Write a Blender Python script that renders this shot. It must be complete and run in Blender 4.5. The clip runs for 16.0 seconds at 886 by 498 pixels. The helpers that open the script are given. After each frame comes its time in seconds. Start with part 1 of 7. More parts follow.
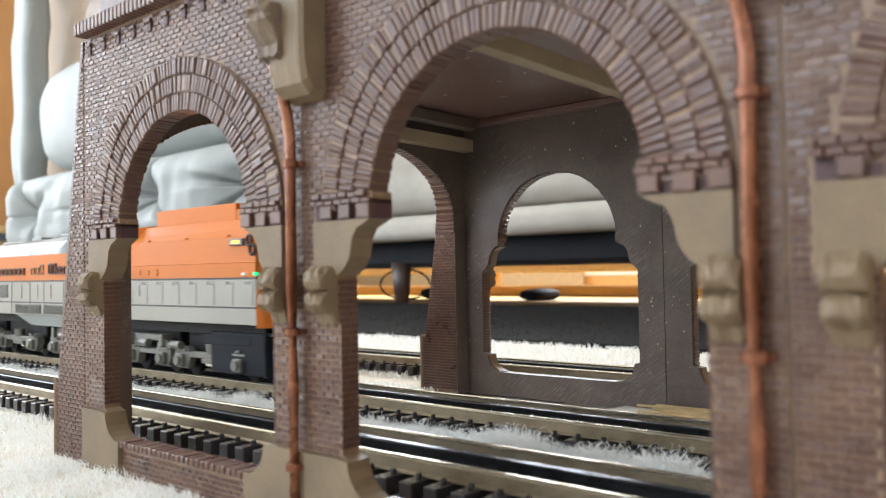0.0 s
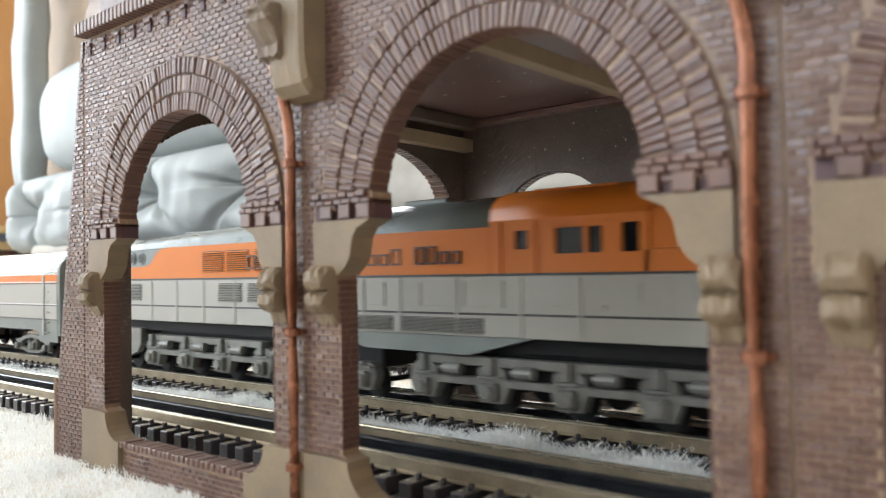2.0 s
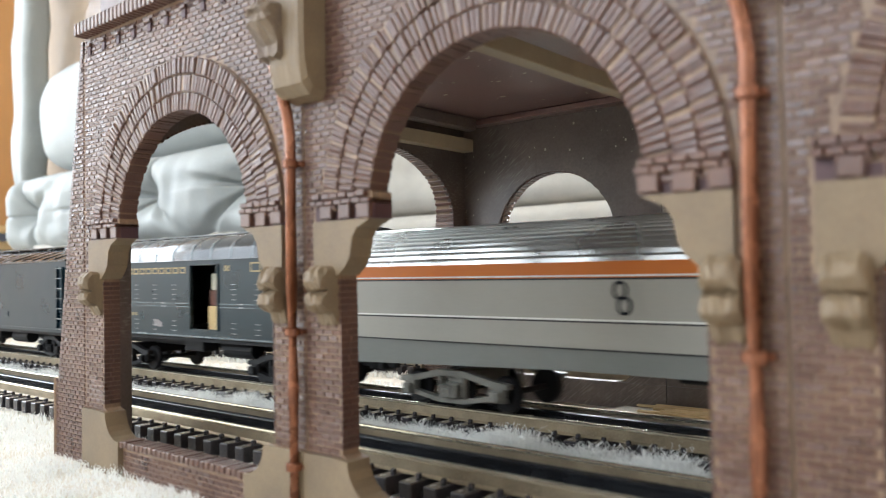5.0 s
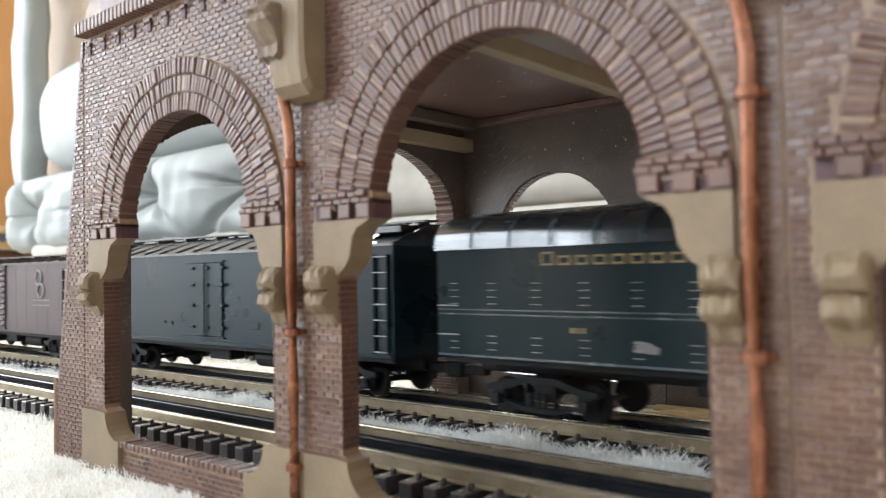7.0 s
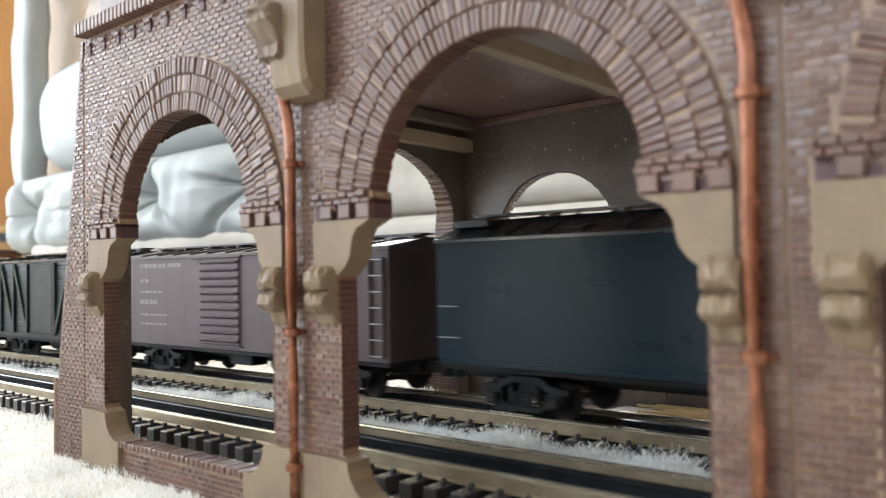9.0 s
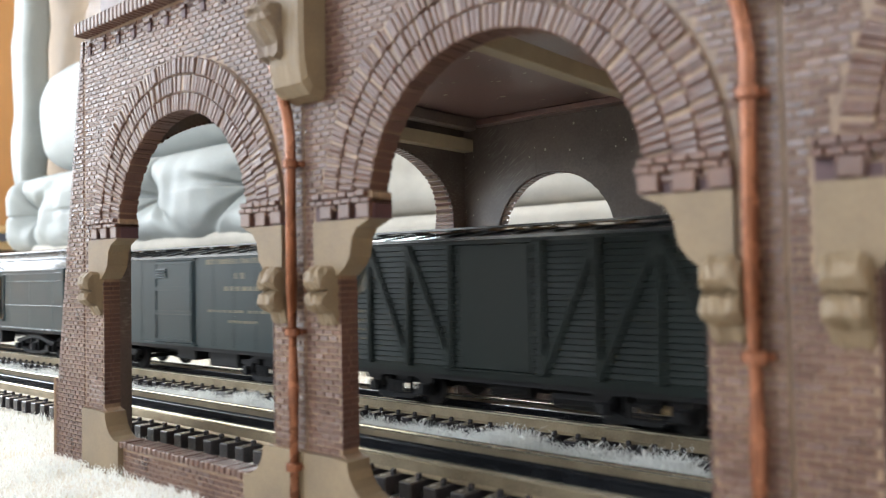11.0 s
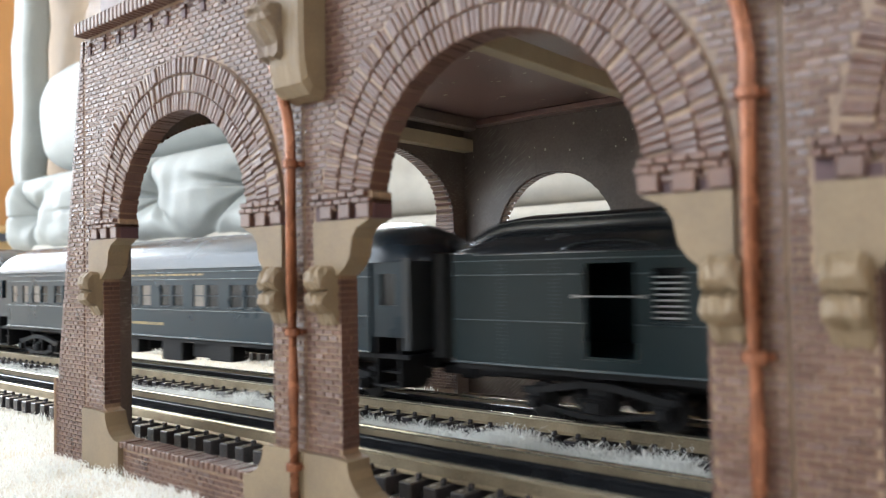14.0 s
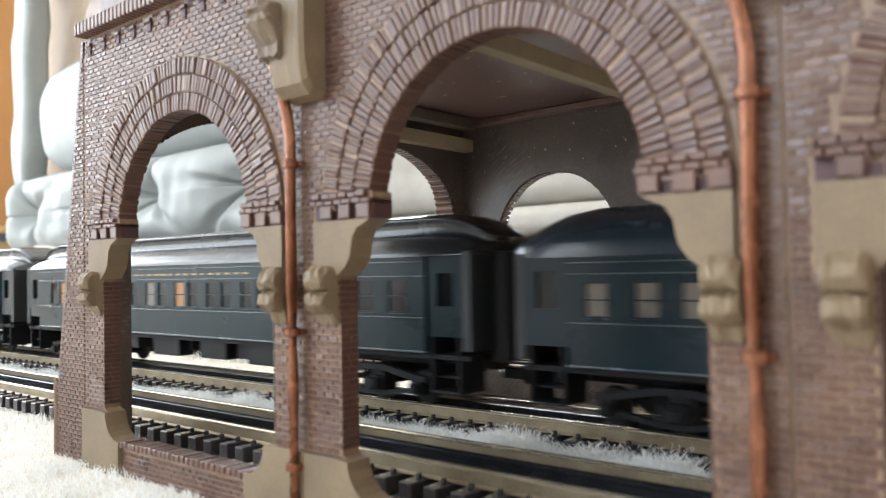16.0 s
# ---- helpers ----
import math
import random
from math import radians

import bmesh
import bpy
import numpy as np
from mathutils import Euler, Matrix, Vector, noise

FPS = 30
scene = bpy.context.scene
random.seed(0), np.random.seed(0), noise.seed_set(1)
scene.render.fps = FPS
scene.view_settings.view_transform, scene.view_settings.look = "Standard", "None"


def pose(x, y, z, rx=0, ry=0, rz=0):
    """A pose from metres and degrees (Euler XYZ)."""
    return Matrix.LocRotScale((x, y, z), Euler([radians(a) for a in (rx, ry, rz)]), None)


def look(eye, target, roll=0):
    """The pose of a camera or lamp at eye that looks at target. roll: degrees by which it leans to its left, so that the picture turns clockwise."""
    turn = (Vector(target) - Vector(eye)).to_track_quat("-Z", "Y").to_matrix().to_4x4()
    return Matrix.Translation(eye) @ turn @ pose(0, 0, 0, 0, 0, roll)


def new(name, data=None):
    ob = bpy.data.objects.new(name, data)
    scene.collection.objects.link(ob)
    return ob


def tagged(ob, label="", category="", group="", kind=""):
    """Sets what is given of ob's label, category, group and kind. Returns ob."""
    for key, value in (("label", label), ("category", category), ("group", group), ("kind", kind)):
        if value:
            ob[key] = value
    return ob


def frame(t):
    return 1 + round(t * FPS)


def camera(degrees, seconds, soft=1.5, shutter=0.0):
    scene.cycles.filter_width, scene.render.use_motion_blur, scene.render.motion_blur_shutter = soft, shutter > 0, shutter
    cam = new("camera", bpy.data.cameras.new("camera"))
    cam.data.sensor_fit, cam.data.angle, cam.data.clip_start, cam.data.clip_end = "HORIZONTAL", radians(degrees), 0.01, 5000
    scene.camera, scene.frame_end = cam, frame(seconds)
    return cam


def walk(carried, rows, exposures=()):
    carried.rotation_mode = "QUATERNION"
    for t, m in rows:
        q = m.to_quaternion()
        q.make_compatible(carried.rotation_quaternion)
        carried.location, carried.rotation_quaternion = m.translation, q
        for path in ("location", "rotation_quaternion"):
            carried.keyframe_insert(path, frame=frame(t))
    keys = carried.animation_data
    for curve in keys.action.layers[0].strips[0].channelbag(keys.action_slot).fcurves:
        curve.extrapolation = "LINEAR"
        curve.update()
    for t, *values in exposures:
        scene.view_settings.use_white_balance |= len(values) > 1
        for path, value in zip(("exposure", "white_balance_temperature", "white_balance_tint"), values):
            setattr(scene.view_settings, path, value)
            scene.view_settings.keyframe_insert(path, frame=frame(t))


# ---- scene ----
# A tabletop-scale railway on a living-room carpet. x runs along the tracks, y away from
# the camera, z = 0 at the rail tops; one unit is one metre.
cam = camera(58.4, 16.0, soft=1.1, shutter=0.5)
cam.data.dof.use_dof = True
cam.data.dof.focus_distance = 0.44
cam.data.dof.aperture_fstop = 16.0
EYE = (0.0, 0.0, 0.0646)
AIM = (-0.642, 0.7662, 0.0646 + 0.0286)
CAM_POSE = look(EYE, AIM, -1.02)
walk(cam, [(0.0, CAM_POSE), (16.0, CAM_POSE)], exposures=[(0.0, -0.14, 6180, 10), (1.2, -0.06, 6180, 10), (4.2, -0.03, 6180, 10), (6.3, 0.11, 6180, 10), (16.0, 0.11, 6180, 10)])

FLOOR = -0.014          # carpet backing under the rail tops

# ---- light ----
world = bpy.data.worlds.new("sky")
scene.world = world
world.use_nodes = True
wn = world.node_tree.nodes
sky = wn.new("ShaderNodeTexSky")
sky.sky_type = "NISHITA"
sky.sun_disc = False
sky.sun_elevation = radians(35)
sky.sun_rotation = radians(250)
world.node_tree.links.new(sky.outputs[0], wn["Background"].inputs[0])
wn["Background"].inputs[1].default_value = 0.12


def area_lamp(name, m, width, height, power, colour):
    data = bpy.data.lights.new(name, "AREA")
    data.shape, data.size, data.size_y = "RECTANGLE", width, height
    data.energy, data.color = power, colour
    ob = new(name, data)
    ob.matrix_world = m
    return ob


# daylight in the window openings, and an added fill from the east
area_lamp("window_daylight_north", look((-2.0, 2.86, 1.18), (-0.3, 0.2, 0.0)), 3.2, 0.95, 330, (0.92, 0.97, 1.0))
area_lamp("window_daylight_west", look((-5.27, -0.1, 1.50), (-0.5, 0.0, 1.0)), 2.7, 2.2, 165, (0.90, 0.96, 1.0))
area_lamp("window_daylight_south", look((-1.0, -1.97, 1.40), (-0.4, 0.2, 0.0)), 1.7, 1.5, 50, (0.92, 0.97, 1.0))
area_lamp("glass_door_daylight", look((-3.2, -1.97, 1.20), (-2.6, 0.3, 1.1)), 2.3, 2.3, 62, (0.90, 0.96, 1.0))
# unseen fill, added to lift the brick reveals that face right
area_lamp("added_fill_east", look((3.66, -0.6, 1.5), (0.0, 0.2, 0.0)), 1.3, 1.1, 20, (0.88, 0.95, 1.0))


# ---- materials ----
def material(name, colour, rough=0.6, metal=0.0, second=None, scale=60.0, bump=0.1, fine=900.0, spec=0.5, island=0.0, obj_random=0.0, contrast=0.35, accent=None):
    """Colour with variation at two scales, fine relief, and roughness that follows the wear."""
    m = bpy.data.materials.new(name)
    m.use_nodes = True
    nt = m.node_tree
    n, l = nt.nodes, nt.links
    b = n["Principled BSDF"]
    b.inputs["Metallic"].default_value = metal
    b.inputs["Specular IOR Level"].default_value = spec
    tc = n.new("ShaderNodeTexCoord")
    big = n.new("ShaderNodeTexNoise")
    big.inputs["Scale"].default_value, big.inputs["Detail"].default_value = scale, 5.0
    small = n.new("ShaderNodeTexNoise")
    small.inputs["Scale"].default_value, small.inputs["Detail"].default_value = fine, 3.0
    l.new(tc.outputs["Object"], big.inputs["Vector"])
    l.new(tc.outputs["Object"], small.inputs["Vector"])
    ramp = n.new("ShaderNodeValToRGB")
    second = second or tuple(c * 0.7 for c in colour)
    ramp.color_ramp.elements[0].position, ramp.color_ramp.elements[1].position = 0.5 - contrast / 2, 0.5 + contrast / 2
    ramp.color_ramp.elements[0].color = (*second, 1)
    ramp.color_ramp.elements[1].color = (*colour, 1)
    if accent:
        ramp.color_ramp.elements[1].position = 0.52
        ramp.color_ramp.elements.new(0.5 + contrast * 0.75).color = (*accent, 1)
    add = n.new("ShaderNodeMath")
    add.operation = "MULTIPLY_ADD"
    add.inputs[1].default_value = 0.35
    l.new(small.outputs["Fac"], add.inputs[0])
    sub = n.new("ShaderNodeMath")
    sub.operation = "MULTIPLY_ADD"
    sub.inputs[1].default_value, sub.inputs[2].default_value = 0.65, 0.0
    l.new(big.outputs["Fac"], sub.inputs[0])
    l.new(sub.outputs[0], add.inputs[2])
    last = add
    if island or obj_random:
        rnd = n.new("ShaderNodeNewGeometry") if island else n.new("ShaderNodeObjectInfo")
        shift = n.new("ShaderNodeMath")
        shift.operation = "MULTIPLY_ADD"
        shift.inputs[1].default_value = island or obj_random
        l.new(rnd.outputs["Random Per Island" if island else "Random"], shift.inputs[0])
        off = n.new("ShaderNodeMath")
        off.operation = "SUBTRACT"
        off.inputs[1].default_value = (island or obj_random) / 2
        l.new(add.outputs[0], off.inputs[0])
        l.new(off.outputs[0], shift.inputs[2])
        last = shift
    l.new(last.outputs[0], ramp.inputs[0])
    l.new(ramp.outputs[0], b.inputs["Base Color"])
    rr = n.new("ShaderNodeMapRange")
    rr.inputs[3].default_value, rr.inputs[4].default_value = max(0.02, rough - 0.12), min(1.0, rough + 0.12)
    l.new(big.outputs["Fac"], rr.inputs[0])
    l.new(rr.outputs[0], b.inputs["Roughness"])
    if bump:
        bp = n.new("ShaderNodeBump")
        bp.inputs["Strength"].default_value = bump
        bp.inputs["Distance"].default_value = 0.15 / fine
        l.new(small.outputs["Fac"], bp.inputs["Height"])
        l.new(bp.outputs[0], b.inputs["Normal"])
    return m


def glowing(name, colour, strength):
    m = bpy.data.materials.new(name)
    m.use_nodes = True
    b = m.node_tree.nodes["Principled BSDF"]
    b.inputs["Base Color"].default_value = (*colour, 1)
    b.inputs["Emission Color"].default_value = (*colour, 1)
    b.inputs["Emission Strength"].default_value = strength
    return m


# tan stone darkened for both its stain and the shade on the boss
STAINED_SHADED = material("stained_shaded_stone", (0.20, 0.15, 0.10), 0.65, second=(0.10, 0.07, 0.055), scale=120, fine=1500, bump=0.4)
PALEWOOD = material("pale_bamboo", (0.72, 0.55, 0.30), 0.6, second=(0.5, 0.36, 0.17), scale=90, fine=900, bump=0.3)
# shade of small holes and ledge gaps, put into the colour
RECESS_SHADE = material("shadowed_recess_paint", (0.075, 0.035, 0.04), 0.55, second=(0.045, 0.02, 0.025), scale=90, fine=1500, bump=0.3)
BRICK = material("painted_brick", (0.090, 0.043, 0.032), 0.31, second=(0.050, 0.023, 0.019), scale=85, fine=1200, bump=1.0, island=0.11, spec=0.65, accent=(0.17, 0.095, 0.060), contrast=0.46)
BRICK_PIECE = material("painted_brick_piece", (0.090, 0.043, 0.032), 0.31, second=(0.050, 0.023, 0.019), scale=85, fine=1200, bump=1.0, obj_random=0.10, spec=0.65, accent=(0.17, 0.095, 0.060), contrast=0.46)
MORTAR = material("mortar_wash", (0.28, 0.190, 0.120), 0.38, second=(0.13, 0.082, 0.056), scale=110, fine=1200, bump=0.8)
STONE = material("tan_stone", (0.205, 0.150, 0.088), 0.55, second=(0.135, 0.096, 0.058), scale=70, fine=1600, bump=0.35)
COPPER = material("copper_paint", (0.27, 0.105, 0.050), 0.27, 0.45, second=(0.14, 0.050, 0.026), scale=120, fine=1400, bump=0.2)
INNER = material("dark_inner_paint", (0.150, 0.118, 0.102), 0.42, second=(0.085, 0.064, 0.055), scale=38, fine=700, bump=0.6, contrast=0.3)


def scrape(m, colour, amount):
    """Fine diagonal scratches in the casting, paler than its paint, with relief."""
    n, l = m.node_tree.nodes, m.node_tree.links
    b = n["Principled BSDF"]
    tc, mp, tex, patch = n.new("ShaderNodeTexCoord"), n.new("ShaderNodeMapping"), n.new("ShaderNodeTexNoise"), n.new("ShaderNodeTexNoise")
    turn = n.new("ShaderNodeMapping")
    turn.inputs["Rotation"].default_value = (0, radians(38), 0)
    mp.inputs["Scale"].default_value = (110, 300, 1300)
    tex.inputs["Scale"].default_value, tex.inputs["Detail"].default_value = 1.0, 4.0
    patch.inputs["Scale"].default_value = 22.0
    l.new(tc.outputs["Object"], turn.inputs[0])
    l.new(turn.outputs[0], mp.inputs[0])
    l.new(mp.outputs[0], tex.inputs["Vector"])
    l.new(tc.outputs["Object"], patch.inputs["Vector"])
    cut, area, both = n.new("ShaderNodeMapRange"), n.new("ShaderNodeMapRange"), n.new("ShaderNodeMath")
    cut.inputs[1].default_value, cut.inputs[2].default_value = 0.52, 0.68
    area.inputs[1].default_value, area.inputs[2].default_value, area.inputs[4].default_value = 0.46, 0.60, amount
    l.new(tex.outputs["Fac"], cut.inputs[0])
    l.new(patch.outputs["Fac"], area.inputs[0])
    both.operation = "MULTIPLY"
    l.new(cut.outputs[0], both.inputs[0])
    l.new(area.outputs[0], both.inputs[1])
    mix = n.new("ShaderNodeMix")
    mix.data_type = "RGBA"
    old = b.inputs["Base Color"].links[0].from_socket
    l.new(both.outputs[0], mix.inputs[0])
    l.new(old, mix.inputs[6])
    mix.inputs[7].default_value = (*colour, 1)
    l.new(mix.outputs[2], b.inputs["Base Color"])


scrape(INNER, (0.30, 0.275, 0.255), 0.55)
CEIL = material("brown_ceiling_paint", (0.215, 0.125, 0.108), 0.33, second=(0.125, 0.072, 0.064), scale=25, fine=700, bump=0.35, spec=0.6)
BEAM = material("beam_cream", (0.42, 0.34, 0.22), 0.55, second=(0.33, 0.26, 0.17), scale=60, fine=1300, bump=0.15)
RAIL = material("nickel_rail", (0.78, 0.72, 0.58), 0.2, 0.85, second=(0.66, 0.58, 0.43), scale=60, fine=1500, bump=0.05)
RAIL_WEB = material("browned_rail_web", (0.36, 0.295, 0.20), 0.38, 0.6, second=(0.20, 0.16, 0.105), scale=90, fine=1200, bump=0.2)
RAIL_BLACK = material("blackened_rail", (0.035, 0.037, 0.042), 0.22, 0.6, scale=100, fine=1200, bump=0.05)
TIE = material("plastic_tie", (0.062, 0.057, 0.060), 0.25, second=(0.030, 0.027, 0.030), scale=120, fine=1600, bump=0.3)
CARPET = material("carpet_backing", (0.78, 0.74, 0.66), 0.95, second=(0.66, 0.61, 0.53), scale=40, fine=700, bump=0.6, spec=0.1)


def make_fibre():
    """Carpet yarn: pale, matt, and letting some light through."""
    m = bpy.data.materials.new("carpet_fibre")
    m.use_nodes = True
    n, l = m.node_tree.nodes, m.node_tree.links
    n.remove(n["Principled BSDF"])
    tc, tex, ramp = n.new("ShaderNodeTexCoord"), n.new("ShaderNodeTexNoise"), n.new("ShaderNodeValToRGB")
    tex.inputs["Scale"].default_value = 28.0
    l.new(tc.outputs["Object"], tex.inputs["Vector"])
    l.new(tex.outputs["Fac"], ramp.inputs[0])
    ramp.color_ramp.elements[0].color, ramp.color_ramp.elements[1].color = (0.80, 0.80, 0.765, 1), (0.92, 0.93, 0.91, 1)
    d, t, mix = n.new("ShaderNodeBsdfDiffuse"), n.new("ShaderNodeBsdfTranslucent"), n.new("ShaderNodeMixShader")
    mix.inputs[0].default_value = 0.45
    for s in (d, t):
        l.new(ramp.outputs[0], s.inputs["Color"])
    l.new(d.outputs[0], mix.inputs[1])
    l.new(t.outputs[0], mix.inputs[2])
    l.new(mix.outputs[0], n["Material Output"].inputs["Surface"])
    return m


FIBRE = make_fibre()
# carpet shade before the sofa, put into a dark colour
SOFA_SHADE = material("sofa_shade_dark", (0.013, 0.0125, 0.013), 0.95, second=(0.007, 0.0068, 0.007), scale=12, fine=300, bump=0.4, spec=0.1)
WALLPAINT = material("ochre_wall_paint", (0.54, 0.31, 0.13), 0.8, second=(0.49, 0.28, 0.115), scale=3, fine=120, bump=0.1)
CEILPAINT = material("white_ceiling_paint", (0.8, 0.78, 0.74), 0.9, second=(0.76, 0.74, 0.7), scale=3, fine=120, bump=0.1)
LEATHER = material("pale_leather", (0.295, 0.312, 0.302), 0.60, second=(0.24, 0.254, 0.246), scale=9, fine=160, bump=0.2)
# sofa back in shade with ochre reflected in it, painted as tan
SHADED_BACK = material("shaded_upholstery", (0.30, 0.225, 0.155), 0.7, second=(0.24, 0.175, 0.118), scale=12, fine=200, bump=0.2)
LINEN = material("cream_linen", (0.46, 0.43, 0.375), 0.85, second=(0.36, 0.335, 0.29), scale=20, fine=420, bump=0.35)
BLACKCLOTH = material("black_underside", (0.004, 0.005, 0.009), 0.9, scale=20, fine=200, bump=0.1)
WOODFLOOR = material("honey_wood", (0.55, 0.30, 0.08), 0.65, spec=0.25, second=(0.45, 0.24, 0.06), scale=6, fine=90, bump=0.05)
DARKWOOD = material("dark_wood", (0.05, 0.03, 0.025), 0.4, scale=20, fine=200)

BLUEGREY = material("blue_grey_cover", (0.10, 0.12, 0.16), 0.6, scale=20, fine=200)
ENGINE_GREY = material("engine_light_grey", (0.305, 0.295, 0.262), 0.34, second=(0.265, 0.257, 0.227), scale=30, fine=900, bump=0.05)
ORANGE = material("engine_orange", (0.52, 0.150, 0.014), 0.45, spec=0.3, second=(0.48, 0.125, 0.010), scale=30, fine=900, bump=0.05)
DARKGREY = material("engine_dark_grey", (0.165, 0.19, 0.18), 0.36, second=(0.13, 0.15, 0.142), scale=40, fine=900, bump=0.05)
ROOFGREY = material("roof_grey", (0.165, 0.19, 0.18), 0.3, second=(0.13, 0.15, 0.142), scale=40, fine=900, bump=0.05)
SKIRTGREY = material("skirt_grey", (0.16, 0.17, 0.155), 0.4, second=(0.13, 0.14, 0.125), scale=40, fine=900, bump=0.05)
TRUCKGREY = material("truck_grey", (0.185, 0.182, 0.160), 0.34, second=(0.10, 0.10, 0.088), scale=120, fine=1200, bump=0.2)
WHEEL = material("underframe_black", (0.007, 0.007, 0.0085), 0.6, spec=0.25, second=(0.005, 0.005, 0.006), scale=120, fine=1200, bump=0.2)
SILVER = material("fluted_silver", (0.62, 0.64, 0.64), 0.28, 0.85, second=(0.52, 0.54, 0.54), scale=40, fine=900, bump=0.03)
NAVY = material("pilot_navy", (0.004, 0.006, 0.011), 0.6, spec=0.2, scale=60, fine=900, bump=0.05)
BLACKPAINT = material("black_paint", (0.012, 0.012, 0.013), 0.4, scale=60, fine=900, bump=0)
WHITEPAINT = material("white_paint", (0.75, 0.75, 0.72), 0.5, scale=60, fine=900, bump=0)
PALEPAINT = material("faded_pale_paint", (0.24, 0.225, 0.225), 0.6, second=(0.14, 0.125, 0.125), scale=200, fine=1500, bump=0)
BROWNBLACK = material("brown_black_paint", (0.07, 0.025, 0.012), 0.4, scale=60, fine=900, bump=0)
LOUVRE_DARK = material("dark_recess", (0.02, 0.022, 0.024), 0.6, scale=60, fine=900, bump=0)
CARGREEN = material("car_black_green", (0.0050, 0.0190, 0.0270), 0.30, spec=0.24, second=(0.0040, 0.0140, 0.0175), scale=30, fine=900, bump=0.05)
CARGREY = material("car_dark_olive", (0.0066, 0.0190, 0.0235), 0.32, spec=0.24, second=(0.0058, 0.0140, 0.0160), scale=30, fine=900, bump=0.05)
CARBLUE = material("car_blue_black", (0.0044, 0.0180, 0.0270), 0.30, spec=0.24, second=(0.0034, 0.0140, 0.0230), scale=30, fine=900, bump=0.05)
OLIVE = material("car_dark_green", (0.008, 0.014, 0.012), 0.42, spec=0.2, second=(0.006, 0.010, 0.009), scale=60, fine=900, bump=0.15)
MAROON = material("car_maroon", (0.070, 0.048, 0.053), 0.45, spec=0.35, second=(0.050, 0.034, 0.038), scale=40, fine=900, bump=0.1)
ROOFMAROON = material("roof_brown", (0.06, 0.05, 0.05), 0.4, scale=40, fine=900, bump=0.1)
ROOFBLACK = material("roof_black", (0.012, 0.017, 0.022), 0.24, spec=0.9, second=(0.016, 0.019, 0.022), scale=40, fine=900, bump=0.05)
ROOFBLUE = material("roof_blue_black", (0.016, 0.034, 0.056), 0.24, spec=0.8, second=(0.018, 0.025, 0.034), scale=40, fine=900, bump=0.03)
# highlight on raised rails, straps and rivets, put into a paler colour
EDGE_GLINT = material("edge_glint_paint", (0.085, 0.115, 0.130), 0.24, second=(0.040, 0.060, 0.070), scale=60, fine=900, bump=0, spec=0.8)
GRAB = material("pale_wire", (0.30, 0.31, 0.31), 0.4, 0.4, scale=60, fine=900, bump=0)
GOLD = material("faded_gold_paint", (0.36, 0.27, 0.11), 0.5, second=(0.20, 0.15, 0.06), scale=200, fine=1500, bump=0)
FADEDGOLD = material("worn_gold_paint", (0.13, 0.105, 0.050), 0.5, second=(0.045, 0.042, 0.030), scale=300, fine=1500, bump=0)
CRATEBROWN = material("crate_brown", (0.16, 0.07, 0.05), 0.6, scale=80, fine=900)
CREAMCARD = material("cream_card", (0.55, 0.52, 0.42), 0.7, scale=60, fine=900)
CRATEGREEN = material("parcel_green", (0.06, 0.13, 0.03), 0.6, scale=60, fine=900)
CRATERED = material("parcel_red", (0.50, 0.05, 0.05), 0.6, scale=60, fine=900)
GLASS = material("dark_glass", (0.003, 0.004, 0.006), 0.16, spec=0.25, scale=30, fine=500, bump=0)
CURTAIN = material("drawn_blind", (0.17, 0.14, 0.11), 0.35, second=(0.08, 0.07, 0.06), scale=150, fine=900, bump=0)
LITGLASS = glowing("lit_window", (0.30, 0.15, 0.06), 0.22)
CABIN = glowing("lit_cab", (0.8, 0.35, 0.06), 0.5)
AMBER = glowing("amber_panel", (1.0, 0.48, 0.06), 1.6)
HEADLIGHT = glowing("headlight_glow", (1.0, 0.55, 0.18), 3.0)
GREENLIGHT = glowing("green_marker", (0.02, 0.85, 0.30), 1.2)
PALELIGHT = glowing("white_marker", (0.75, 0.75, 0.65), 0.5)


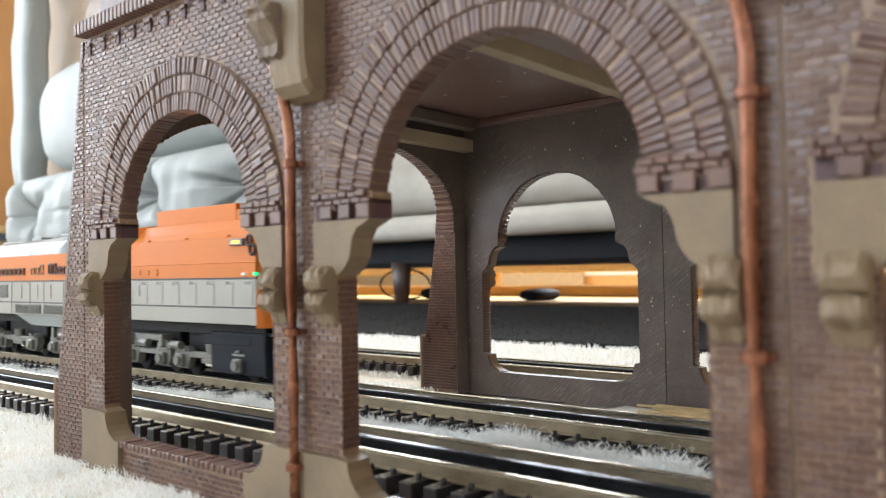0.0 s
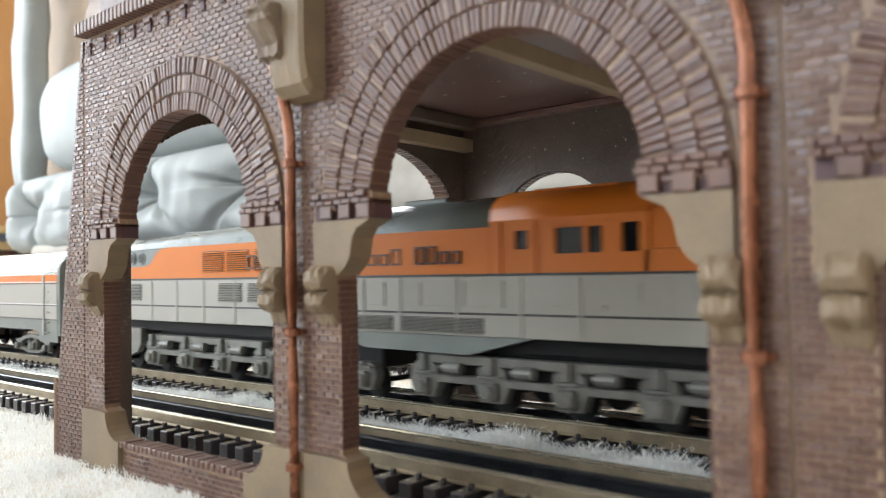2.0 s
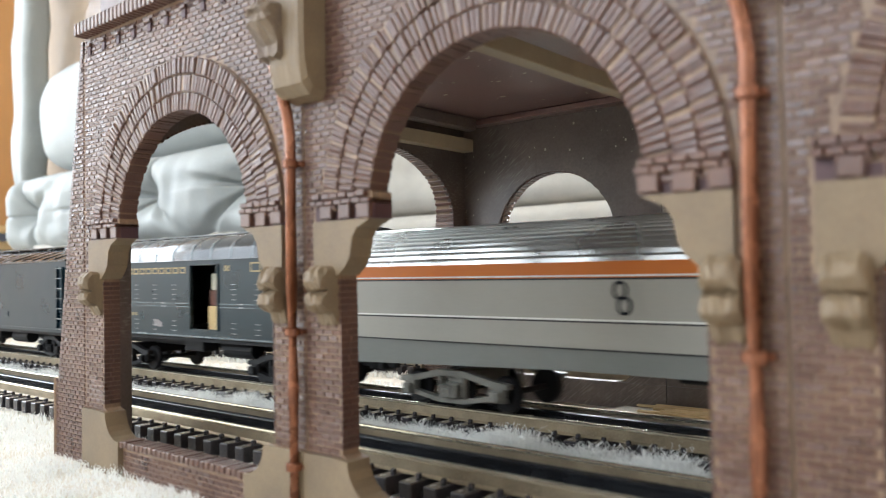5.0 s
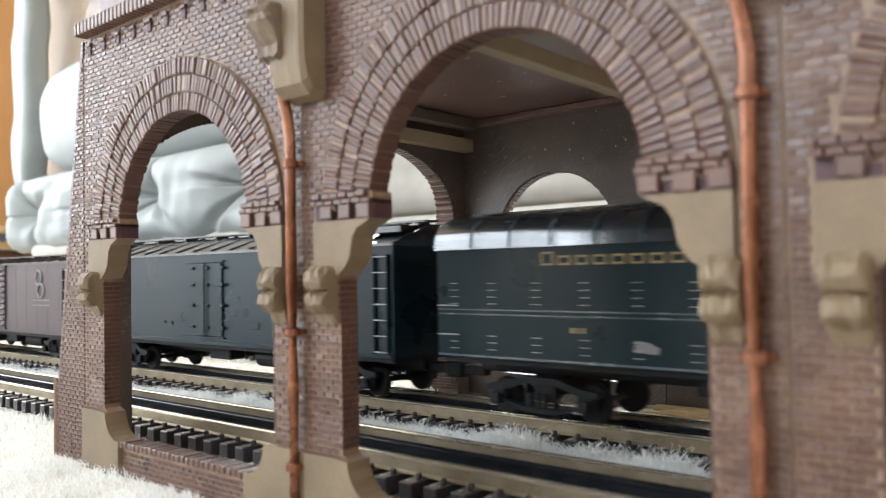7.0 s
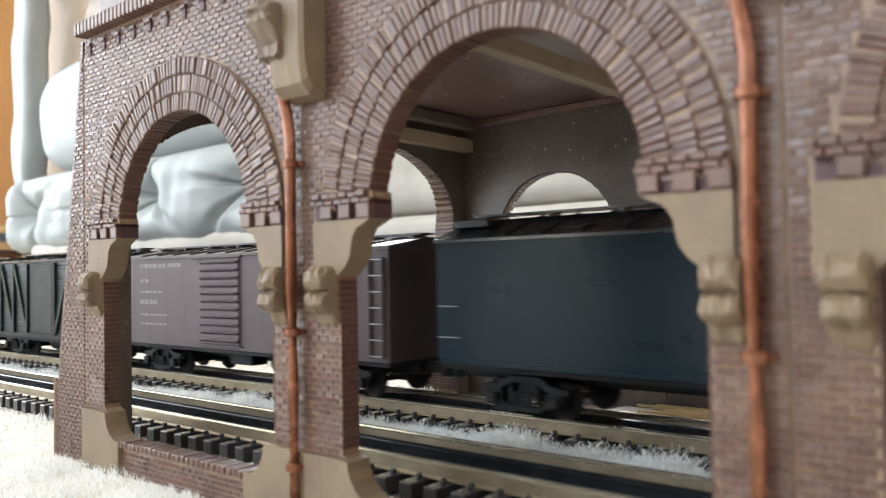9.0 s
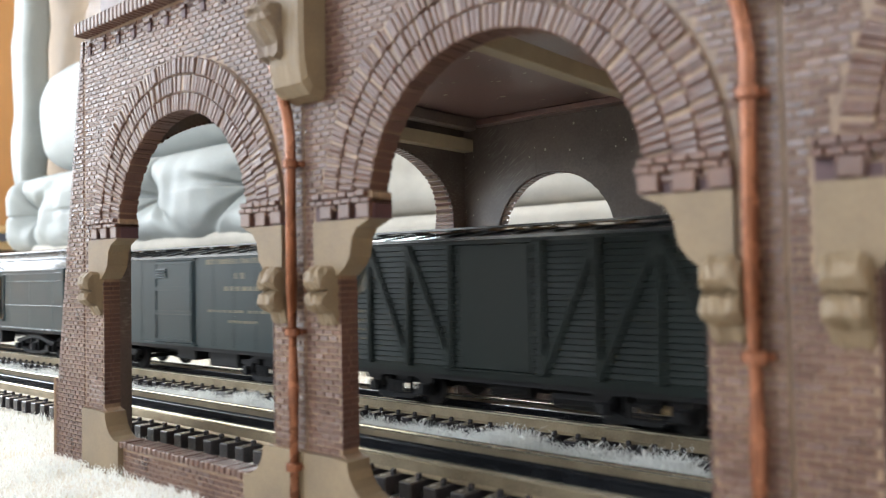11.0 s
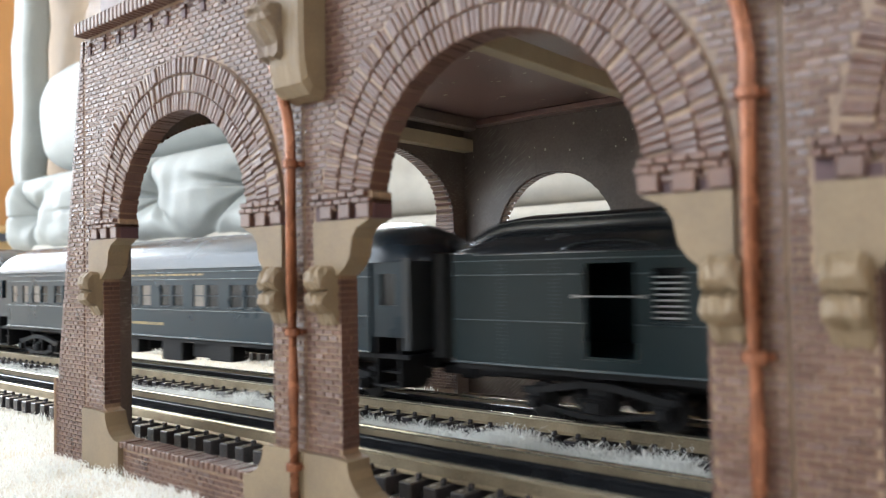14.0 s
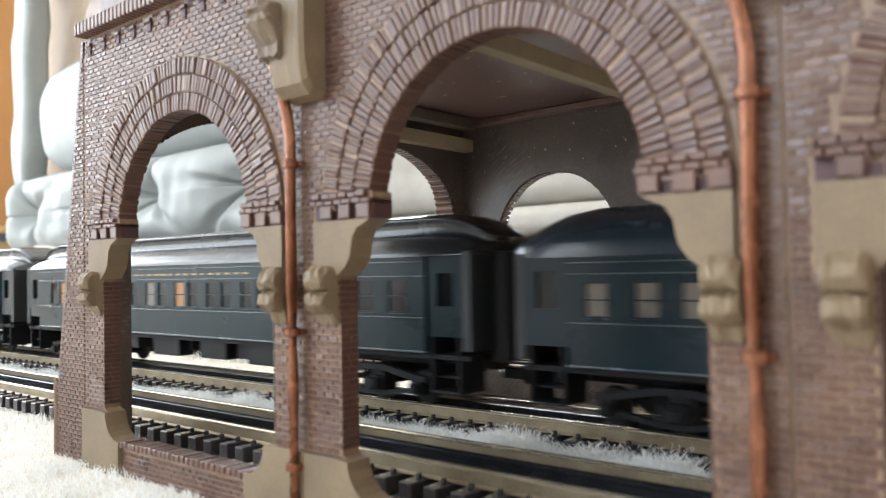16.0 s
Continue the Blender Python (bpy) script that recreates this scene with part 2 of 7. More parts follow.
# ---- mesh tools ----
class Mesh:
    """Collects vertices and faces of one part."""

    def __init__(self):
        self.v, self.f = [], []

    def add(self, verts, faces):
        o = len(self.v)
        self.v += [tuple(p) for p in verts]
        self.f += [tuple(i + o for i in face) for face in faces]

    def box(self, x0, x1, y0, y1, z0, z1, bevel=0.0, m=None):
        if bevel <= 0:
            vs = [(x, y, z) for x in (x0, x1) for y in (y0, y1) for z in (z0, z1)]
            fs = [(0, 1, 3, 2), (4, 6, 7, 5), (0, 4, 5, 1), (2, 3, 7, 6), (0, 2, 6, 4), (1, 5, 7, 3)]
        else:
            b = bevel
            vs, fs = [], []
            for x, sx in ((x0, 1), (x1, -1)):
                for y, sy in ((y0, 1), (y1, -1)):
                    for z, sz in ((z0, 1), (z1, -1)):
                        vs += [(x, y + sy * b, z + sz * b), (x + sx * b, y, z + sz * b), (x + sx * b, y + sy * b, z)]
            c = lambda i, j, k, a: (i * 4 + j * 2 + k) * 3 + a
            fs += [(c(0, 0, 0, 0), c(0, 0, 1, 0), c(0, 1, 1, 0), c(0, 1, 0, 0)), (c(1, 0, 0, 0), c(1, 1, 0, 0), c(1, 1, 1, 0), c(1, 0, 1, 0)),
                   (c(0, 0, 0, 1), c(1, 0, 0, 1), c(1, 0, 1, 1), c(0, 0, 1, 1)), (c(0, 1, 0, 1), c(0, 1, 1, 1), c(1, 1, 1, 1), c(1, 1, 0, 1)),
                   (c(0, 0, 0, 2), c(0, 1, 0, 2), c(1, 1, 0, 2), c(1, 0, 0, 2)), (c(0, 0, 1, 2), c(1, 0, 1, 2), c(1, 1, 1, 2), c(0, 1, 1, 2))]
            for i in (0, 1):
                for j in (0, 1):
                    fs.append((c(i, j, 0, 0), c(i, j, 0, 1), c(i, j, 1, 1), c(i, j, 1, 0)))
                    fs.append((c(i, 0, j, 0), c(i, 0, j, 2), c(i, 1, j, 2), c(i, 1, j, 0)))
                    fs.append((c(0, i, j, 1), c(0, i, j, 2), c(1, i, j, 2), c(1, i, j, 1)))
                    for k in (0, 1):
                        fs.append((c(i, j, k, 0), c(i, j, k, 1), c(i, j, k, 2)))
        if m is not None:
            vs = [m @ Vector(p) for p in vs]
        self.add(vs, fs)

    def prism(self, poly, a0, a1, axis="y"):
        """A closed outline (pairs) swept along an axis."""
        put = {"y": lambda p, a: (p[0], a, p[1]), "x": lambda p, a: (a, p[0], p[1]), "z": lambda p, a: (p[0], p[1], a)}[axis]
        n = len(poly)
        vs = [put(p, a0) for p in poly] + [put(p, a1) for p in poly]
        fs = [tuple(range(n)), tuple(range(2 * n - 1, n - 1, -1))]
        fs += [(i, i + n, (i + 1) % n + n, (i + 1) % n) for i in range(n)]
        self.add(vs, fs)

    def tube(self, pts, r, sides=12, cap=True):
        pts = [Vector(p) for p in pts]
        rings = []
        for i, p in enumerate(pts):
            d = (pts[min(i + 1, len(pts) - 1)] - pts[max(i - 1, 0)]).normalized()
            q = d.to_track_quat("Z", "Y")
            rr = r[i] if isinstance(r, (list, tuple)) else r
            rings.append([p + q @ Vector((rr * math.cos(2 * math.pi * k / sides), rr * math.sin(2 * math.pi * k / sides), 0)) for k in range(sides)])
        vs = [v for ring in rings for v in ring]
        fs = [(i * sides + k, i * sides + (k + 1) % sides, (i + 1) * sides + (k + 1) % sides, (i + 1) * sides + k) for i in range(len(pts) - 1) for k in range(sides)]
        if cap:
            fs += [tuple(range(sides - 1, -1, -1)), tuple((len(pts) - 1) * sides + k for k in range(sides))]
        self.add(vs, fs)

    def grid(self, fn, nu, nv, close_u=False):
        vs = [fn(i / (nu if close_u else nu - 1), j / (nv - 1)) for i in range(nu) for j in range(nv)]
        fs = []
        for i in range(nu if close_u else nu - 1):
            for j in range(nv - 1):
                k = (i + 1) % nu
                fs.append((i * nv + j, k * nv + j, k * nv + j + 1, i * nv + j + 1))
        self.add(vs, fs)

    def data(self, name, mat, smooth=False):
        me = bpy.data.meshes.new(name)
        me.from_pydata(self.v, [], self.f)
        bm = bmesh.new()
        bm.from_mesh(me)
        bmesh.ops.recalc_face_normals(bm, faces=bm.faces)
        bm.to_mesh(me)
        bm.free()
        if mat:
            me.materials.append(mat)
        if smooth:
            for p in me.polygons:
                p.use_smooth = True
        return me


def part(name, mesh, mat, parent=None, label="", smooth=False, at=None):
    ob = new(name, mesh if isinstance(mesh, bpy.types.Mesh) else mesh.data(name, mat, smooth))
    if parent is not None:
        ob.parent = parent
    if at is not None:
        ob.matrix_basis = at
    if label:
        tagged(ob, label)
    return ob


def thing(name, label, category, group="", kind="", at=None):
    ob = new(name)
    ob.empty_display_size = 0.01
    tagged(ob, label, category, group, kind)
    if at is not None:
        ob.matrix_basis = at
    return ob


# ---- room ----
RX0, RX1, RY0, RY1, RZ = -5.3, 3.7, -2.0, 2.9, 2.75
def wall_with_hole(name, axis, at, thick, lo, hi, h, holes, label, mat=None):
    """A room wall along one axis with rectangular openings (a0, a1, z0, z1)."""
    me = Mesh()
    cuts = sorted(holes)
    put = (lambda a0, a1, z0, z1: me.box(a0, a1, at, at + thick, z0, z1)) if axis == "x" else (lambda a0, a1, z0, z1: me.box(at, at + thick, a0, a1, z0, z1))
    a = lo
    for a0, a1, z0, z1 in cuts:
        put(a, a0, FLOOR, h)
        put(a0, a1, FLOOR, z0)
        put(a0, a1, z1, h)
        a = a1
    put(a, hi, FLOOR, h)
    return tagged(part(name, me, mat or WALLPAINT), label, "wall", kind="structure")


def window(name, axis, at, a0, a1, z0, z1):
    """White frame with a mullion and two panes, set in a wall opening."""
    w = thing(name, "white framed window letting in daylight", "window", kind="structure")
    def bar(p0, p1, q0, q1, nm="window_frame"):
        me = Mesh()
        if axis == "x":
            me.box(p0, p1, at - 0.03, at + 0.03, q0, q1, 0.004)
        else:
            me.box(at - 0.03, at + 0.03, p0, p1, q0, q1, 0.004)
        part(nm, me, CEILPAINT, w)
    t, mid = 0.06, (a0 + a1) / 2
    bar(a0, a1, z0, z0 + t, "window_sill"), bar(a0, a1, z1 - t, z1), bar(a0, a0 + t, z0 + t, z1 - t), bar(a1 - t, a1, z0 + t, z1 - t), bar(mid - t / 2, mid + t / 2, z0 + t, z1 - t)
    return w


wall_with_hole("wall_west", "y", RX0 - 0.12, 0.12, RY0, RY1, RZ, [(-1.5, 1.3, 0.35, 2.65)], "ochre painted room wall with a wide window")
wall_with_hole("wall_north", "x", RY1, 0.12, RX0 - 0.12, RX1 + 0.12, RZ, [(-3.65, -0.35, FLOOR + 0.05, 1.75)], "ochre painted wall with a tall glazed opening")
wall_with_hole("wall_south", "x", RY0 - 0.12, 0.12, RX0 - 0.12, RX1 + 0.12, RZ, [(-4.4, -2.0, 0.0, 2.4), (-1.9, -0.1, 0.62, 2.2)], "cream painted wall with a window and a glass door", CEILPAINT)
wall_with_hole("wall_east", "y", RX1, 0.12, RY0, RY1, RZ, [(-1.25, 0.05, 0.95, 2.05)], "unseen ochre painted room wall with an added small window")
# unseen window added around the east fill lamp
window("added_window_4", "y", RX1 + 0.06, -1.25, 0.05, 0.95, 2.05)
window("window_1", "y", RX0 - 0.06, -1.5, 1.3, 0.35, 2.65)
window("window_2", "x", RY1 + 0.06, -3.65, -0.35, FLOOR + 0.05, 1.75)
window("window_3", "x", RY0 - 0.06, -1.9, -0.1, 0.62, 2.2)
window("window_5", "x", RY0 - 0.06, -4.4, -2.0, 0.0, 2.4)
me = Mesh()
me.box(RX0 - 0.12, RX1 + 0.12, RY0 - 0.12, RY1 + 0.12, RZ, RZ + 0.1)
tagged(part("ceiling", me, CEILPAINT), "plain white painted room ceiling", "ceiling", kind="structure")

# wood floor with the pale carpet laid over its nearer part
RUG_EDGE = 1.42
me = Mesh()
me.box(RX0 - 0.12, RX1 + 0.12, RY0 - 0.12, RY1 + 0.12, FLOOR - 0.06, FLOOR - 0.012)
floor = tagged(part("floor", me, WOODFLOOR), "honey-coloured polished wood floor", "floor", kind="structure")
me = Mesh()
nx, ny = 150, 70
def carpet_at(u, v):
    x = -2.2 + 3.4 * u if 0 < u < 1 else (RX0 if u == 0 else RX1)
    y = RY0 + (RUG_EDGE - RY0) * v
    if 0 < v < 1:
        y = -0.5 + (RUG_EDGE - 0.02 + 0.5) * v
    pressed = 0.0055 if -0.37 < x < -0.215 and 0.36 < y < 0.425 else 0.0      # trodden flat inside the station
    return (x, y, FLOOR - pressed + 0.0012 * noise.noise(Vector((x * 40, y * 40, 0))) + 0.0008 * noise.noise(Vector((x * 130, y * 130, 3))))
me.grid(carpet_at, nx, ny)
carpet = tagged(part("carpet", me, CARPET, smooth=True), "thick cream shag carpet under the railway", "carpet", kind="structure")


def pile(name, x0, x1, y0, y1, count, h0, h1, width, seed, lift=0.0, label="tufts of cream shag carpet pile", mat=None, curl=0.0):
    """Loose curved fibres as one mesh."""
    rnd = random.Random(seed)
    me = Mesh()
    for _ in range(count):
        x, y = rnd.uniform(x0, x1), rnd.uniform(y0, y1)
        h = rnd.uniform(h0, h1) * (0.75 + 0.5 * noise.noise(Vector((x * 45, y * 45, seed))))
        a, lean = rnd.uniform(0, 6.283), rnd.uniform(0.1, 0.9) * h
        c, s = math.cos(a), math.sin(a)
        b = rnd.uniform(0, 6.283)
        wx, wy = math.cos(b) * width / 2, math.sin(b) * width / 2
        z = FLOOR + lift - 0.0005
        p1 = (x + c * lean * 0.3, y + s * lean * 0.3, z + h * 0.6)
        p2 = (x + c * lean, y + s * lean, z + h)
        if curl:
            k = rnd.uniform(0, 6.283)
            q = rnd.uniform(0.2, 1.0) * curl
            p3 = (p2[0] + math.cos(k) * q, p2[1] + math.sin(k) * q, p2[2] + rnd.uniform(-0.9, 0.5) * curl)
            me.add([(p2[0] - wx * 0.7, p2[1] - wy * 0.7, p2[2]), (p2[0] + wx * 0.7, p2[1] + wy * 0.7, p2[2]), p3], [(0, 1, 2)])
        me.add([(x - wx, y - wy, z), (x + wx, y + wy, z), (p1[0] + wx * 0.9, p1[1] + wy * 0.9, p1[2]), (p1[0] - wx * 0.9, p1[1] - wy * 0.9, p1[2]), p2], [(0, 1, 2, 3), (3, 2, 4)])
    data = bpy.data.meshes.new(name)
    data.from_pydata(me.v, [], me.f)
    data.materials.append(mat or FIBRE)
    return tagged(new(name, data), label, "carpet pile", kind="stuff")


pile("carpet_pile_front", -0.75, -0.10, 0.03, 0.185, 52000, 0.003, 0.0052, 0.0005, 1, curl=0.0016)
pile("carpet_pile_left", -1.2, -0.34, 0.16, 0.40, 30000, 0.003, 0.006, 0.0007, 6)
pile("carpet_pile_between_tracks", -0.42, 0.02, 0.2500, 0.2680, 34000, 0.0098, 0.0156, 0.00060, 2, curl=0.0034)
pile("carpet_pile_between_far", -0.90, -0.42, 0.2500, 0.2680, 26000, 0.0090, 0.0132, 0.0005, 7, curl=0.0026)
pile("carpet_pile_back", -1.1, 0.1, 0.425, 0.70, 36000, 0.004, 0.008, 0.0011, 4)
# dark sheet standing in for the shade on the carpet before the sofa
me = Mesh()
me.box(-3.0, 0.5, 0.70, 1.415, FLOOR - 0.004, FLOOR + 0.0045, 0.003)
tagged(part("rug", me, SOFA_SHADE), "dark sheet painted as the shade on the carpet before the sofa", "rug")
pile("sofa_shade_pile", -2.0, 0.2, 0.69, 1.41, 26000, 0.001, 0.0022, 0.0012, 5, 0.0045, "short dark pile painted as the shade before the sofa", SOFA_SHADE)


# ---- tracks ----
TIE_PITCH = 0.0115


def rail_profile(y):
    """Head, then foot and web, of one rail."""
    w = 0.0020 if y == 0 else 0.00125
    head = [(y - w + 0.0002, -0.0014), (y - w, -0.0011), (y - w, -0.0004), (y - w + 0.0005, 0.0), (y + w - 0.0005, 0.0), (y + w, -0.0004), (y + w, -0.0011), (y + w - 0.0002, -0.0014)]
    web = [(y - w - 0.0006, -0.0060), (y + w + 0.0006, -0.0060), (y + w + 0.0006, -0.0056), (y + w - 0.0004, -0.0049), (y + w - 0.0004, -0.0014), (y - w + 0.0004, -0.0014), (y - w + 0.0004, -0.0049), (y - w - 0.0006, -0.0056)]
    return head, web


def tie_mesh():
    me = Mesh()
    me.box(-0.0029, 0.0029, -0.0265, 0.0265, FLOOR + 0.0012, -0.0060, 0.0004)
    for y in (-0.0159, 0.0159):
        for s in (-1, 1):
            me.box(-0.0009, 0.0009, y + s * 0.0031 - 0.0009, y + s * 0.0031 + 0.0009, -0.0060, -0.0044, 0.0003)
    return me.data("tie", TIE)


TIE_DATA = tie_mesh()


def track(yc, x0, x1, near0, near1, label):
    """Three-rail track: two bright outer rails, a blackened centre rail, plastic ties."""
    t = thing("railway_track", label, "track", "model railway tracks", at=pose(0, yc, 0))
    for off, mat, name in ((-0.015875, RAIL, "rail"), (0.015875, RAIL, "rail"), (0.0, RAIL_BLACK, "centre_rail")):
        me = Mesh()
        head, web = rail_profile(off)
        me.prism(head, x0, x1, "x")
        r = part(name, me, mat, t, "blackened centre rail" if mat is RAIL_BLACK else "")
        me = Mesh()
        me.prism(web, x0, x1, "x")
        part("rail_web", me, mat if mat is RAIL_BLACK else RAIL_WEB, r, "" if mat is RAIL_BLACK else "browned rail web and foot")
    rest = Mesh()
    i0, i1 = int(x0 / TIE_PITCH), int(x1 / TIE_PITCH)
    rnd = random.Random(int(yc * 1000))
    for i in range(i0, i1):
        x = i * TIE_PITCH
        if near0 < x < near1:
            part("tie", TIE_DATA, None, t, at=pose(x + rnd.uniform(-0.0002, 0.0002), rnd.uniform(-0.0003, 0.0003), 0, 0, 0, rnd.uniform(-0.6, 0.6)))
        else:
            rest.box(x - 0.0029, x + 0.0029, -0.0265, 0.0265, FLOOR + 0.0012, -0.0060)
    tagged(part("tie_row", rest, TIE, t), kind="stuff")
    return t


TRACK_A, TRACK_B, TRACK_C = 0.223, 0.311, 0.466
track(TRACK_A, -5.2, 3.6, -0.9, 0.05, "three-rail model railway track behind the arcade wall")
track(TRACK_B, -5.2, 3.6, -0.9, 0.05, "three-rail model railway track carrying the train")
track(TRACK_C, -5.2, 3.6, -0.8, 0.05, "three-rail model railway track behind the station")


# ---- station ----
MOD = 0.142                     # width of one cast wall module
SEAMS = (-0.3314, -0.1894, -0.0474, 0.0946)
FRONT, FRONT_IN = 0.160, 0.1668
BACK_IN, BACK = 0.4165, 0.4233
SPRING, R_IN, TOP = 0.083, 0.0425, 0.182
PIER = 0.0555                   # half the opening between piers
SILL = -0.0008


def opening():
    """Right half of the opening's outline from the sill up to the crown."""
    pts = [(0.0415, SILL)]
    for k in range(1, 7):
        a = math.pi / 2 * k / 6
        pts.append((0.0415 + 0.0105 * math.sin(a), SILL + 0.0105 * (1 - math.cos(a))))
    pts += [(PIER, 0.0112), (PIER, 0.064)]
    for k in range(1, 7):
        s = k / 6
        pts.append((PIER - 0.0115 * s - 0.0016 * math.sin(2 * math.pi * s), 0.064 + 0.0165 * s))
    pts += [(0.0418, 0.0808), (0.0418, 0.0835)]
    for k in range(1, 17):
        a = math.pi / 2 * k / 16
        pts.append((R_IN * math.cos(a), SPRING + R_IN * math.sin(a)))
    return pts


def module_core(me, y0, y1):
    """One wall module with its opening, swept through the wall's thickness."""
    half = opening()
    edge = MOD / 2 - 0.0002
    for s in (-1, 1):
        outer = [(edge, z) for _, z in half]
        # the spandrel follows a line from the springing to the top corner
        k0 = next(i for i, p in enumerate(half) if p[1] > SPRING + 0.0004)
        n = len(half) - k0
        for i in range(k0, len(half)):
            f = (i - k0 + 1) / n
            if f < 0.5:
                outer[i] = (edge, SPRING + (TOP - SPRING) * f * 2)
            else:
                outer[i] = (edge * (1 - (f - 0.5) * 2), TOP)
        pts = [(s * x, y, z) for y in (y0, y1) for x, z in half] + [(s * x, y, z) for y in (y0, y1) for x, z in outer]
        m = len(half)
        fs = []
        for i in range(m - 1):
            fs += [(i, i + 1, 2 * m + i + 1, 2 * m + i), (m + i, 3 * m + i, 3 * m + i + 1, m + i + 1), (i, m + i, m + i + 1, i + 1), (2 * m + i, 2 * m + i + 1, 3 * m + i + 1, 3 * m + i)]
        me.add(pts, fs)
    me.box(-edge, edge, y0, y1, FLOOR - 0.002, SILL - 0.0002)


COURSE, BRICK_L, JOINT = 0.00186, 0.0041, 0.00030
RINGS = ((0.0425, 0.0487, 0.0009), (0.0489, 0.0551, 0.0013), (0.0553, 0.0613, 0.0018))
R_OUT = 0.0617


def brick_data(length, height, depth, seed, mat=None):
    """A slightly crooked brick with chamfered front edges, centred on its face."""
    rnd = random.Random(seed)
    j = lambda a: a + rnd.uniform(-0.00008, 0.00008)
    c = 0.00029
    l, h = length / 2, height / 2
    vs = [(j(-l), 0, j(-h)), (j(l), 0, j(-h)), (j(l), 0, j(h)), (j(-l), 0, j(h)),
          (-l + c, -depth, -h + c), (l - c, -depth, -h + c), (l - c, -depth + rnd.uniform(0, 0.0001), h - c), (-l + c, -depth, h - c)]
    me = Mesh()
    me.add(vs, [(0, 1, 5, 4), (1, 2, 6, 5), (2, 3, 7, 6), (3, 0, 4, 7), (4, 5, 6, 7)])
    return me.data("brick", mat or BRICK_PIECE)


def voussoir_data(r0, r1, half, depth, seed, y_in):
    rnd = random.Random(seed)
    c = 0.00042
    w0, w1 = r0 * math.tan(half) - 0.00010, r1 * math.tan(half) - 0.00010
    me = Mesh()
    vs = [(-w0, y_in, r0), (w0, y_in, r0), (w1, y_in, r1), (-w1, y_in, r1),
          (-w0 + c, -depth, r0 + c), (w0 - c, -depth, r0 + c), (w1 - c, -depth - rnd.uniform(0, 0.0003), r1 - c), (-w1 + c, -depth, r1 - c),
          (-w0, -depth + c, r0), (w0, -depth + c, r0), (w1, -depth + c, r1), (-w1, -depth + c, r1)]
    me.add(vs, [(0, 1, 9, 8), (1, 2, 10, 9), (2, 3, 11, 10), (3, 0, 8, 11), (8, 9, 5, 4), (9, 10, 6, 5), (10, 11, 7, 6), (11, 8, 4, 7), (4, 5, 6, 7), (3, 2, 1, 0)])
    return me.data("brick", BRICK_PIECE)


VOUSSOIRS = []
for r0, r1, d in RINGS:
    count = int(math.pi * (r0 + r1) / 2 / 0.0020)
    depth_in = 0.0070 if r0 < 0.043 else 0.0002
    VOUSSOIRS.append((count, [voussoir_data(r0 - (0.0004 if r0 < 0.043 else 0), r1, math.pi / count / 2, d, k, depth_in) for k in range(5)]))
FACE_BRICKS = [brick_data(BRICK_L - JOINT, COURSE - JOINT, 0.00024 + 0.00005 * (k % 3), k) for k in range(6)]
SHORT_BRICKS = [brick_data(BRICK_L / 2 - JOINT, COURSE - JOINT, 0.00024 + 0.00005 * (k % 3), 20 + k) for k in range(4)]


def loose_brick(me, rnd, x0, x1, z0, z1, y, d):
    """One brick of a joined field, standing out of a face that looks towards -y."""
    c, e = 0.00022, rnd.uniform(-0.00015, 0.00015)
    d += rnd.uniform(-0.00026, -0.00008)
    me.add([(x0, y, z0), (x1, y, z0), (x1, y, z1), (x0, y, z1), (x0 + c, y - d, z0 + c), (x1 - c, y - d - e, z0 + c), (x1 - c, y - d, z1 - c), (x0 + c, y - d + e, z1 - c)],
           [(0, 1, 5, 4), (1, 2, 6, 5), (2, 3, 7, 6), (3, 0, 4, 7), (4, 5, 6, 7)])


CORBEL_END = {1: 0.0614, -1: 0.0655}     # stone and ledge stop short of the downpipe's brick strip


def field_allowed(u, z):
    a = abs(u)
    if a > 0.0707 or z > 0.1655:
        return False
    if z > SPRING and math.hypot(u, z - SPRING) < R_OUT + 0.0003:
        return False
    if z <= 0.0885 and z >= 0.0635:
        return a > CORBEL_END[1 if u > 0 else -1]
    if z < 0.0635 and z > 0.0100:
        return a > PIER
    if z <= 0.0100:
        return a < 0.0415 and z < SILL - 0.0026
    return True


def stone_outline(sign, kind):
    """Corbel under the springing, or plinth at the floor, as seen from the front."""
    g = 0.0006
    half = opening()
    if kind == "corbel":
        pts = [(x - g, z) for x, z in half if 0.0638 <= z <= 0.0800]
        e = CORBEL_END[sign]
        pts = [(e, 0.0640)] + pts + [(0.0418 - g, 0.0802), (e, 0.0802)]
    else:
        pts = [(x - g, z + g * 0.5) for x, z in half if z <= 0.0098]
        pts = [(0.0708, FLOOR - 0.001), (0.0412, FLOOR - 0.001)] + pts + [(PIER - g, 0.0104), (0.0708, 0.0104)]
    return [(sign * x, z) for x, z in pts]


BRACKET = [(0.0, 0.0667), (-0.0058, 0.0669), (-0.0088, 0.0650), (-0.0098, 0.0622), (-0.0084, 0.0603), (-0.0062, 0.0597), (-0.0092, 0.0583), (-0.0096, 0.0556), (-0.0072, 0.0538), (-0.0036, 0.0529), (-0.0018, 0.0495), (0.0, 0.0490)]


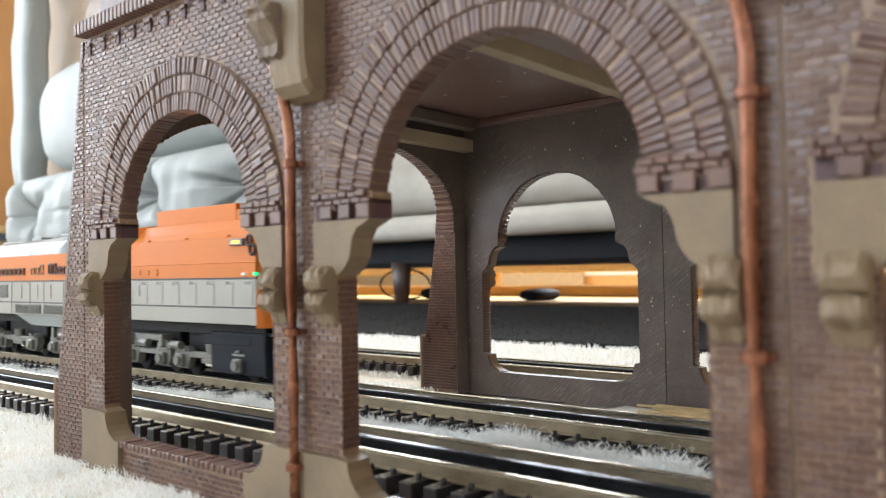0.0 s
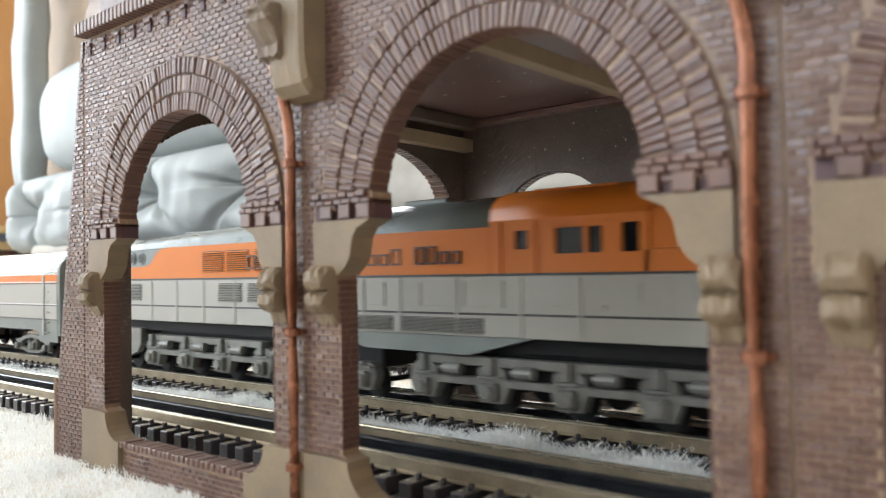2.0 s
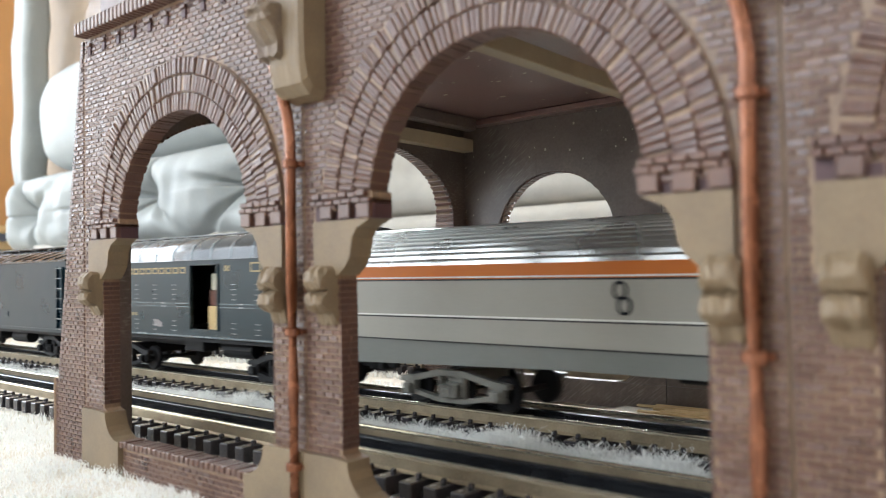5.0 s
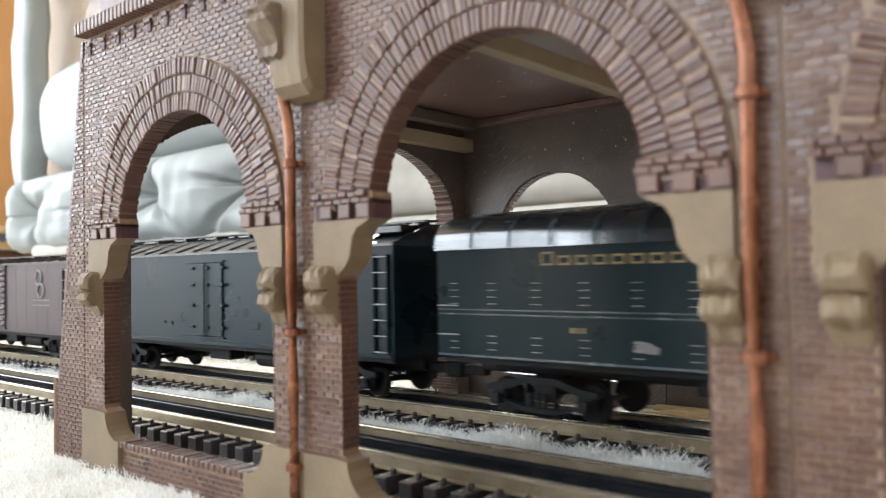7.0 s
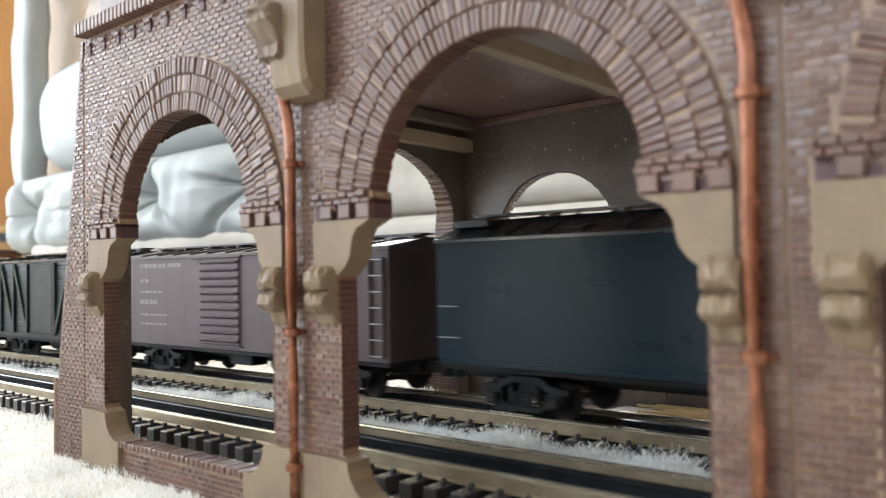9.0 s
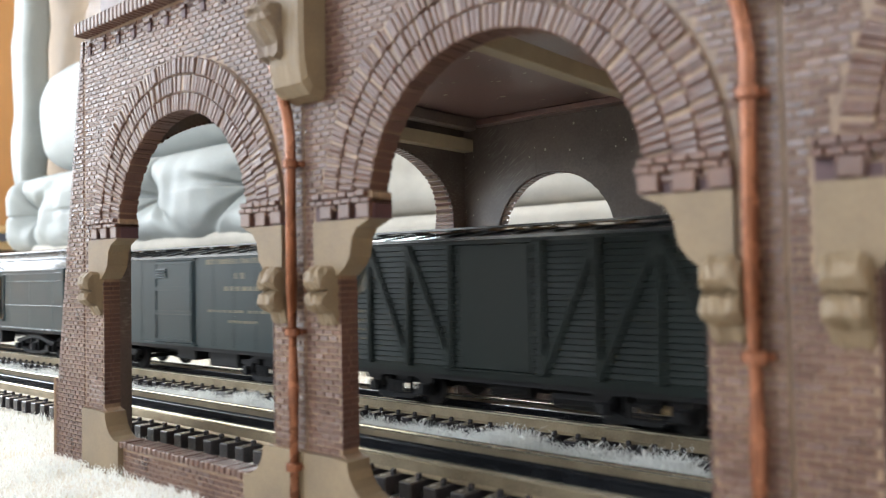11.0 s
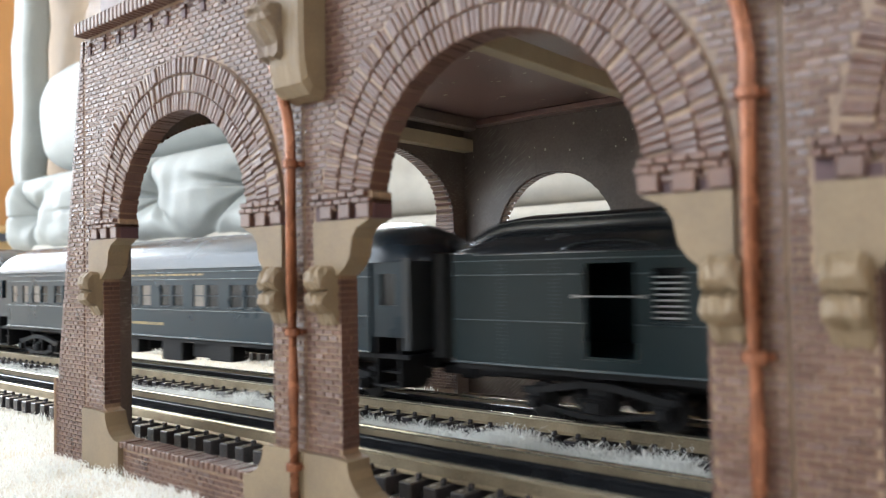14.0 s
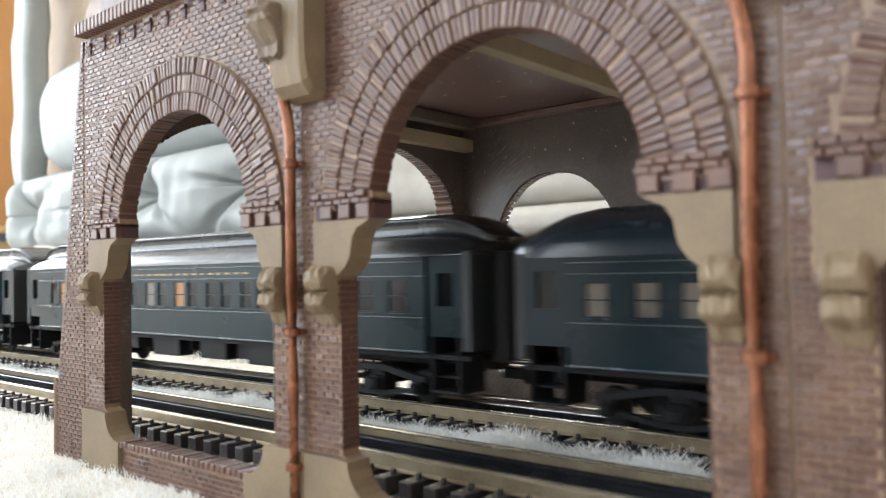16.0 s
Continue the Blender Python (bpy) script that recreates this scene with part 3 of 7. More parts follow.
def rough_stone(me, profile, x0, x1, y, seed, amount=0.0004, steps=7):
    """A stone with a carved side profile, swept in slightly uneven slices along x."""
    rnd = random.Random(seed)
    n = len(profile)
    vs, fs = [], []
    for i in range(steps):
        t = i / (steps - 1)
        x = x0 + (x1 - x0) * t
        pinch = 0.88 if i in (0, steps - 1) else 1.0
        cz = sum(p[1] for p in profile) / n
        for p in profile:
            vs.append((x + rnd.uniform(-amount, amount) * 0.4, y + p[0] * pinch + (rnd.uniform(-amount, amount) if p[0] < 0 else 0), cz + (p[1] - cz) * pinch + rnd.uniform(-amount, amount)))
    for i in range(steps - 1):
        for k in range(n):
            fs.append((i * n + k, i * n + (k + 1) % n, (i + 1) * n + (k + 1) % n, (i + 1) * n + k))
    fs += [tuple(range(n)), tuple((steps - 1) * n + k for k in range(n))]
    me.add(vs, fs)


def front_module(index, cx):
    w = thing("station_arcade_wall", "purple-brown brick arcade wall with a round arch and tan stone trim", "wall", "arcade wall modules", at=pose(cx, 0, 0))
    me = Mesh()
    module_core(me, FRONT, FRONT_IN)
    part("wall_core", me, MORTAR, w, "tan mortar wash")
    rnd = random.Random(40 + index)
    # arch rings on a bed of mortar
    bed = Mesh()
    for r0, r1, d in RINGS:
        seg = 48
        for k in range(seg):
            a, b = math.pi * k / seg, math.pi * (k + 1) / seg
            pts = [(r * math.cos(t), y, SPRING + r * math.sin(t)) for t in (a, b) for r in (r0 + 0.0001, r1 + 0.0002) for y in (FRONT - d + 0.00055, FRONT)]
            bed.add(pts, [(0, 4, 6, 2), (2, 6, 7, 3), (0, 1, 5, 4)])
    part("mortar_bed", bed, MORTAR, w)
    for (count, datas), (r0, r1, d) in zip(VOUSSOIRS, RINGS):
        for k in range(count):
            a = math.pi * (k + 0.5) / count
            part("brick", datas[rnd.randrange(5)], None, w, at=pose(0, FRONT + rnd.uniform(-0.00030, 0.00030), SPRING) @ pose(0, 0, 0, 0, math.degrees(math.pi / 2 - a) + rnd.uniform(-0.6, 0.6), 0))
    # brick field: single pieces on the piers, the rest joined
    field = Mesh()
    row, z = 0, FLOOR + 0.0008
    singles = 0
    while z < 0.1652:
        u = -0.0709 - (BRICK_L / 2 if row % 2 else 0)
        while u < 0.0709:
            a, b = u, u + BRICK_L
            zc = z + COURSE / 2
            if 0.0100 < zc < 0.0635:      # piers: three stretchers or closers a course
                a, b = u, u + BRICK_L
                for lo, hi in ((-0.0707, -PIER), (PIER, 0.0707)):
                    p, q = max(a, lo), min(b, hi)
                    if q - p > 0.0011:
                        if q - p > BRICK_L * 0.97 and singles < 28 and 0.012 < zc < 0.062:
                            part("brick", FACE_BRICKS[rnd.randrange(6)], None, w, at=pose((p + q) / 2, FRONT, zc, 0, rnd.uniform(-0.8, 0.8), 0))
                            singles += 1
                        else:
                            loose_brick(field, rnd, p + JOINT / 2, q - JOINT / 2, z, z + COURSE - JOINT, FRONT, 0.00055)
            else:
                p, q = max(a, -0.0706), min(b, 0.0706)
                ok = [field_allowed(p + (q - p) * f, zc) for f in (0.06, 0.5, 0.94)]
                if q - p > 0.0008:
                    if all(ok):
                        loose_brick(field, rnd, p + JOINT / 2, q - JOINT / 2, z, z + COURSE - JOINT, FRONT, 0.0005)
                    elif ok[0] and ok[1]:
                        loose_brick(field, rnd, p + JOINT / 2, p + (q - p) * 0.55, z, z + COURSE - JOINT, FRONT, 0.0005)
                    elif ok[1] and ok[2]:
                        loose_brick(field, rnd, p + (q - p) * 0.45, q - JOINT / 2, z, z + COURSE - JOINT, FRONT, 0.0005)
            u += BRICK_L
        if 0.0112 < z < 0.0615:           # bricks on the reveals
            for s in (-1, 1):
                x0, x1 = sorted((s * PIER, s * (PIER - 0.0004 - rnd.uniform(0, 0.0002))))
                split = FRONT + (0.0036 if row % 2 else 0.0024)
                for y0, y1 in ((FRONT - 0.0003, split - 0.00015), (split + 0.00015, FRONT_IN - 0.0003)):
                    field.box(x0, x1, y0, y1, z, z + COURSE - JOINT)
        z += COURSE
        row += 1
    tagged(part("brick_field", field, BRICK, w), kind="stuff")
    # bricks on edge along the sill
    for k in range(27):
        x = -0.0405 + 0.081 * k / 26
        me = Mesh()
        me.box(-0.00128, 0.00128, -0.0046, 0.0042, -0.0013, 0.0013, 0.0003)
        if k == 0:
            sill_data = me.data("sill_brick", BRICK_PIECE)
        part("sill_brick", sill_data, None, w, at=pose(x, (FRONT + FRONT_IN) / 2 - 0.0003, SILL - 0.0006 + rnd.uniform(-0.0002, 0.0002), 0, rnd.uniform(-3, 3), rnd.uniform(-2, 2)))
    for s in (-1, 1):
        for kind, name in (("corbel", "stone_corbel"), ("plinth", "stone_plinth")):
            me = Mesh()
            me.prism(stone_outline(s, kind), FRONT - (0.0016 if kind == "corbel" else 0.0021), FRONT_IN + 0.0003)
            part(name, me, STONE, w, "smooth tan painted stone")
        # brick ledge with dentils under the springing
        me = Mesh()
        end = CORBEL_END[s]
        x0, x1 = sorted((s * 0.0406, s * end))
        me.box(x0, x1, FRONT - 0.0014, FRONT_IN + 0.0004, 0.0848, 0.0880, 0.0003)
        part("ledge", me, MORTAR, w)
        for row in range(2):
            for k in range(8):
                a = s * (0.0406 + 0.00378 * k + (0.0012 if row else 0.0))
                if abs(a) > end - 0.001:
                    continue
                a0, a1 = sorted((a, min(abs(a) + 0.0035, end) * s))
                me = Mesh()
                me.box(a0, a1, FRONT - 0.0026 - 0.0004 * row - rnd.uniform(0, 0.0004), FRONT_IN + 0.0006, 0.0847 + 0.0018 * row, 0.0863 + 0.0019 * row + rnd.uniform(-0.0002, 0.0002), 0.0003)
                part("ledge_brick", me, BRICK, w)
        # plate behind the dentils, painted dark for the shade in the gaps
        back = Mesh()
        back.box(x0, x1, FRONT - 0.0004, FRONT_IN + 0.0002, 0.0803, 0.0846)
        part("ledge_recess", back, RECESS_SHADE, w)
        for k in range(4):
            me = Mesh()
            a = s * (0.0410 + 0.0078 * k)
            if abs(a) > end - 0.004:
                continue
            a0, a1 = sorted((a, a + s * (0.0046 + rnd.uniform(0, 0.0008))))
            me.box(a0, a1, FRONT - 0.0022 - rnd.uniform(0, 0.0003), FRONT + 0.001, 0.0803 + rnd.uniform(0, 0.0004), 0.0848, 0.0003)
            part("dentil", me, BRICK, w)
        me = Mesh()
        rough_stone(me, [(p[0] * 0.82, p[1]) for p in BRACKET], s * 0.0598 - 0.0038, s * 0.0598 + 0.0038, FRONT, index * 7 + s + 3, 0.00045, 8)
        part("stone_bracket", me, STONE, w, "rough carved tan stone bracket")
    # cornice: dentils, bricks on edge, stone coping
    # proud dark blocks painted as the shade of holes in the frieze
    for k in range(12):
        x = -0.0655 + 0.1310 * k / 11
        me = Mesh()
        me.box(x - 0.0013, x + 0.0013, FRONT - 0.0009, FRONT, 0.1585, 0.1618, 0.0002)
        part("hole_shade_block", me, RECESS_SHADE, w, "small dark block painted as the shade of a hole")
        me = Mesh()
        me.box(x - 0.0019, x + 0.0016, FRONT - 0.0015, FRONT, 0.1618, 0.1634, 0.0003)
        part("dentil", me, BRICK, w)
    for k in range(46):
        x = -0.0690 + 0.1380 * k / 45
        me = Mesh()
        me.box(-0.00128, 0.00128, -0.0058, 0.004, -0.0027, 0.0027, 0.0004)
        if k == 0:
            edge_data = me.data("cornice_brick", BRICK_PIECE)
        part("cornice_brick", edge_data, None, w, at=pose(x, FRONT + 0.0005, 0.1688, 0, rnd.uniform(-2, 2), rnd.uniform(-1, 1)))
    me = Mesh()
    me.box(-0.0690 if index else -0.052, 0.0708, FRONT - 0.0030, FRONT_IN + 0.001, 0.1722, 0.1790, 0.0008)
    part("coping", me, BRICK, w)
    return w


CENTRES = [(SEAMS[i] + SEAMS[i + 1]) / 2 for i in range(3)]
for i, c in enumerate(CENTRES):
    front_module(i, c)


def back_module(cx):
    w = thing("station_back_wall", "back arcade wall, dark brown painted inside with an arched opening", "wall", "back wall modules", at=pose(cx, 0, 0))
    me = Mesh()
    module_core(me, BACK_IN, BACK)
    part("wall_core", me, INNER, w)
    rnd = random.Random(int(cx * 1000))
    edge = Mesh()
    for k in range(44):                  # broken brick ends around the arch
        a = math.pi * (k + 0.5) / 44
        m = pose(0, 0, SPRING) @ pose(0, 0, 0, 0, math.degrees(math.pi / 2 - a), 0)
        edge.box(-0.0013, 0.0013, BACK_IN + 0.0012, BACK + 0.002, R_IN - 0.0006 - rnd.uniform(0, 0.0004), R_IN + 0.004, 0.0002, m)
    z = 0.0112
    while z < 0.0625:
        for s in (-1, 1):
            x0, x1 = sorted((s * (PIER + 0.004), s * (PIER - 0.0005 - rnd.uniform(0, 0.0004))))
            edge.box(x0, x1, BACK_IN + 0.0012, BACK + 0.0012, z, z + 0.0015, 0.0001)
        z += COURSE
    part("brick_edge", edge, BRICK, w)
    for s in (-1, 1):
        for kind, name in (("corbel", "stone_corbel"), ("plinth", "stone_plinth")):
            me = Mesh()
            me.prism(stone_outline(s, kind), BACK_IN + 0.0015, BACK + 0.0016)
            part(name, me, STONE, w)
        me = Mesh()
        rough_stone(me, [(-p[0], p[1]) for p in BRACKET], s * 0.0598 - 0.0044, s * 0.0598 + 0.0044, BACK, 3)
        part("stone_bracket", me, STONE, w)
    flecks = Mesh()
    for _ in range(34):
        x, z0, r = rnd.uniform(-0.07, 0.07), rnd.uniform(0.128, 0.160), 0.0002 + 0.0006 * rnd.random() ** 3
        flecks.box(x - r * 0.7, x + r * 0.7, BACK_IN - 0.0003, BACK_IN + 0.0001, z0 - r, z0 + r)
    for _ in range(60):
        x, z0, r = rnd.choice((-1, 1)) * rnd.uniform(0.057, 0.070), rnd.uniform(0.0, 0.12), 0.0002 + 0.0004 * rnd.random() ** 3
        flecks.box(x - r * 0.7, x + r * 0.7, BACK_IN - 0.0003, BACK_IN + 0.0001, z0 - r, z0 + r)
    tagged(part("paint_flecks", flecks, CREAMCARD, w), kind="stuff")
    # glue ridges and filler where the casting was patched
    for k in range(2):
        me = Mesh()
        x, z0 = rnd.uniform(-0.06, 0.06), rnd.uniform(0.128, 0.155)
        me.box(x - 0.0016, x + 0.0018, BACK_IN - 0.0002, BACK_IN + 0.0002, z0 - rnd.uniform(0.008, 0.02), z0, 0.00015)
        part("glue_ridge", me, INNER, w)
    return w


for c in CENTRES:
    back_module(c)


# battered end wall with the train portal
PORTAL_Y, PORTAL_HALF, PORTAL_SPRING, PORTAL_RISE = 0.2915, 0.1128, 0.090, 0.0555
IN_X = -0.3314


def batter(z):
    return -0.3588 if z < 0.0206 else -0.3558 + (z - 0.0206) * (0.0225 / 0.1445)


def portal_half():
    pts = [(PORTAL_HALF, FLOOR - 0.002), (PORTAL_HALF, 0.0204), (PORTAL_HALF, 0.0208), (PORTAL_HALF, 0.055), (PORTAL_HALF, PORTAL_SPRING)]
    for k in range(1, 23):
        a = math.pi / 2 * k / 22
        pts.append((PORTAL_HALF * math.cos(a) ** 0.75, PORTAL_SPRING + PORTAL_RISE * math.sin(a) ** 0.75))
    return pts


def end_core(me, outer, inner, y0, y1, top):
    half = portal_half()
    for s, ylim in ((-1, y0), (1, y1)):
        ring = []
        n0 = 5
        n = len(half) - n0
        for i, (d, z) in enumerate(half):
            f = 0 if i < n0 else (i - n0 + 1) / n
            if i < n0:
                ring.append((ylim, z))
            elif f < 0.4:
                ring.append((ylim, PORTAL_SPRING + (top - PORTAL_SPRING) * f / 0.4))
            else:
                ring.append((ylim + (PORTAL_Y - ylim) * (f - 0.4) / 0.6, top))
        inn = [(PORTAL_Y + s * d, z) for d, z in half]
        m = len(half)
        vs = [(outer(z), y, z) for y, z in inn] + [(outer(z), y, z) for y, z in ring] + [(inner, y, z) for y, z in inn] + [(inner, y, z) for y, z in ring]
        fs = []
        for i in range(m - 1):
            fs += [(i, i + 1, m + i + 1, m + i), (2 * m + i, 3 * m + i, 3 * m + i + 1, 2 * m + i + 1), (i, 2 * m + i, 2 * m + i + 1, i + 1), (m + i, m + i + 1, 3 * m + i + 1, 3 * m + i)]
        me.add(vs, fs)


end = thing("station_end_wall", "battered brick end wall with a wide arched train portal", "wall")
me = Mesh()
end_core(me, batter, IN_X, FRONT, BACK, 0.1655)
part("wall_core", me, MORTAR, end)
me = Mesh()
end_core(me, lambda z: IN_X + 0.0002, -0.3285, FRONT_IN + 0.0003, BACK_IN - 0.0003, 0.1622)
part("inner_lining", me, INNER, end, "dark brown painted inner face")
rnd = random.Random(77)
jamb, ret, row, z = Mesh(), Mesh(), 0, FLOOR + 0.001
jam_y = PORTAL_Y + PORTAL_HALF
while z < 0.164:
    x, stop = batter(z + 0.0009) + 0.0002, IN_X - 0.0003
    first = True
    while x < stop - 0.0007:
        length = BRICK_L * (0.5 if first and row % 2 else 1.0)
        q = min(x + length, stop)
        first = False
        loose_brick(ret, rnd, x, q - JOINT, z, z + COURSE - JOINT, FRONT, 0.0007)
        x = q
    if z < 0.094:
        x, first = batter(z + 0.0009) + 0.0002, True
        while x < -0.3290:
            length = BRICK_L * (0.5 if first and row % 2 else 1.0)
            q = min(x + length, -0.3287)
            first = False
            if q - x > 0.0007:
                loose_brick(jamb, rnd, x, q - JOINT, z, z + COURSE - JOINT, jam_y, 0.0006)
            x = q
    # outer corner stretchers that stick out of the battered face
    ret.box(batter(z + 0.0009) - 0.0005 - rnd.uniform(0, 0.0004), batter(z + 0.0009) + 0.0015, FRONT - 0.0005, FRONT + (0.004 if row % 2 else 0.002), z, z + COURSE - JOINT)
    z += COURSE
    row += 1
tagged(part("return_bricks", ret, BRICK, end), kind="stuff")
tagged(part("jamb_bricks", jamb, BRICK, end), kind="stuff")
half = portal_half()
for s in (-1, 1):
    for i in range(4, len(half) - 1):
        (d0, z0), (d1, z1) = half[i], half[i + 1]
        steps = max(1, int(math.hypot(d1 - d0, z1 - z0) / 0.0024))
        for k in range(steps):
            f = (k + 0.5) / steps
            y, zz = PORTAL_Y + s * (d0 + (d1 - d0) * f), z0 + (z1 - z0) * f
            ang = math.degrees(math.atan2(z1 - z0, s * (d1 - d0)))
            if i % 1 == 0:
                me = Mesh()
                x0 = batter(zz)
                me.box(x0, -0.3283, -0.0010, 0.0010, -0.0003, 0.0007, 0.0002, Matrix.Translation((0, y, zz)) @ Matrix.Rotation(radians(ang), 4, "X") @ Matrix.Translation((0, 0, -0.0004 * (1 if s < 0 else -1))))
                part("soffit_brick", me, BRICK_PIECE, end)
me = Mesh()
me.box(-0.3605, -0.3570, jam_y - 0.0014, jam_y + 0.016, FLOOR - 0.001, 0.0222, 0.0012)
part("plinth_stone", me, STONE, end)
me = Mesh()
me.box(-0.3600, -0.3584, FRONT - 0.0012, FRONT + 0.015, FLOOR - 0.001, 0.0208, 0.0006)
part("plinth_stone", me, MORTAR, end)

# roof slab, beams, blocks
roof = thing("station_ceiling", "brown painted ceiling slab flecked with pale paint", "ceiling")
me = Mesh()
me.box(-0.3312, SEAMS[3] - 0.0005, FRONT_IN + 0.0004, BACK_IN - 0.0004, 0.1630, 0.1700)
part("slab", me, CEIL, roof)
rnd = random.Random(5)
flecks = Mesh()
for _ in range(230):
    x, y, r = rnd.uniform(-0.31, 0.0), rnd.uniform(0.18, 0.40), 0.0003 + 0.0012 * rnd.random() ** 3
    flecks.box(x - r * rnd.uniform(1, 2.2), x + r, y - r * 0.7, y + r * 0.7, 0.16280, 0.1632)
tagged(part("paint_flecks", flecks, CREAMCARD, roof), kind="stuff")
for y0, y1, z0 in ((BACK_IN - 0.010, BACK_IN - 0.0004, 0.1590), (FRONT_IN + 0.0005, FRONT_IN + 0.010, 0.1590)):
    me = Mesh()
    me.box(-0.316, 0.09, y0, y1, z0, 0.1628, 0.0006)
    part("cleat", me, CEIL, roof)
me = Mesh()
me.box(-0.3165, -0.309, 0.20, 0.405, 0.1550, 0.1628, 0.0008)
part("cleat", me, INNER, roof)
for x0 in (-0.1723, -0.0300):
    me = Mesh()
    me.box(x0, x0 + 0.0070, FRONT_IN + 0.0005, BACK_IN - 0.0005, 0.1437, 0.1508, 0.0004)
    tagged(part("ceiling_beam", me, BEAM), "cream painted wooden beam under the brown ceiling", "beam", "ceiling beams")
    me = Mesh()
    for y in (FRONT_IN + 0.006, BACK_IN - 0.012):
        me.box(x0 + 0.0005, x0 + 0.0065, y, y + 0.006, 0.1508, 0.1629, 0.0004)
    part("hanger", me, CEIL, roof)
me = Mesh()
me.box(-0.3283, -0.3205, FRONT_IN + 0.0005, BACK_IN - 0.0005, 0.1437, 0.1520, 0.0004)
tagged(part("ceiling_beam", me, BEAM), "cream painted wooden beam along the end wall", "beam", "ceiling beams")


# consoles over the piers and copper downpipes
CONSOLE = [(0.0, 0.1660), (-0.0095, 0.1660), (-0.0098, 0.1380), (-0.0096, 0.1270), (-0.0085, 0.1210), (-0.0055, 0.1180), (0.0, 0.1172)]
for seam in SEAMS[1:3]:
    t = thing("wall_console", "tan stone console block on the brick wall above a pier", "console", "wall consoles", at=pose(seam, 0, 0))
    me = Mesh()
    rough_stone(me, CONSOLE, -0.0050, 0.0110, FRONT - 0.0003, 11, 0.00014, 13)
    part("block", me, STONE, t)
    me = Mesh()
    rough_stone(me, [(0.002, 0.1465), (-0.005, 0.1465), (-0.0072, 0.1440), (-0.0060, 0.1425), (-0.0070, 0.1400), (-0.0050, 0.1375), (-0.0020, 0.1340), (-0.0025, 0.1300), (0.002, 0.1285)], -0.0075, 0.0025, FRONT - 0.0095, 13, 0.0006, 7)
    part("carved_boss", me, STAINED_SHADED, t, "rough carved boss, stain and shade both in its dark colour")
    px, py = seam - (0.0026 if seam < -0.1 else 0.0055), FRONT - 0.0034
    t = thing("copper_downpipe", "copper-coloured downpipe with collars on a brick pier", "downpipe", "copper downpipes")
    me = Mesh()
    me.tube([(px - 0.0075, py - 0.0040, 0.152), (px - 0.0065, py - 0.0038, 0.143), (px - 0.0045, py - 0.0030, 0.131), (px - 0.0020, py - 0.0016, 0.121), (px - 0.0006, py - 0.0006, 0.114), (px, py, 0.106), (px, py, 0.06), (px + 0.0002, py, 0.03), (px, py, FLOOR)], 0.0018, 14)
    part("pipe", me, COPPER, t, smooth=True)
    for z in (0.0985, 0.0470, 0.0060):
        me = Mesh()
        me.tube([(px, py, z - 0.0014), (px, py, z - 0.0010), (px, py, z + 0.0010), (px, py, z + 0.0014)], [0.0019, 0.0025, 0.0025, 0.0019], 14)
        me.box(px - 0.0032, px + 0.0032, py + 0.0012, FRONT, z - 0.0008, z + 0.0008, 0.0002)
        part("collar", me, COPPER, t)

# pale split-wood shims under the back wall
shim = thing("wood_shim", "bundle of pale split bamboo strips under the back wall", "shim")
rnd = random.Random(9)
for k in range(9):
    me = Mesh()
    y = 0.395 + 0.0034 * k
    me.box(-0.196 + rnd.uniform(-0.014, 0.014), -0.13 + rnd.uniform(-0.02, 0.02), y, y + 0.0026, FLOOR + 0.001, FLOOR + 0.0022 + rnd.uniform(0, 0.0010), 0.0004)
    part("strip", me, PALEWOOD, shim)


# ---- sofa and the room beyond ----
def cushion(x0, x1, y0, y1, z0, z1, seed, power=0.45, tufts=(), wrinkle=0.012, nu=64, nv=40):
    """An overstuffed cushion: a rounded box with dimples and soft wrinkles."""
    cx, cy, cz = (x0 + x1) / 2, (y0 + y1) / 2, (z0 + z1) / 2
    hx, hy, hz = (x1 - x0) / 2, (y1 - y0) / 2, (z1 - z0) / 2
    def sp(v, e):
        return math.copysign(abs(v) ** e, v)
    def at(u, v):
        a, b = 2 * math.pi * u, math.pi * (v - 0.5)
        x = cx + hx * sp(math.cos(b), power) * sp(math.cos(a), power)
        y = cy + hy * sp(math.cos(b), power) * sp(math.sin(a), power)
        z = cz + hz * sp(math.sin(b), power)
        n = noise.noise(Vector((x * 3.1, y * 3.1, z * 4 + seed))) * wrinkle + noise.noise(Vector((x * 9, y * 9, z * 7 + seed))) * wrinkle * 0.4
        y -= n
        z += n * 0.5
        for tx, tz, depth, r in tufts:
            d = math.hypot(x - tx, z - tz)
            if y < cy:
                y += depth * math.exp(-(d / r) ** 2)
                ang = math.atan2(z - tz, x - tx)
                y += depth * 0.42 * math.exp(-(d / (2.6 * r)) ** 2) * max(0, math.cos(5 * ang + seed)) ** 3
        return (x, y, z)
    me = Mesh()
    me.grid(at, nu, nv, True)
    return me


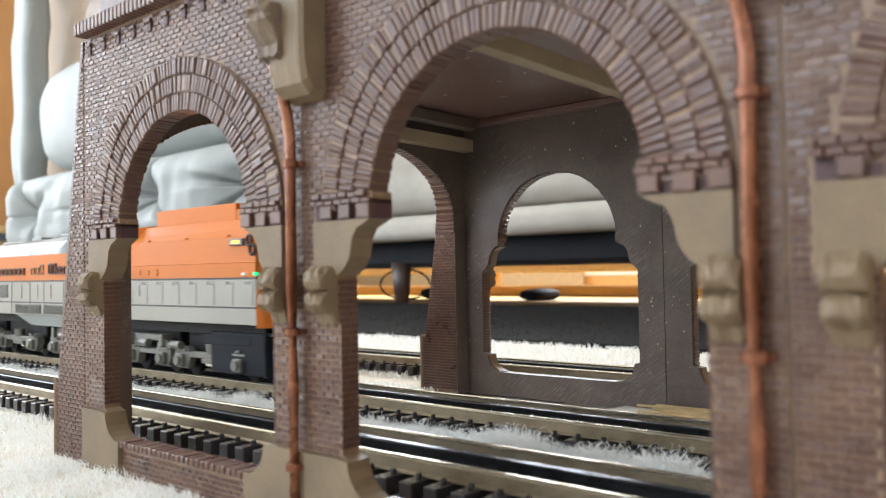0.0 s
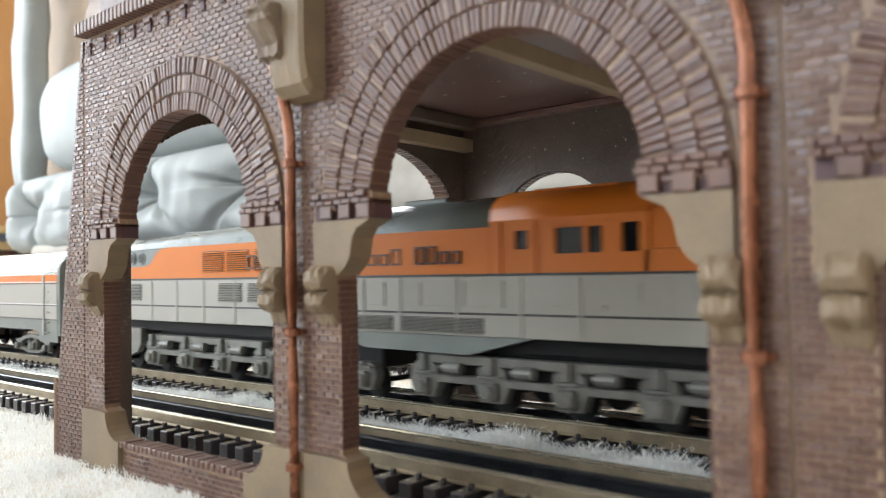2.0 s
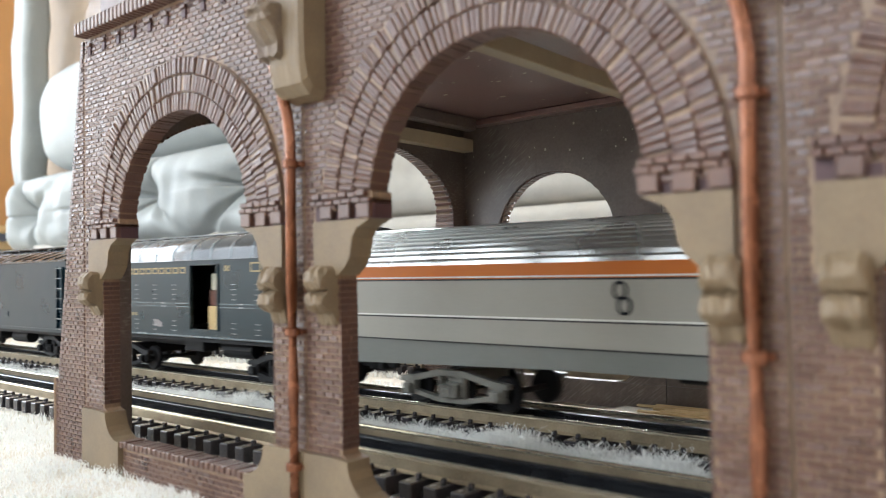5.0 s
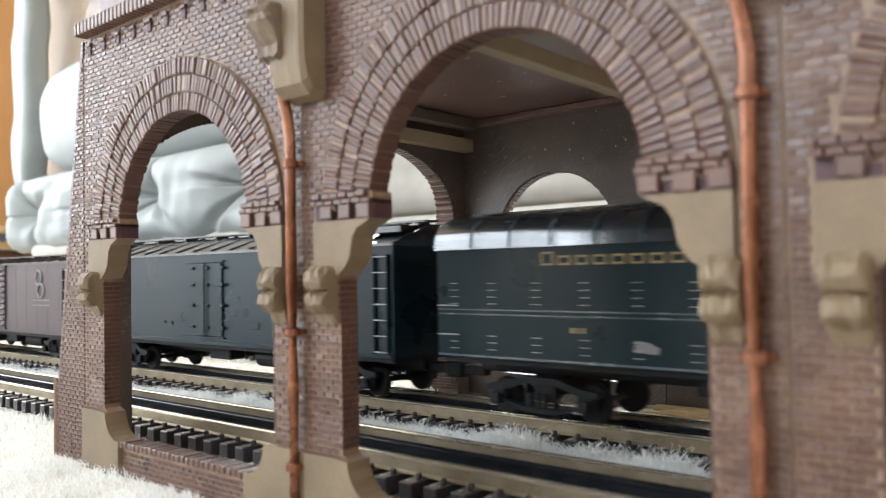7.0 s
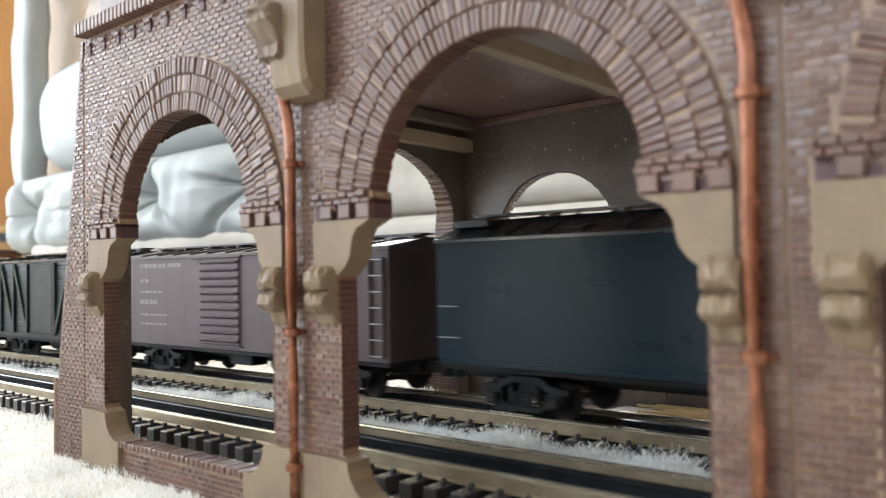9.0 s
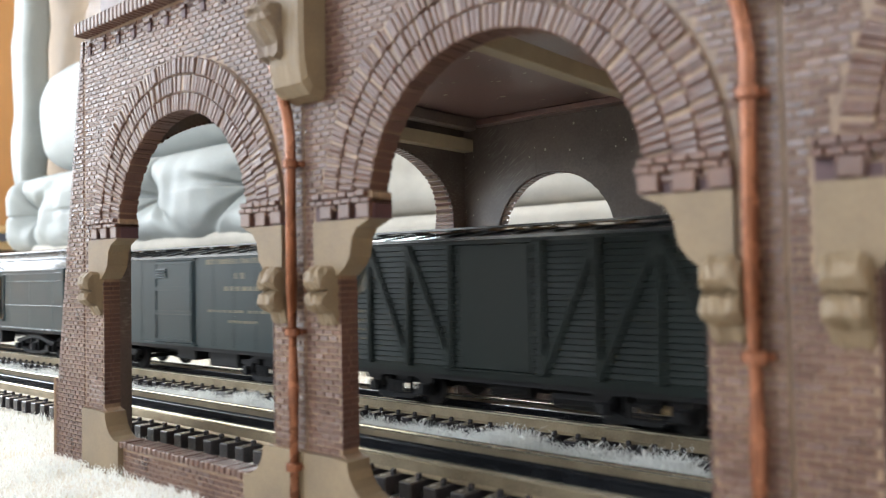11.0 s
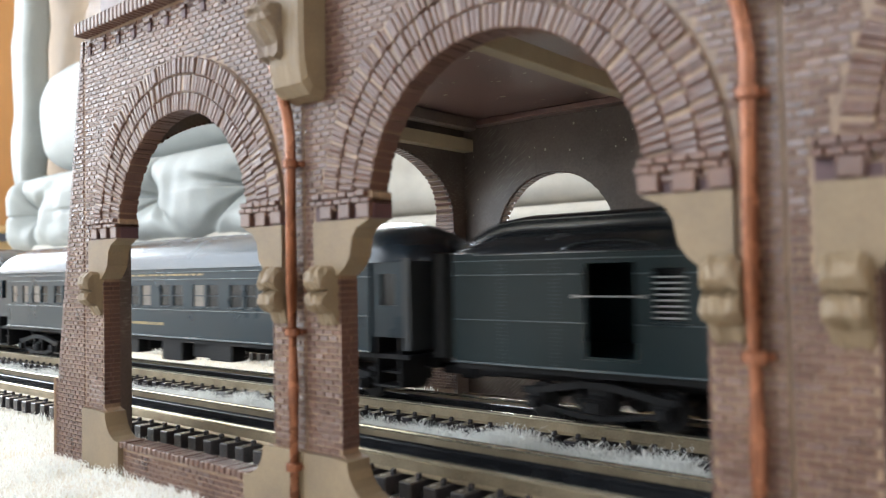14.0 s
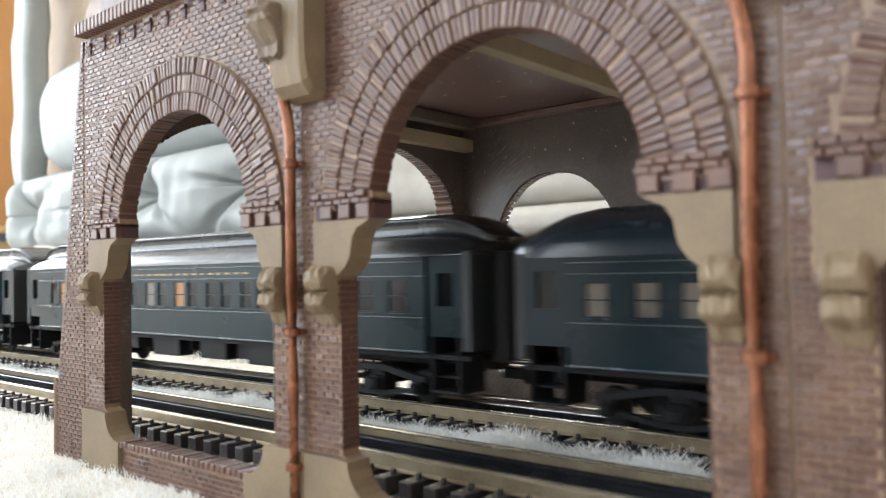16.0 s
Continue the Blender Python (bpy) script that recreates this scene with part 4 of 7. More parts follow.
def padded(x0, x1, y0, y1, z0, z1, seed, tufts=(), wrinkle=0.01, roll=0.10, nu=150, nv=60):
    """An upholstered block whose front swells, dimples at its buttons and creases."""
    cx, cz, hx, hz = (x0 + x1) / 2, (z0 + z1) / 2, (x1 - x0) / 2, (z1 - z0) / 2
    def front(u, v):
        s, t = 2 * u - 1, 2 * v - 1
        x, z = cx + hx * s, cz + hz * t
        ex, ez = max(0.0, 1 - (1 - abs(s)) * hx / roll), max(0.0, 1 - (1 - abs(t)) * hz / roll)
        r = min(1.0, math.hypot(ex, ez))
        y = y0 + roll * (1 - math.sqrt(max(0.0, 1 - r * r)))
        y -= wrinkle * noise.noise(Vector((x * 4, z * 7, seed))) + 0.4 * wrinkle * noise.noise(Vector((x * 13, z * 9, seed + 4)))
        for tx, tz, depth, rad in tufts:
            d = math.hypot(x - tx, (z - tz) * 1.15)
            ang = math.atan2(z - tz, x - tx)
            y += depth * math.exp(-(d / rad) ** 1.3) + depth * 0.55 * math.exp(-(d / (2.6 * rad)) ** 2) * max(0.0, math.cos(3.5 * ang + seed)) ** 10
        return (x, y if max(abs(s), abs(t)) < 0.999 else y1, z)
    me = Mesh()
    me.grid(front, nu, nv)
    return me


sofa = thing("sofa", "large overstuffed pale leather sofa on dark wooden legs", "sofa")
part("seat_front", padded(-2.62, -1.48, 1.36, 2.10, 0.17, 0.475, 2, [(-2.47, 0.34, 0.10, 0.07), (-1.95, 0.335, 0.10, 0.07)], 0.025), LEATHER, sofa, "tufted pale leather", True)
part("seat_front", padded(-3.62, -2.60, 1.37, 2.10, 0.17, 0.49, 5, [(-3.40, 0.33, 0.09, 0.07), (-2.85, 0.33, 0.09, 0.07)], 0.03), LEATHER, sofa, "tufted pale leather", True)
part("back_cushion", cushion(-3.68, -1.75, 1.46, 1.90, 0.49, 1.00, 8, 0.62, wrinkle=0.02, nu=120), LEATHER, sofa, "smooth bulging pale leather", True)
part("arm", cushion(-3.86, -3.72, 1.52, 1.64, 0.20, 1.75, 12, 0.5, [(-3.8, 0.40, 0.03, 0.06)], wrinkle=0.02), LEATHER, sofa, "tall rounded pale leather wing", True)
part("backrest", padded(-4.20, -2.80, 1.72, 2.08, 0.16, 1.80, 23, (), 0.02, 0.08, 60, 40), SHADED_BACK, sofa, "tall upholstered backrest, shade put into its tan colour", True)
part("seat_panel", padded(-1.62, 0.35, 1.40, 2.05, 0.200, 0.50, 15, (), 0.022, 0.05, 160, 40), LINEN, sofa, "cream linen seat panel", True)
part("base_panel", padded(-3.40, 0.35, 1.40, 2.10, 0.138, 0.204, 19, (), 0.016, 0.03, 240, 20), LINEN, sofa, "cream linen base band", True)
me = Mesh()
me.box(-3.38, 0.33, 1.46, 2.08, 0.078, 0.150, 0.01)
part("underside", me, BLACKCLOTH, sofa, "black cloth underside")
for x, y in ((-3.3, 1.47), (-1.37, 1.47), (0.2, 1.47), (-3.3, 2.0), (0.2, 2.0)):
    for _ in (0,):
        me = Mesh()
        me.tube([(x, y, FLOOR - 0.012), (x, y, 0.03), (x, y, 0.09)], [0.016, 0.022, 0.026], 16)
        part("leg", me, DARKWOOD, sofa, smooth=True)

# far floor clutter below the sofa
me = Mesh()
me.box(RX0 + 0.01, -1.66, RY1 - 0.02, RY1 - 0.002, FLOOR - 0.012, 0.085, 0.004)
me.box(0.66, RX1 - 0.01, RY1 - 0.02, RY1 - 0.002, FLOOR - 0.012, 0.085, 0.004)
tagged(part("baseboard", me, BEAM), "cream painted baseboard along the far wall", "baseboard", kind="structure")
low = thing("low_wooden_rack", "low honey-coloured wooden rack on the floor behind the sofa", "rack")
for x0, x1, z0, z1, y in ((-2.6, -0.2, 0.055, 0.088, 2.30), (-2.6, -0.2, FLOOR - 0.012, 0.012, 2.30)):
    me = Mesh()
    me.box(x0, x1, y, y + 0.04, z0, z1, 0.006)
    part("rail", me, PALEWOOD if z0 > 0 else WOODFLOOR, low)
for x in (-2.55, -1.75, -1.0, -0.25):
    me = Mesh()
    me.box(x, x + 0.06, y - 0.002, y + 0.05, FLOOR - 0.012, 0.06, 0.006)
    part("post", me, WOODFLOOR, low)
# soft lumps standing in for unidentified dark low things
for x, w, h in ((-1.76, 0.12, 0.028), (-1.36, 0.085, 0.022)):
    me = cushion(x, x + w, 1.95, 2.1, FLOOR - 0.013, FLOOR + h, x, 0.7, wrinkle=0.004, nu=24, nv=16)
    tagged(part("shoe", me, BLACKCLOTH, smooth=True), "dark low lump lying on the wood floor", "shoe", "things under the sofa")
me = Mesh()
me.tube([(-1.62 + 0.10 * math.cos(a / 10), 1.75, FLOOR - 0.002 + 0.045 * (1 + math.sin(a / 10))) for a in range(0, 60)], 0.003, 8)
tagged(part("cable", me, BLACKCLOTH, smooth=True), "thin black cable looping up from the floor", "cable")
# side table with boxes beside the sofa
tab = thing("side_table", "low dark wooden side table beside the sofa", "table")
me = Mesh()
me.box(-4.90, -4.34, 1.45, 1.95, 0.19, 0.215, 0.006)
part("tabletop", me, DARKWOOD, tab)
for x in (-4.84, -4.40):
    for y in (1.5, 1.9):
        me = Mesh()
        me.tube([(x, y, FLOOR - 0.012), (x, y, 0.19)], 0.018, 10)
        part("leg", me, DARKWOOD, tab, smooth=True)
for k, (mat, z0, z1, x0, lab) in enumerate(((PALEWOOD, 0.216, 0.262, -4.80, "tan cardboard box on the side table"), (BLUEGREY, 0.262, 0.305, -4.77, "dark blue-grey book lying on a box"), (PALEWOOD, 0.305, 0.345, -4.75, "tan hardback book on top of the pile"))):
    me = Mesh()
    me.box(x0, x0 + 0.40 - 0.02 * k, 1.52, 1.80, z0, z1, 0.004)
    tagged(part("book" if k else "carton", me, mat), lab, "book" if k else "box")


# ---- train ----
HW = 0.032                       # half the width of the rolling stock


def side_wall(me, x0, x1, y, z0, z1, holes, thick=0.0014):
    """A flat side from x0 back to x1 with rectangular openings (a0, a1, z0, z1), a0 < a1."""
    s = 1 if y < 0 else -1
    ya, yb = sorted((y, y + s * thick))
    lo, hi = min(x0, x1), max(x0, x1)
    xs = sorted({round(v, 6) for v in [lo, hi] + [q for h in holes for q in h[:2]] if lo <= v <= hi})
    zs = sorted({round(v, 6) for v in [z0, z1] + [q for h in holes for q in h[2:]] if z0 <= v <= z1})
    nx, nz = len(xs), len(zs)

    def solid(i, k):
        if not (0 <= i < nx - 1 and 0 <= k < nz - 1):
            return False
        cx, cz = (xs[i] + xs[i + 1]) / 2, (zs[k] + zs[k + 1]) / 2
        return not any(h[0] < cx < h[1] and h[2] < cz < h[3] for h in holes)

    at = lambda i, k, b: (i * nz + k) * 2 + b
    faces = []
    for i in range(nx - 1):
        for k in range(nz - 1):
            if not solid(i, k):
                continue
            faces.append((at(i, k, 0), at(i + 1, k, 0), at(i + 1, k + 1, 0), at(i, k + 1, 0)))
            faces.append((at(i, k, 1), at(i, k + 1, 1), at(i + 1, k + 1, 1), at(i + 1, k, 1)))
            for di, dk, p, q in ((-1, 0, (i, k + 1), (i, k)), (1, 0, (i + 1, k), (i + 1, k + 1)), (0, -1, (i, k), (i + 1, k)), (0, 1, (i + 1, k + 1), (i, k + 1))):
                if not solid(i + di, k + dk):
                    faces.append((at(*p, 0), at(*p, 1), at(*q, 1), at(*q, 0)))
    used = sorted({v for f in faces for v in f})
    slot = {v: n for n, v in enumerate(used)}
    me.add([(xs[v // 2 // nz], (ya, yb)[v % 2], zs[v // 2 % nz]) for v in used], [tuple(slot[v] for v in f) for f in faces])


def arc_roof(eave, ridge, half=HW, n=12, sag=0.55):
    """Roof outline over both eaves (y, z), from the near eave across."""
    pts = []
    for k in range(n + 1):
        a = math.pi * k / n
        pts.append((-half * math.copysign(abs(math.cos(a)) ** sag, math.cos(a)), eave + (ridge - eave) * math.sin(a) ** 0.8))
    return pts


def wheelset(parent, x):
    me = Mesh()
    for y in (-0.0165, 0.0165):
        me.tube([(x, y - 0.0018, 0.0086), (x, y - 0.0006, 0.0086), (x, y + 0.0012, 0.0086), (x, y + 0.0018, 0.0086)], [0.0075, 0.0084, 0.0084, 0.0070], 20)
    me.tube([(x, -0.024, 0.0086), (x, 0.024, 0.0086)], 0.0015, 8)
    part("wheelset", me, WHEEL, parent)


def bogie(car, xc, wheels, mat, length):
    """A truck: side frames with arches and journal boxes, springs, bolster and wheelsets."""
    b = part("truck", bolster_mesh(xc), mat, car)
    for s in (-1, 1):
        y0, y1 = sorted((s * 0.0215, s * 0.0252))
        me = Mesh()
        l = length / 2
        top = [(xc - l, 0.0118), (xc - l, 0.0142), (xc - l + 0.008, 0.0150), (xc - 0.008, 0.0186), (xc + 0.008, 0.0186), (xc + l - 0.008, 0.0150), (xc + l, 0.0142), (xc + l, 0.0118), (xc + l - 0.009, 0.0122), (xc + 0.007, 0.0158), (xc - 0.007, 0.0158), (xc - l + 0.009, 0.0122)]
        me.prism(top, y0, y1)
        low = [(xc - l + 0.002, 0.0074), (xc - l + 0.010, 0.0080), (xc - 0.0075, 0.0056), (xc + 0.0075, 0.0056), (xc + l - 0.010, 0.0080), (xc + l - 0.002, 0.0074), (xc + l - 0.002, 0.0056), (xc + l - 0.010, 0.0060), (xc + 0.0075, 0.0034), (xc - 0.0075, 0.0034), (xc - l + 0.010, 0.0060), (xc - l + 0.002, 0.0056)]
        me.prism(low, y0, y1)
        for dx in (-0.0075, 0.0062):
            me.box(xc + dx, xc + dx + 0.0013, y0, y1, 0.0050, 0.0162, 0.0002)
        for k in range(wheels):
            x = xc + (k - (wheels - 1) / 2) * (length - 0.012) / (wheels - 1)
            me.box(x - 0.0040, x + 0.0040, y0, y1, 0.0058, 0.0130, 0.0008)
        part("side_frame", me, mat, b)
        for k in range(wheels):
            x = xc + (k - (wheels - 1) / 2) * (length - 0.012) / (wheels - 1)
            me = Mesh()
            ya, yb = sorted((s * 0.0250, s * 0.0282))
            me.box(x - 0.0026, x + 0.0026, ya, yb, 0.0060, 0.0112, 0.0007)
            part("journal_box", me, mat, b)
        for dx in (-0.0035, 0.0, 0.0035):
            me = Mesh()
            me.tube([(xc + dx, s * 0.0262, 0.0062), (xc + dx, s * 0.0262, 0.0120)], 0.0014, 8)
            part("spring", me, mat, b)
    for k in range(wheels):
        wheelset(b, xc + (k - (wheels - 1) / 2) * (length - 0.012) / (wheels - 1))
    return b


def bolster_mesh(xc):
    me = Mesh()
    me.box(xc - 0.005, xc + 0.005, -0.0225, 0.0225, 0.0100, 0.0180, 0.0008)
    return me


def coupler(car, x, s):
    me = Mesh()
    x0, x1 = sorted((x - s * 0.004, x + s * 0.010))
    me.box(x0, x1, -0.0026, 0.0026, 0.0135, 0.0185, 0.0006)
    x0, x1 = sorted((x + s * 0.009, x + s * 0.0150))
    me.box(x0, x1, -0.0048, 0.0034, 0.0120, 0.0200, 0.0010)
    part("coupler", me, WHEEL, car)


def underframe(car, length, z, mat, seed, deep=True):
    me = Mesh()
    me.box(-length + 0.004, -0.004, -0.006, 0.006, z - 0.009, z - 0.0005, 0.0006)
    me.box(-length + 0.002, -0.002, -0.030, 0.030, z - 0.0025, z - 0.0003)
    part("centre_sill", me, mat, car)
    rnd = random.Random(seed)
    if deep:
        for x0, w, y, h in ((-length * 0.40, 0.030, -0.024, 0.012), (-length * 0.56, 0.022, -0.022, 0.010), (-length * 0.50, 0.018, 0.014, 0.011)):
            me = Mesh()
            if rnd.random() < 0.4:
                me.tube([(x0, y + 0.006, z - h * 0.6), (x0 + w, y + 0.006, z - h * 0.6)], h * 0.42, 14)
            else:
                me.box(x0, x0 + w, y, y + 0.012, z - h, z - 0.0024, 0.0008)
            part("equipment_box", me, mat, car)


def ladder(car, x, y, z0, z1, rungs, mat, w=0.009):
    me = Mesh()
    s = -1 if y < 0 else 1
    for k in range(rungs):
        z = z0 + (z1 - z0) * k / (rungs - 1)
        me.box(x - w / 2, x + w / 2, min(y + s * 0.0012, y + s * 0.0018), max(y + s * 0.0012, y + s * 0.0018), z - 0.0003, z + 0.0003)
    rungs_ob = part("ladder", me, GRAB, car, "pale wire rungs")
    me = Mesh()
    for dx in (-w / 2, w / 2):
        ya, yb = sorted((y, y + s * 0.0018))
        me.box(x + dx - 0.0003, x + dx + 0.0003, ya, yb, z0 - 0.001, z1 + 0.001)
    part("stile", me, mat, rungs_ob)


def rivets(me, x, z0, z1, y, pitch=0.0016, r=0.00025):
    z = z0
    s = -1 if y < 0 else 1
    while z < z1:
        ya, yb = sorted((y - s * 0.0001, y + s * 0.00022))
        me.box(x - r, x + r, ya, yb, z - r, z + r)
        z += pitch


def bars(car, name, x0, x1, z, h, n, mat, label, y=-HW, thick=0.00012, stagger=0.0, proud=0.0):
    """Unreadable lettering as a row of plain bars of its size and colour."""
    me = Mesh()
    w = (x1 - x0) / n
    rnd = random.Random(n)
    for k in range(n):
        a = x0 + k * w
        hh = h * (1.0 - stagger * rnd.random())
        g0, g1 = rnd.uniform(0.04, 0.2), rnd.uniform(0.6, 0.9)
        me.box(a + w * g0, a + w * g1, y - thick - proud, y + 0.0001, z, z + hh)
    return part(name, me, mat, car, label)


def glyph_rings(car, name, x0, x1, z, h, n, stroke, mat, label, tall=(), y=-HW, proud=0.0002):
    """A brand's lettering as a row of plain hollow shapes of its size and colour."""
    me = Mesh()
    w = (x1 - x0) / n
    for k in range(n):
        a, b = x0 + k * w + w * 0.10, x0 + (k + 1) * w - w * 0.14
        t = z + h * (1.42 if k in tall else 1.0)
        ya, yb = y - proud, y + 0.0001
        me.box(a, a + stroke, ya, yb, z, t)
        me.box(b - stroke, b, ya, yb, z, t)
        me.box(a + stroke, b - stroke, ya, yb, z, z + stroke)
        me.box(a + stroke, b - stroke, ya, yb, t - stroke, t)
    return part(name, me, mat, car, label)


def end_walls(car, x0, x1, z0, eave, floor_h, mat):
    """Both ends and the floor of a car, each a part."""
    for x, s in ((x0, -1), (x1, 1)):
        me = Mesh()
        a, b = sorted((x, x + s * 0.0014))
        me.box(a, b, -HW + 0.0014, HW - 0.0014, z0, eave)
        e = part("end_wall", me, mat, car)
        for k in range(5):
            z = z0 + (eave - z0) * (k + 1) / 6
            a, b = sorted((x, x - s * 0.0006))
            me = Mesh()
            me.box(a, b, -HW + 0.003, HW - 0.003, z - 0.0008, z + 0.0008)
            part("end_rib", me, mat, e)
    me = Mesh()
    me.box(x1 + 0.0014, x0 - 0.0014, -HW + 0.0014, HW - 0.0014, z0, z0 + floor_h)
    part("car_floor", me, mat, car)


def freight(name, label, front, length, z0, eave, ridge, mat, roof_mat, group="cars of the train"):
    """A boxcar body: sides, ends, roof with running board, trucks, underframe."""
    car = thing(name, label, "railway car", group)
    for y in (-HW, HW):
        me = Mesh()
        side_wall(me, 0, -length, y, z0, eave, [])
        part("side_wall", me, mat, car)
    end_walls(car, 0, -length, z0, eave, 0.001, mat)
    me = Mesh()
    me.prism([(-HW - 0.0012, eave - 0.0008), (-HW - 0.0012, eave + 0.0006), (-0.004, ridge - 0.0025), (0.004, ridge - 0.0025), (HW + 0.0012, eave + 0.0006), (HW + 0.0012, eave - 0.0008)], 0.0012, -length - 0.0012, "x")
    part("roof", me, roof_mat, car)
    for k in range(1, int(length / 0.019)):
        x = -k * 0.019
        me = Mesh()
        me.prism([(-HW - 0.0010, eave + 0.0004), (-HW - 0.0010, eave + 0.0016), (0, ridge - 0.0012), (HW + 0.0010, eave + 0.0016), (HW + 0.0010, eave + 0.0004)], x - 0.0005, x + 0.0005, "x")
        part("roof_rib", me, roof_mat, car)
    me = Mesh()
    for y in (-0.0052, -0.0016, 0.0020):
        me.box(-length + 0.002, -0.002, y, y + 0.0032, ridge - 0.0010, ridge)
    for k in range(9):
        x = -0.008 - k * (length - 0.016) / 8
        me.box(x - 0.001, x + 0.001, -0.005, 0.005, ridge - 0.0030, ridge - 0.0010)
    part("running_board", me, roof_mat, car)
    underframe(car, length, z0, WHEEL, int(length * 1000))
    for x in (-0.042, -length + 0.042):
        bogie(car, x, 2, WHEEL, 0.044)
    coupler(car, 0, 1), coupler(car, -length, -1)
    ladder(car, -0.0075, -HW, z0 + 0.003, eave - 0.006, 7, mat)
    for z in (z0 + 0.012, z0 + 0.026):     # grab irons at the rear
        me = Mesh()
        me.box(-length + 0.0015, -length + 0.0125, -HW - 0.0017, -HW - 0.0012, z - 0.0003, z + 0.0003)
        for dx in (0.0015, 0.0125):
            me.box(-length + dx - 0.0003, -length + dx + 0.0003, -HW - 0.0017, -HW, z - 0.0003, z + 0.0003)
        part("grab_iron", me, GRAB, car)
    return car


def door_panel(car, x0, x1, z0, z1, mat, ribs=0, hinges=False, name="door"):
    me = Mesh()
    lo, hi = sorted((x0, x1))
    me.box(lo, hi, -HW - 0.0012, -HW - 0.0001, z0, z1, 0.0003)
    d = part(name, me, mat, car)
    for k in range(ribs):
        z = z0 + (z1 - z0) * (k + 0.5) / ribs
        me = Mesh()
        me.prism([(-HW - 0.0011, z - 0.0012), (-HW - 0.0026, z), (-HW - 0.0011, z + 0.0012)], lo + 0.0008, hi - 0.0008, "x")
        part("rib", me, mat, d)
    for z in (z0 - 0.0012, z1 + 0.0004):
        me = Mesh()
        me.box(lo - 0.012, hi + 0.002, -HW - 0.0018, -HW, z, z + 0.0009)
        part("door_track", me, mat, d)
    if hinges:
        for x in (lo, (lo + hi) / 2, hi):
            for f in (0.12, 0.42, 0.7, 0.93):
                me = Mesh()
                z = z0 + (z1 - z0) * f
                me.box(x - 0.0028, x + 0.0028, -HW - 0.0024, -HW - 0.0010, z - 0.0010, z + 0.0010, 0.0003)
                part("hinge", me, mat, d)
        me = Mesh()
        me.tube([((lo + hi) / 2 - 0.001, -HW - 0.0024, z0), ((lo + hi) / 2 - 0.001, -HW - 0.0024, z1)], 0.0006, 8)
        part("lock_bar", me, mat, d)
    return d


S = [0.004, 0.0930, 0.191, 0.2901, 0.3914, 0.4944, 0.5984, 0.7025, 0.8058, 0.9066, 1.0038, 1.0966, 1.1847, 1.2684, 1.3484, 1.4267, 1.5063,
     1.5897, 1.6804, 1.7801, 1.8884, 2.0044, 2.1266, 2.2535, 2.3827, 2.5149, 2.6513, 2.791, 2.9307, 3.0695, 3.2071, 3.3436, 3.4793]
TRAIN = []


def louvre(parent, x0, x1, z0, z1, n, mat, y=-HW, name="louvre"):
    """A grille: frame backing with angled slats."""
    lo, hi = sorted((x0, x1))
    me = Mesh()
    me.box(lo, hi, y - 0.0003, y + 0.0004, z0, z1)
    g = part(name, me, LOUVRE_DARK, parent)
    me = Mesh()
    p = (z1 - z0) / n
    for k in range(n):
        z = z0 + p * k
        me.prism([(y - 0.0002, z), (y - 0.0010, z + p * 0.12), (y - 0.0002, z + p * 0.72)], lo + 0.0004, hi - 0.0004, "x")
    tagged(part("slats", me, mat, g), kind="stuff")
    return g


def skin(profile_at, xs, mat, name, parent, label="", smooth=True):
    """A shell lofted along x through outlines of (y, z)."""
    me = Mesh()
    n = len(profile_at(xs[0]))
    vs = [(x, y, z) for x in xs for y, z in profile_at(x)]
    fs = [(i * n + k, i * n + k + 1, (i + 1) * n + k + 1, (i + 1) * n + k) for i in range(len(xs) - 1) for k in range(n - 1)]
    fs += [tuple(range(n)), tuple((len(xs) - 1) * n + k for k in range(n))]
    me.add(vs, fs)
    return part(name, me, mat, parent, label, smooth=name in ("roof", "cab_roof"))


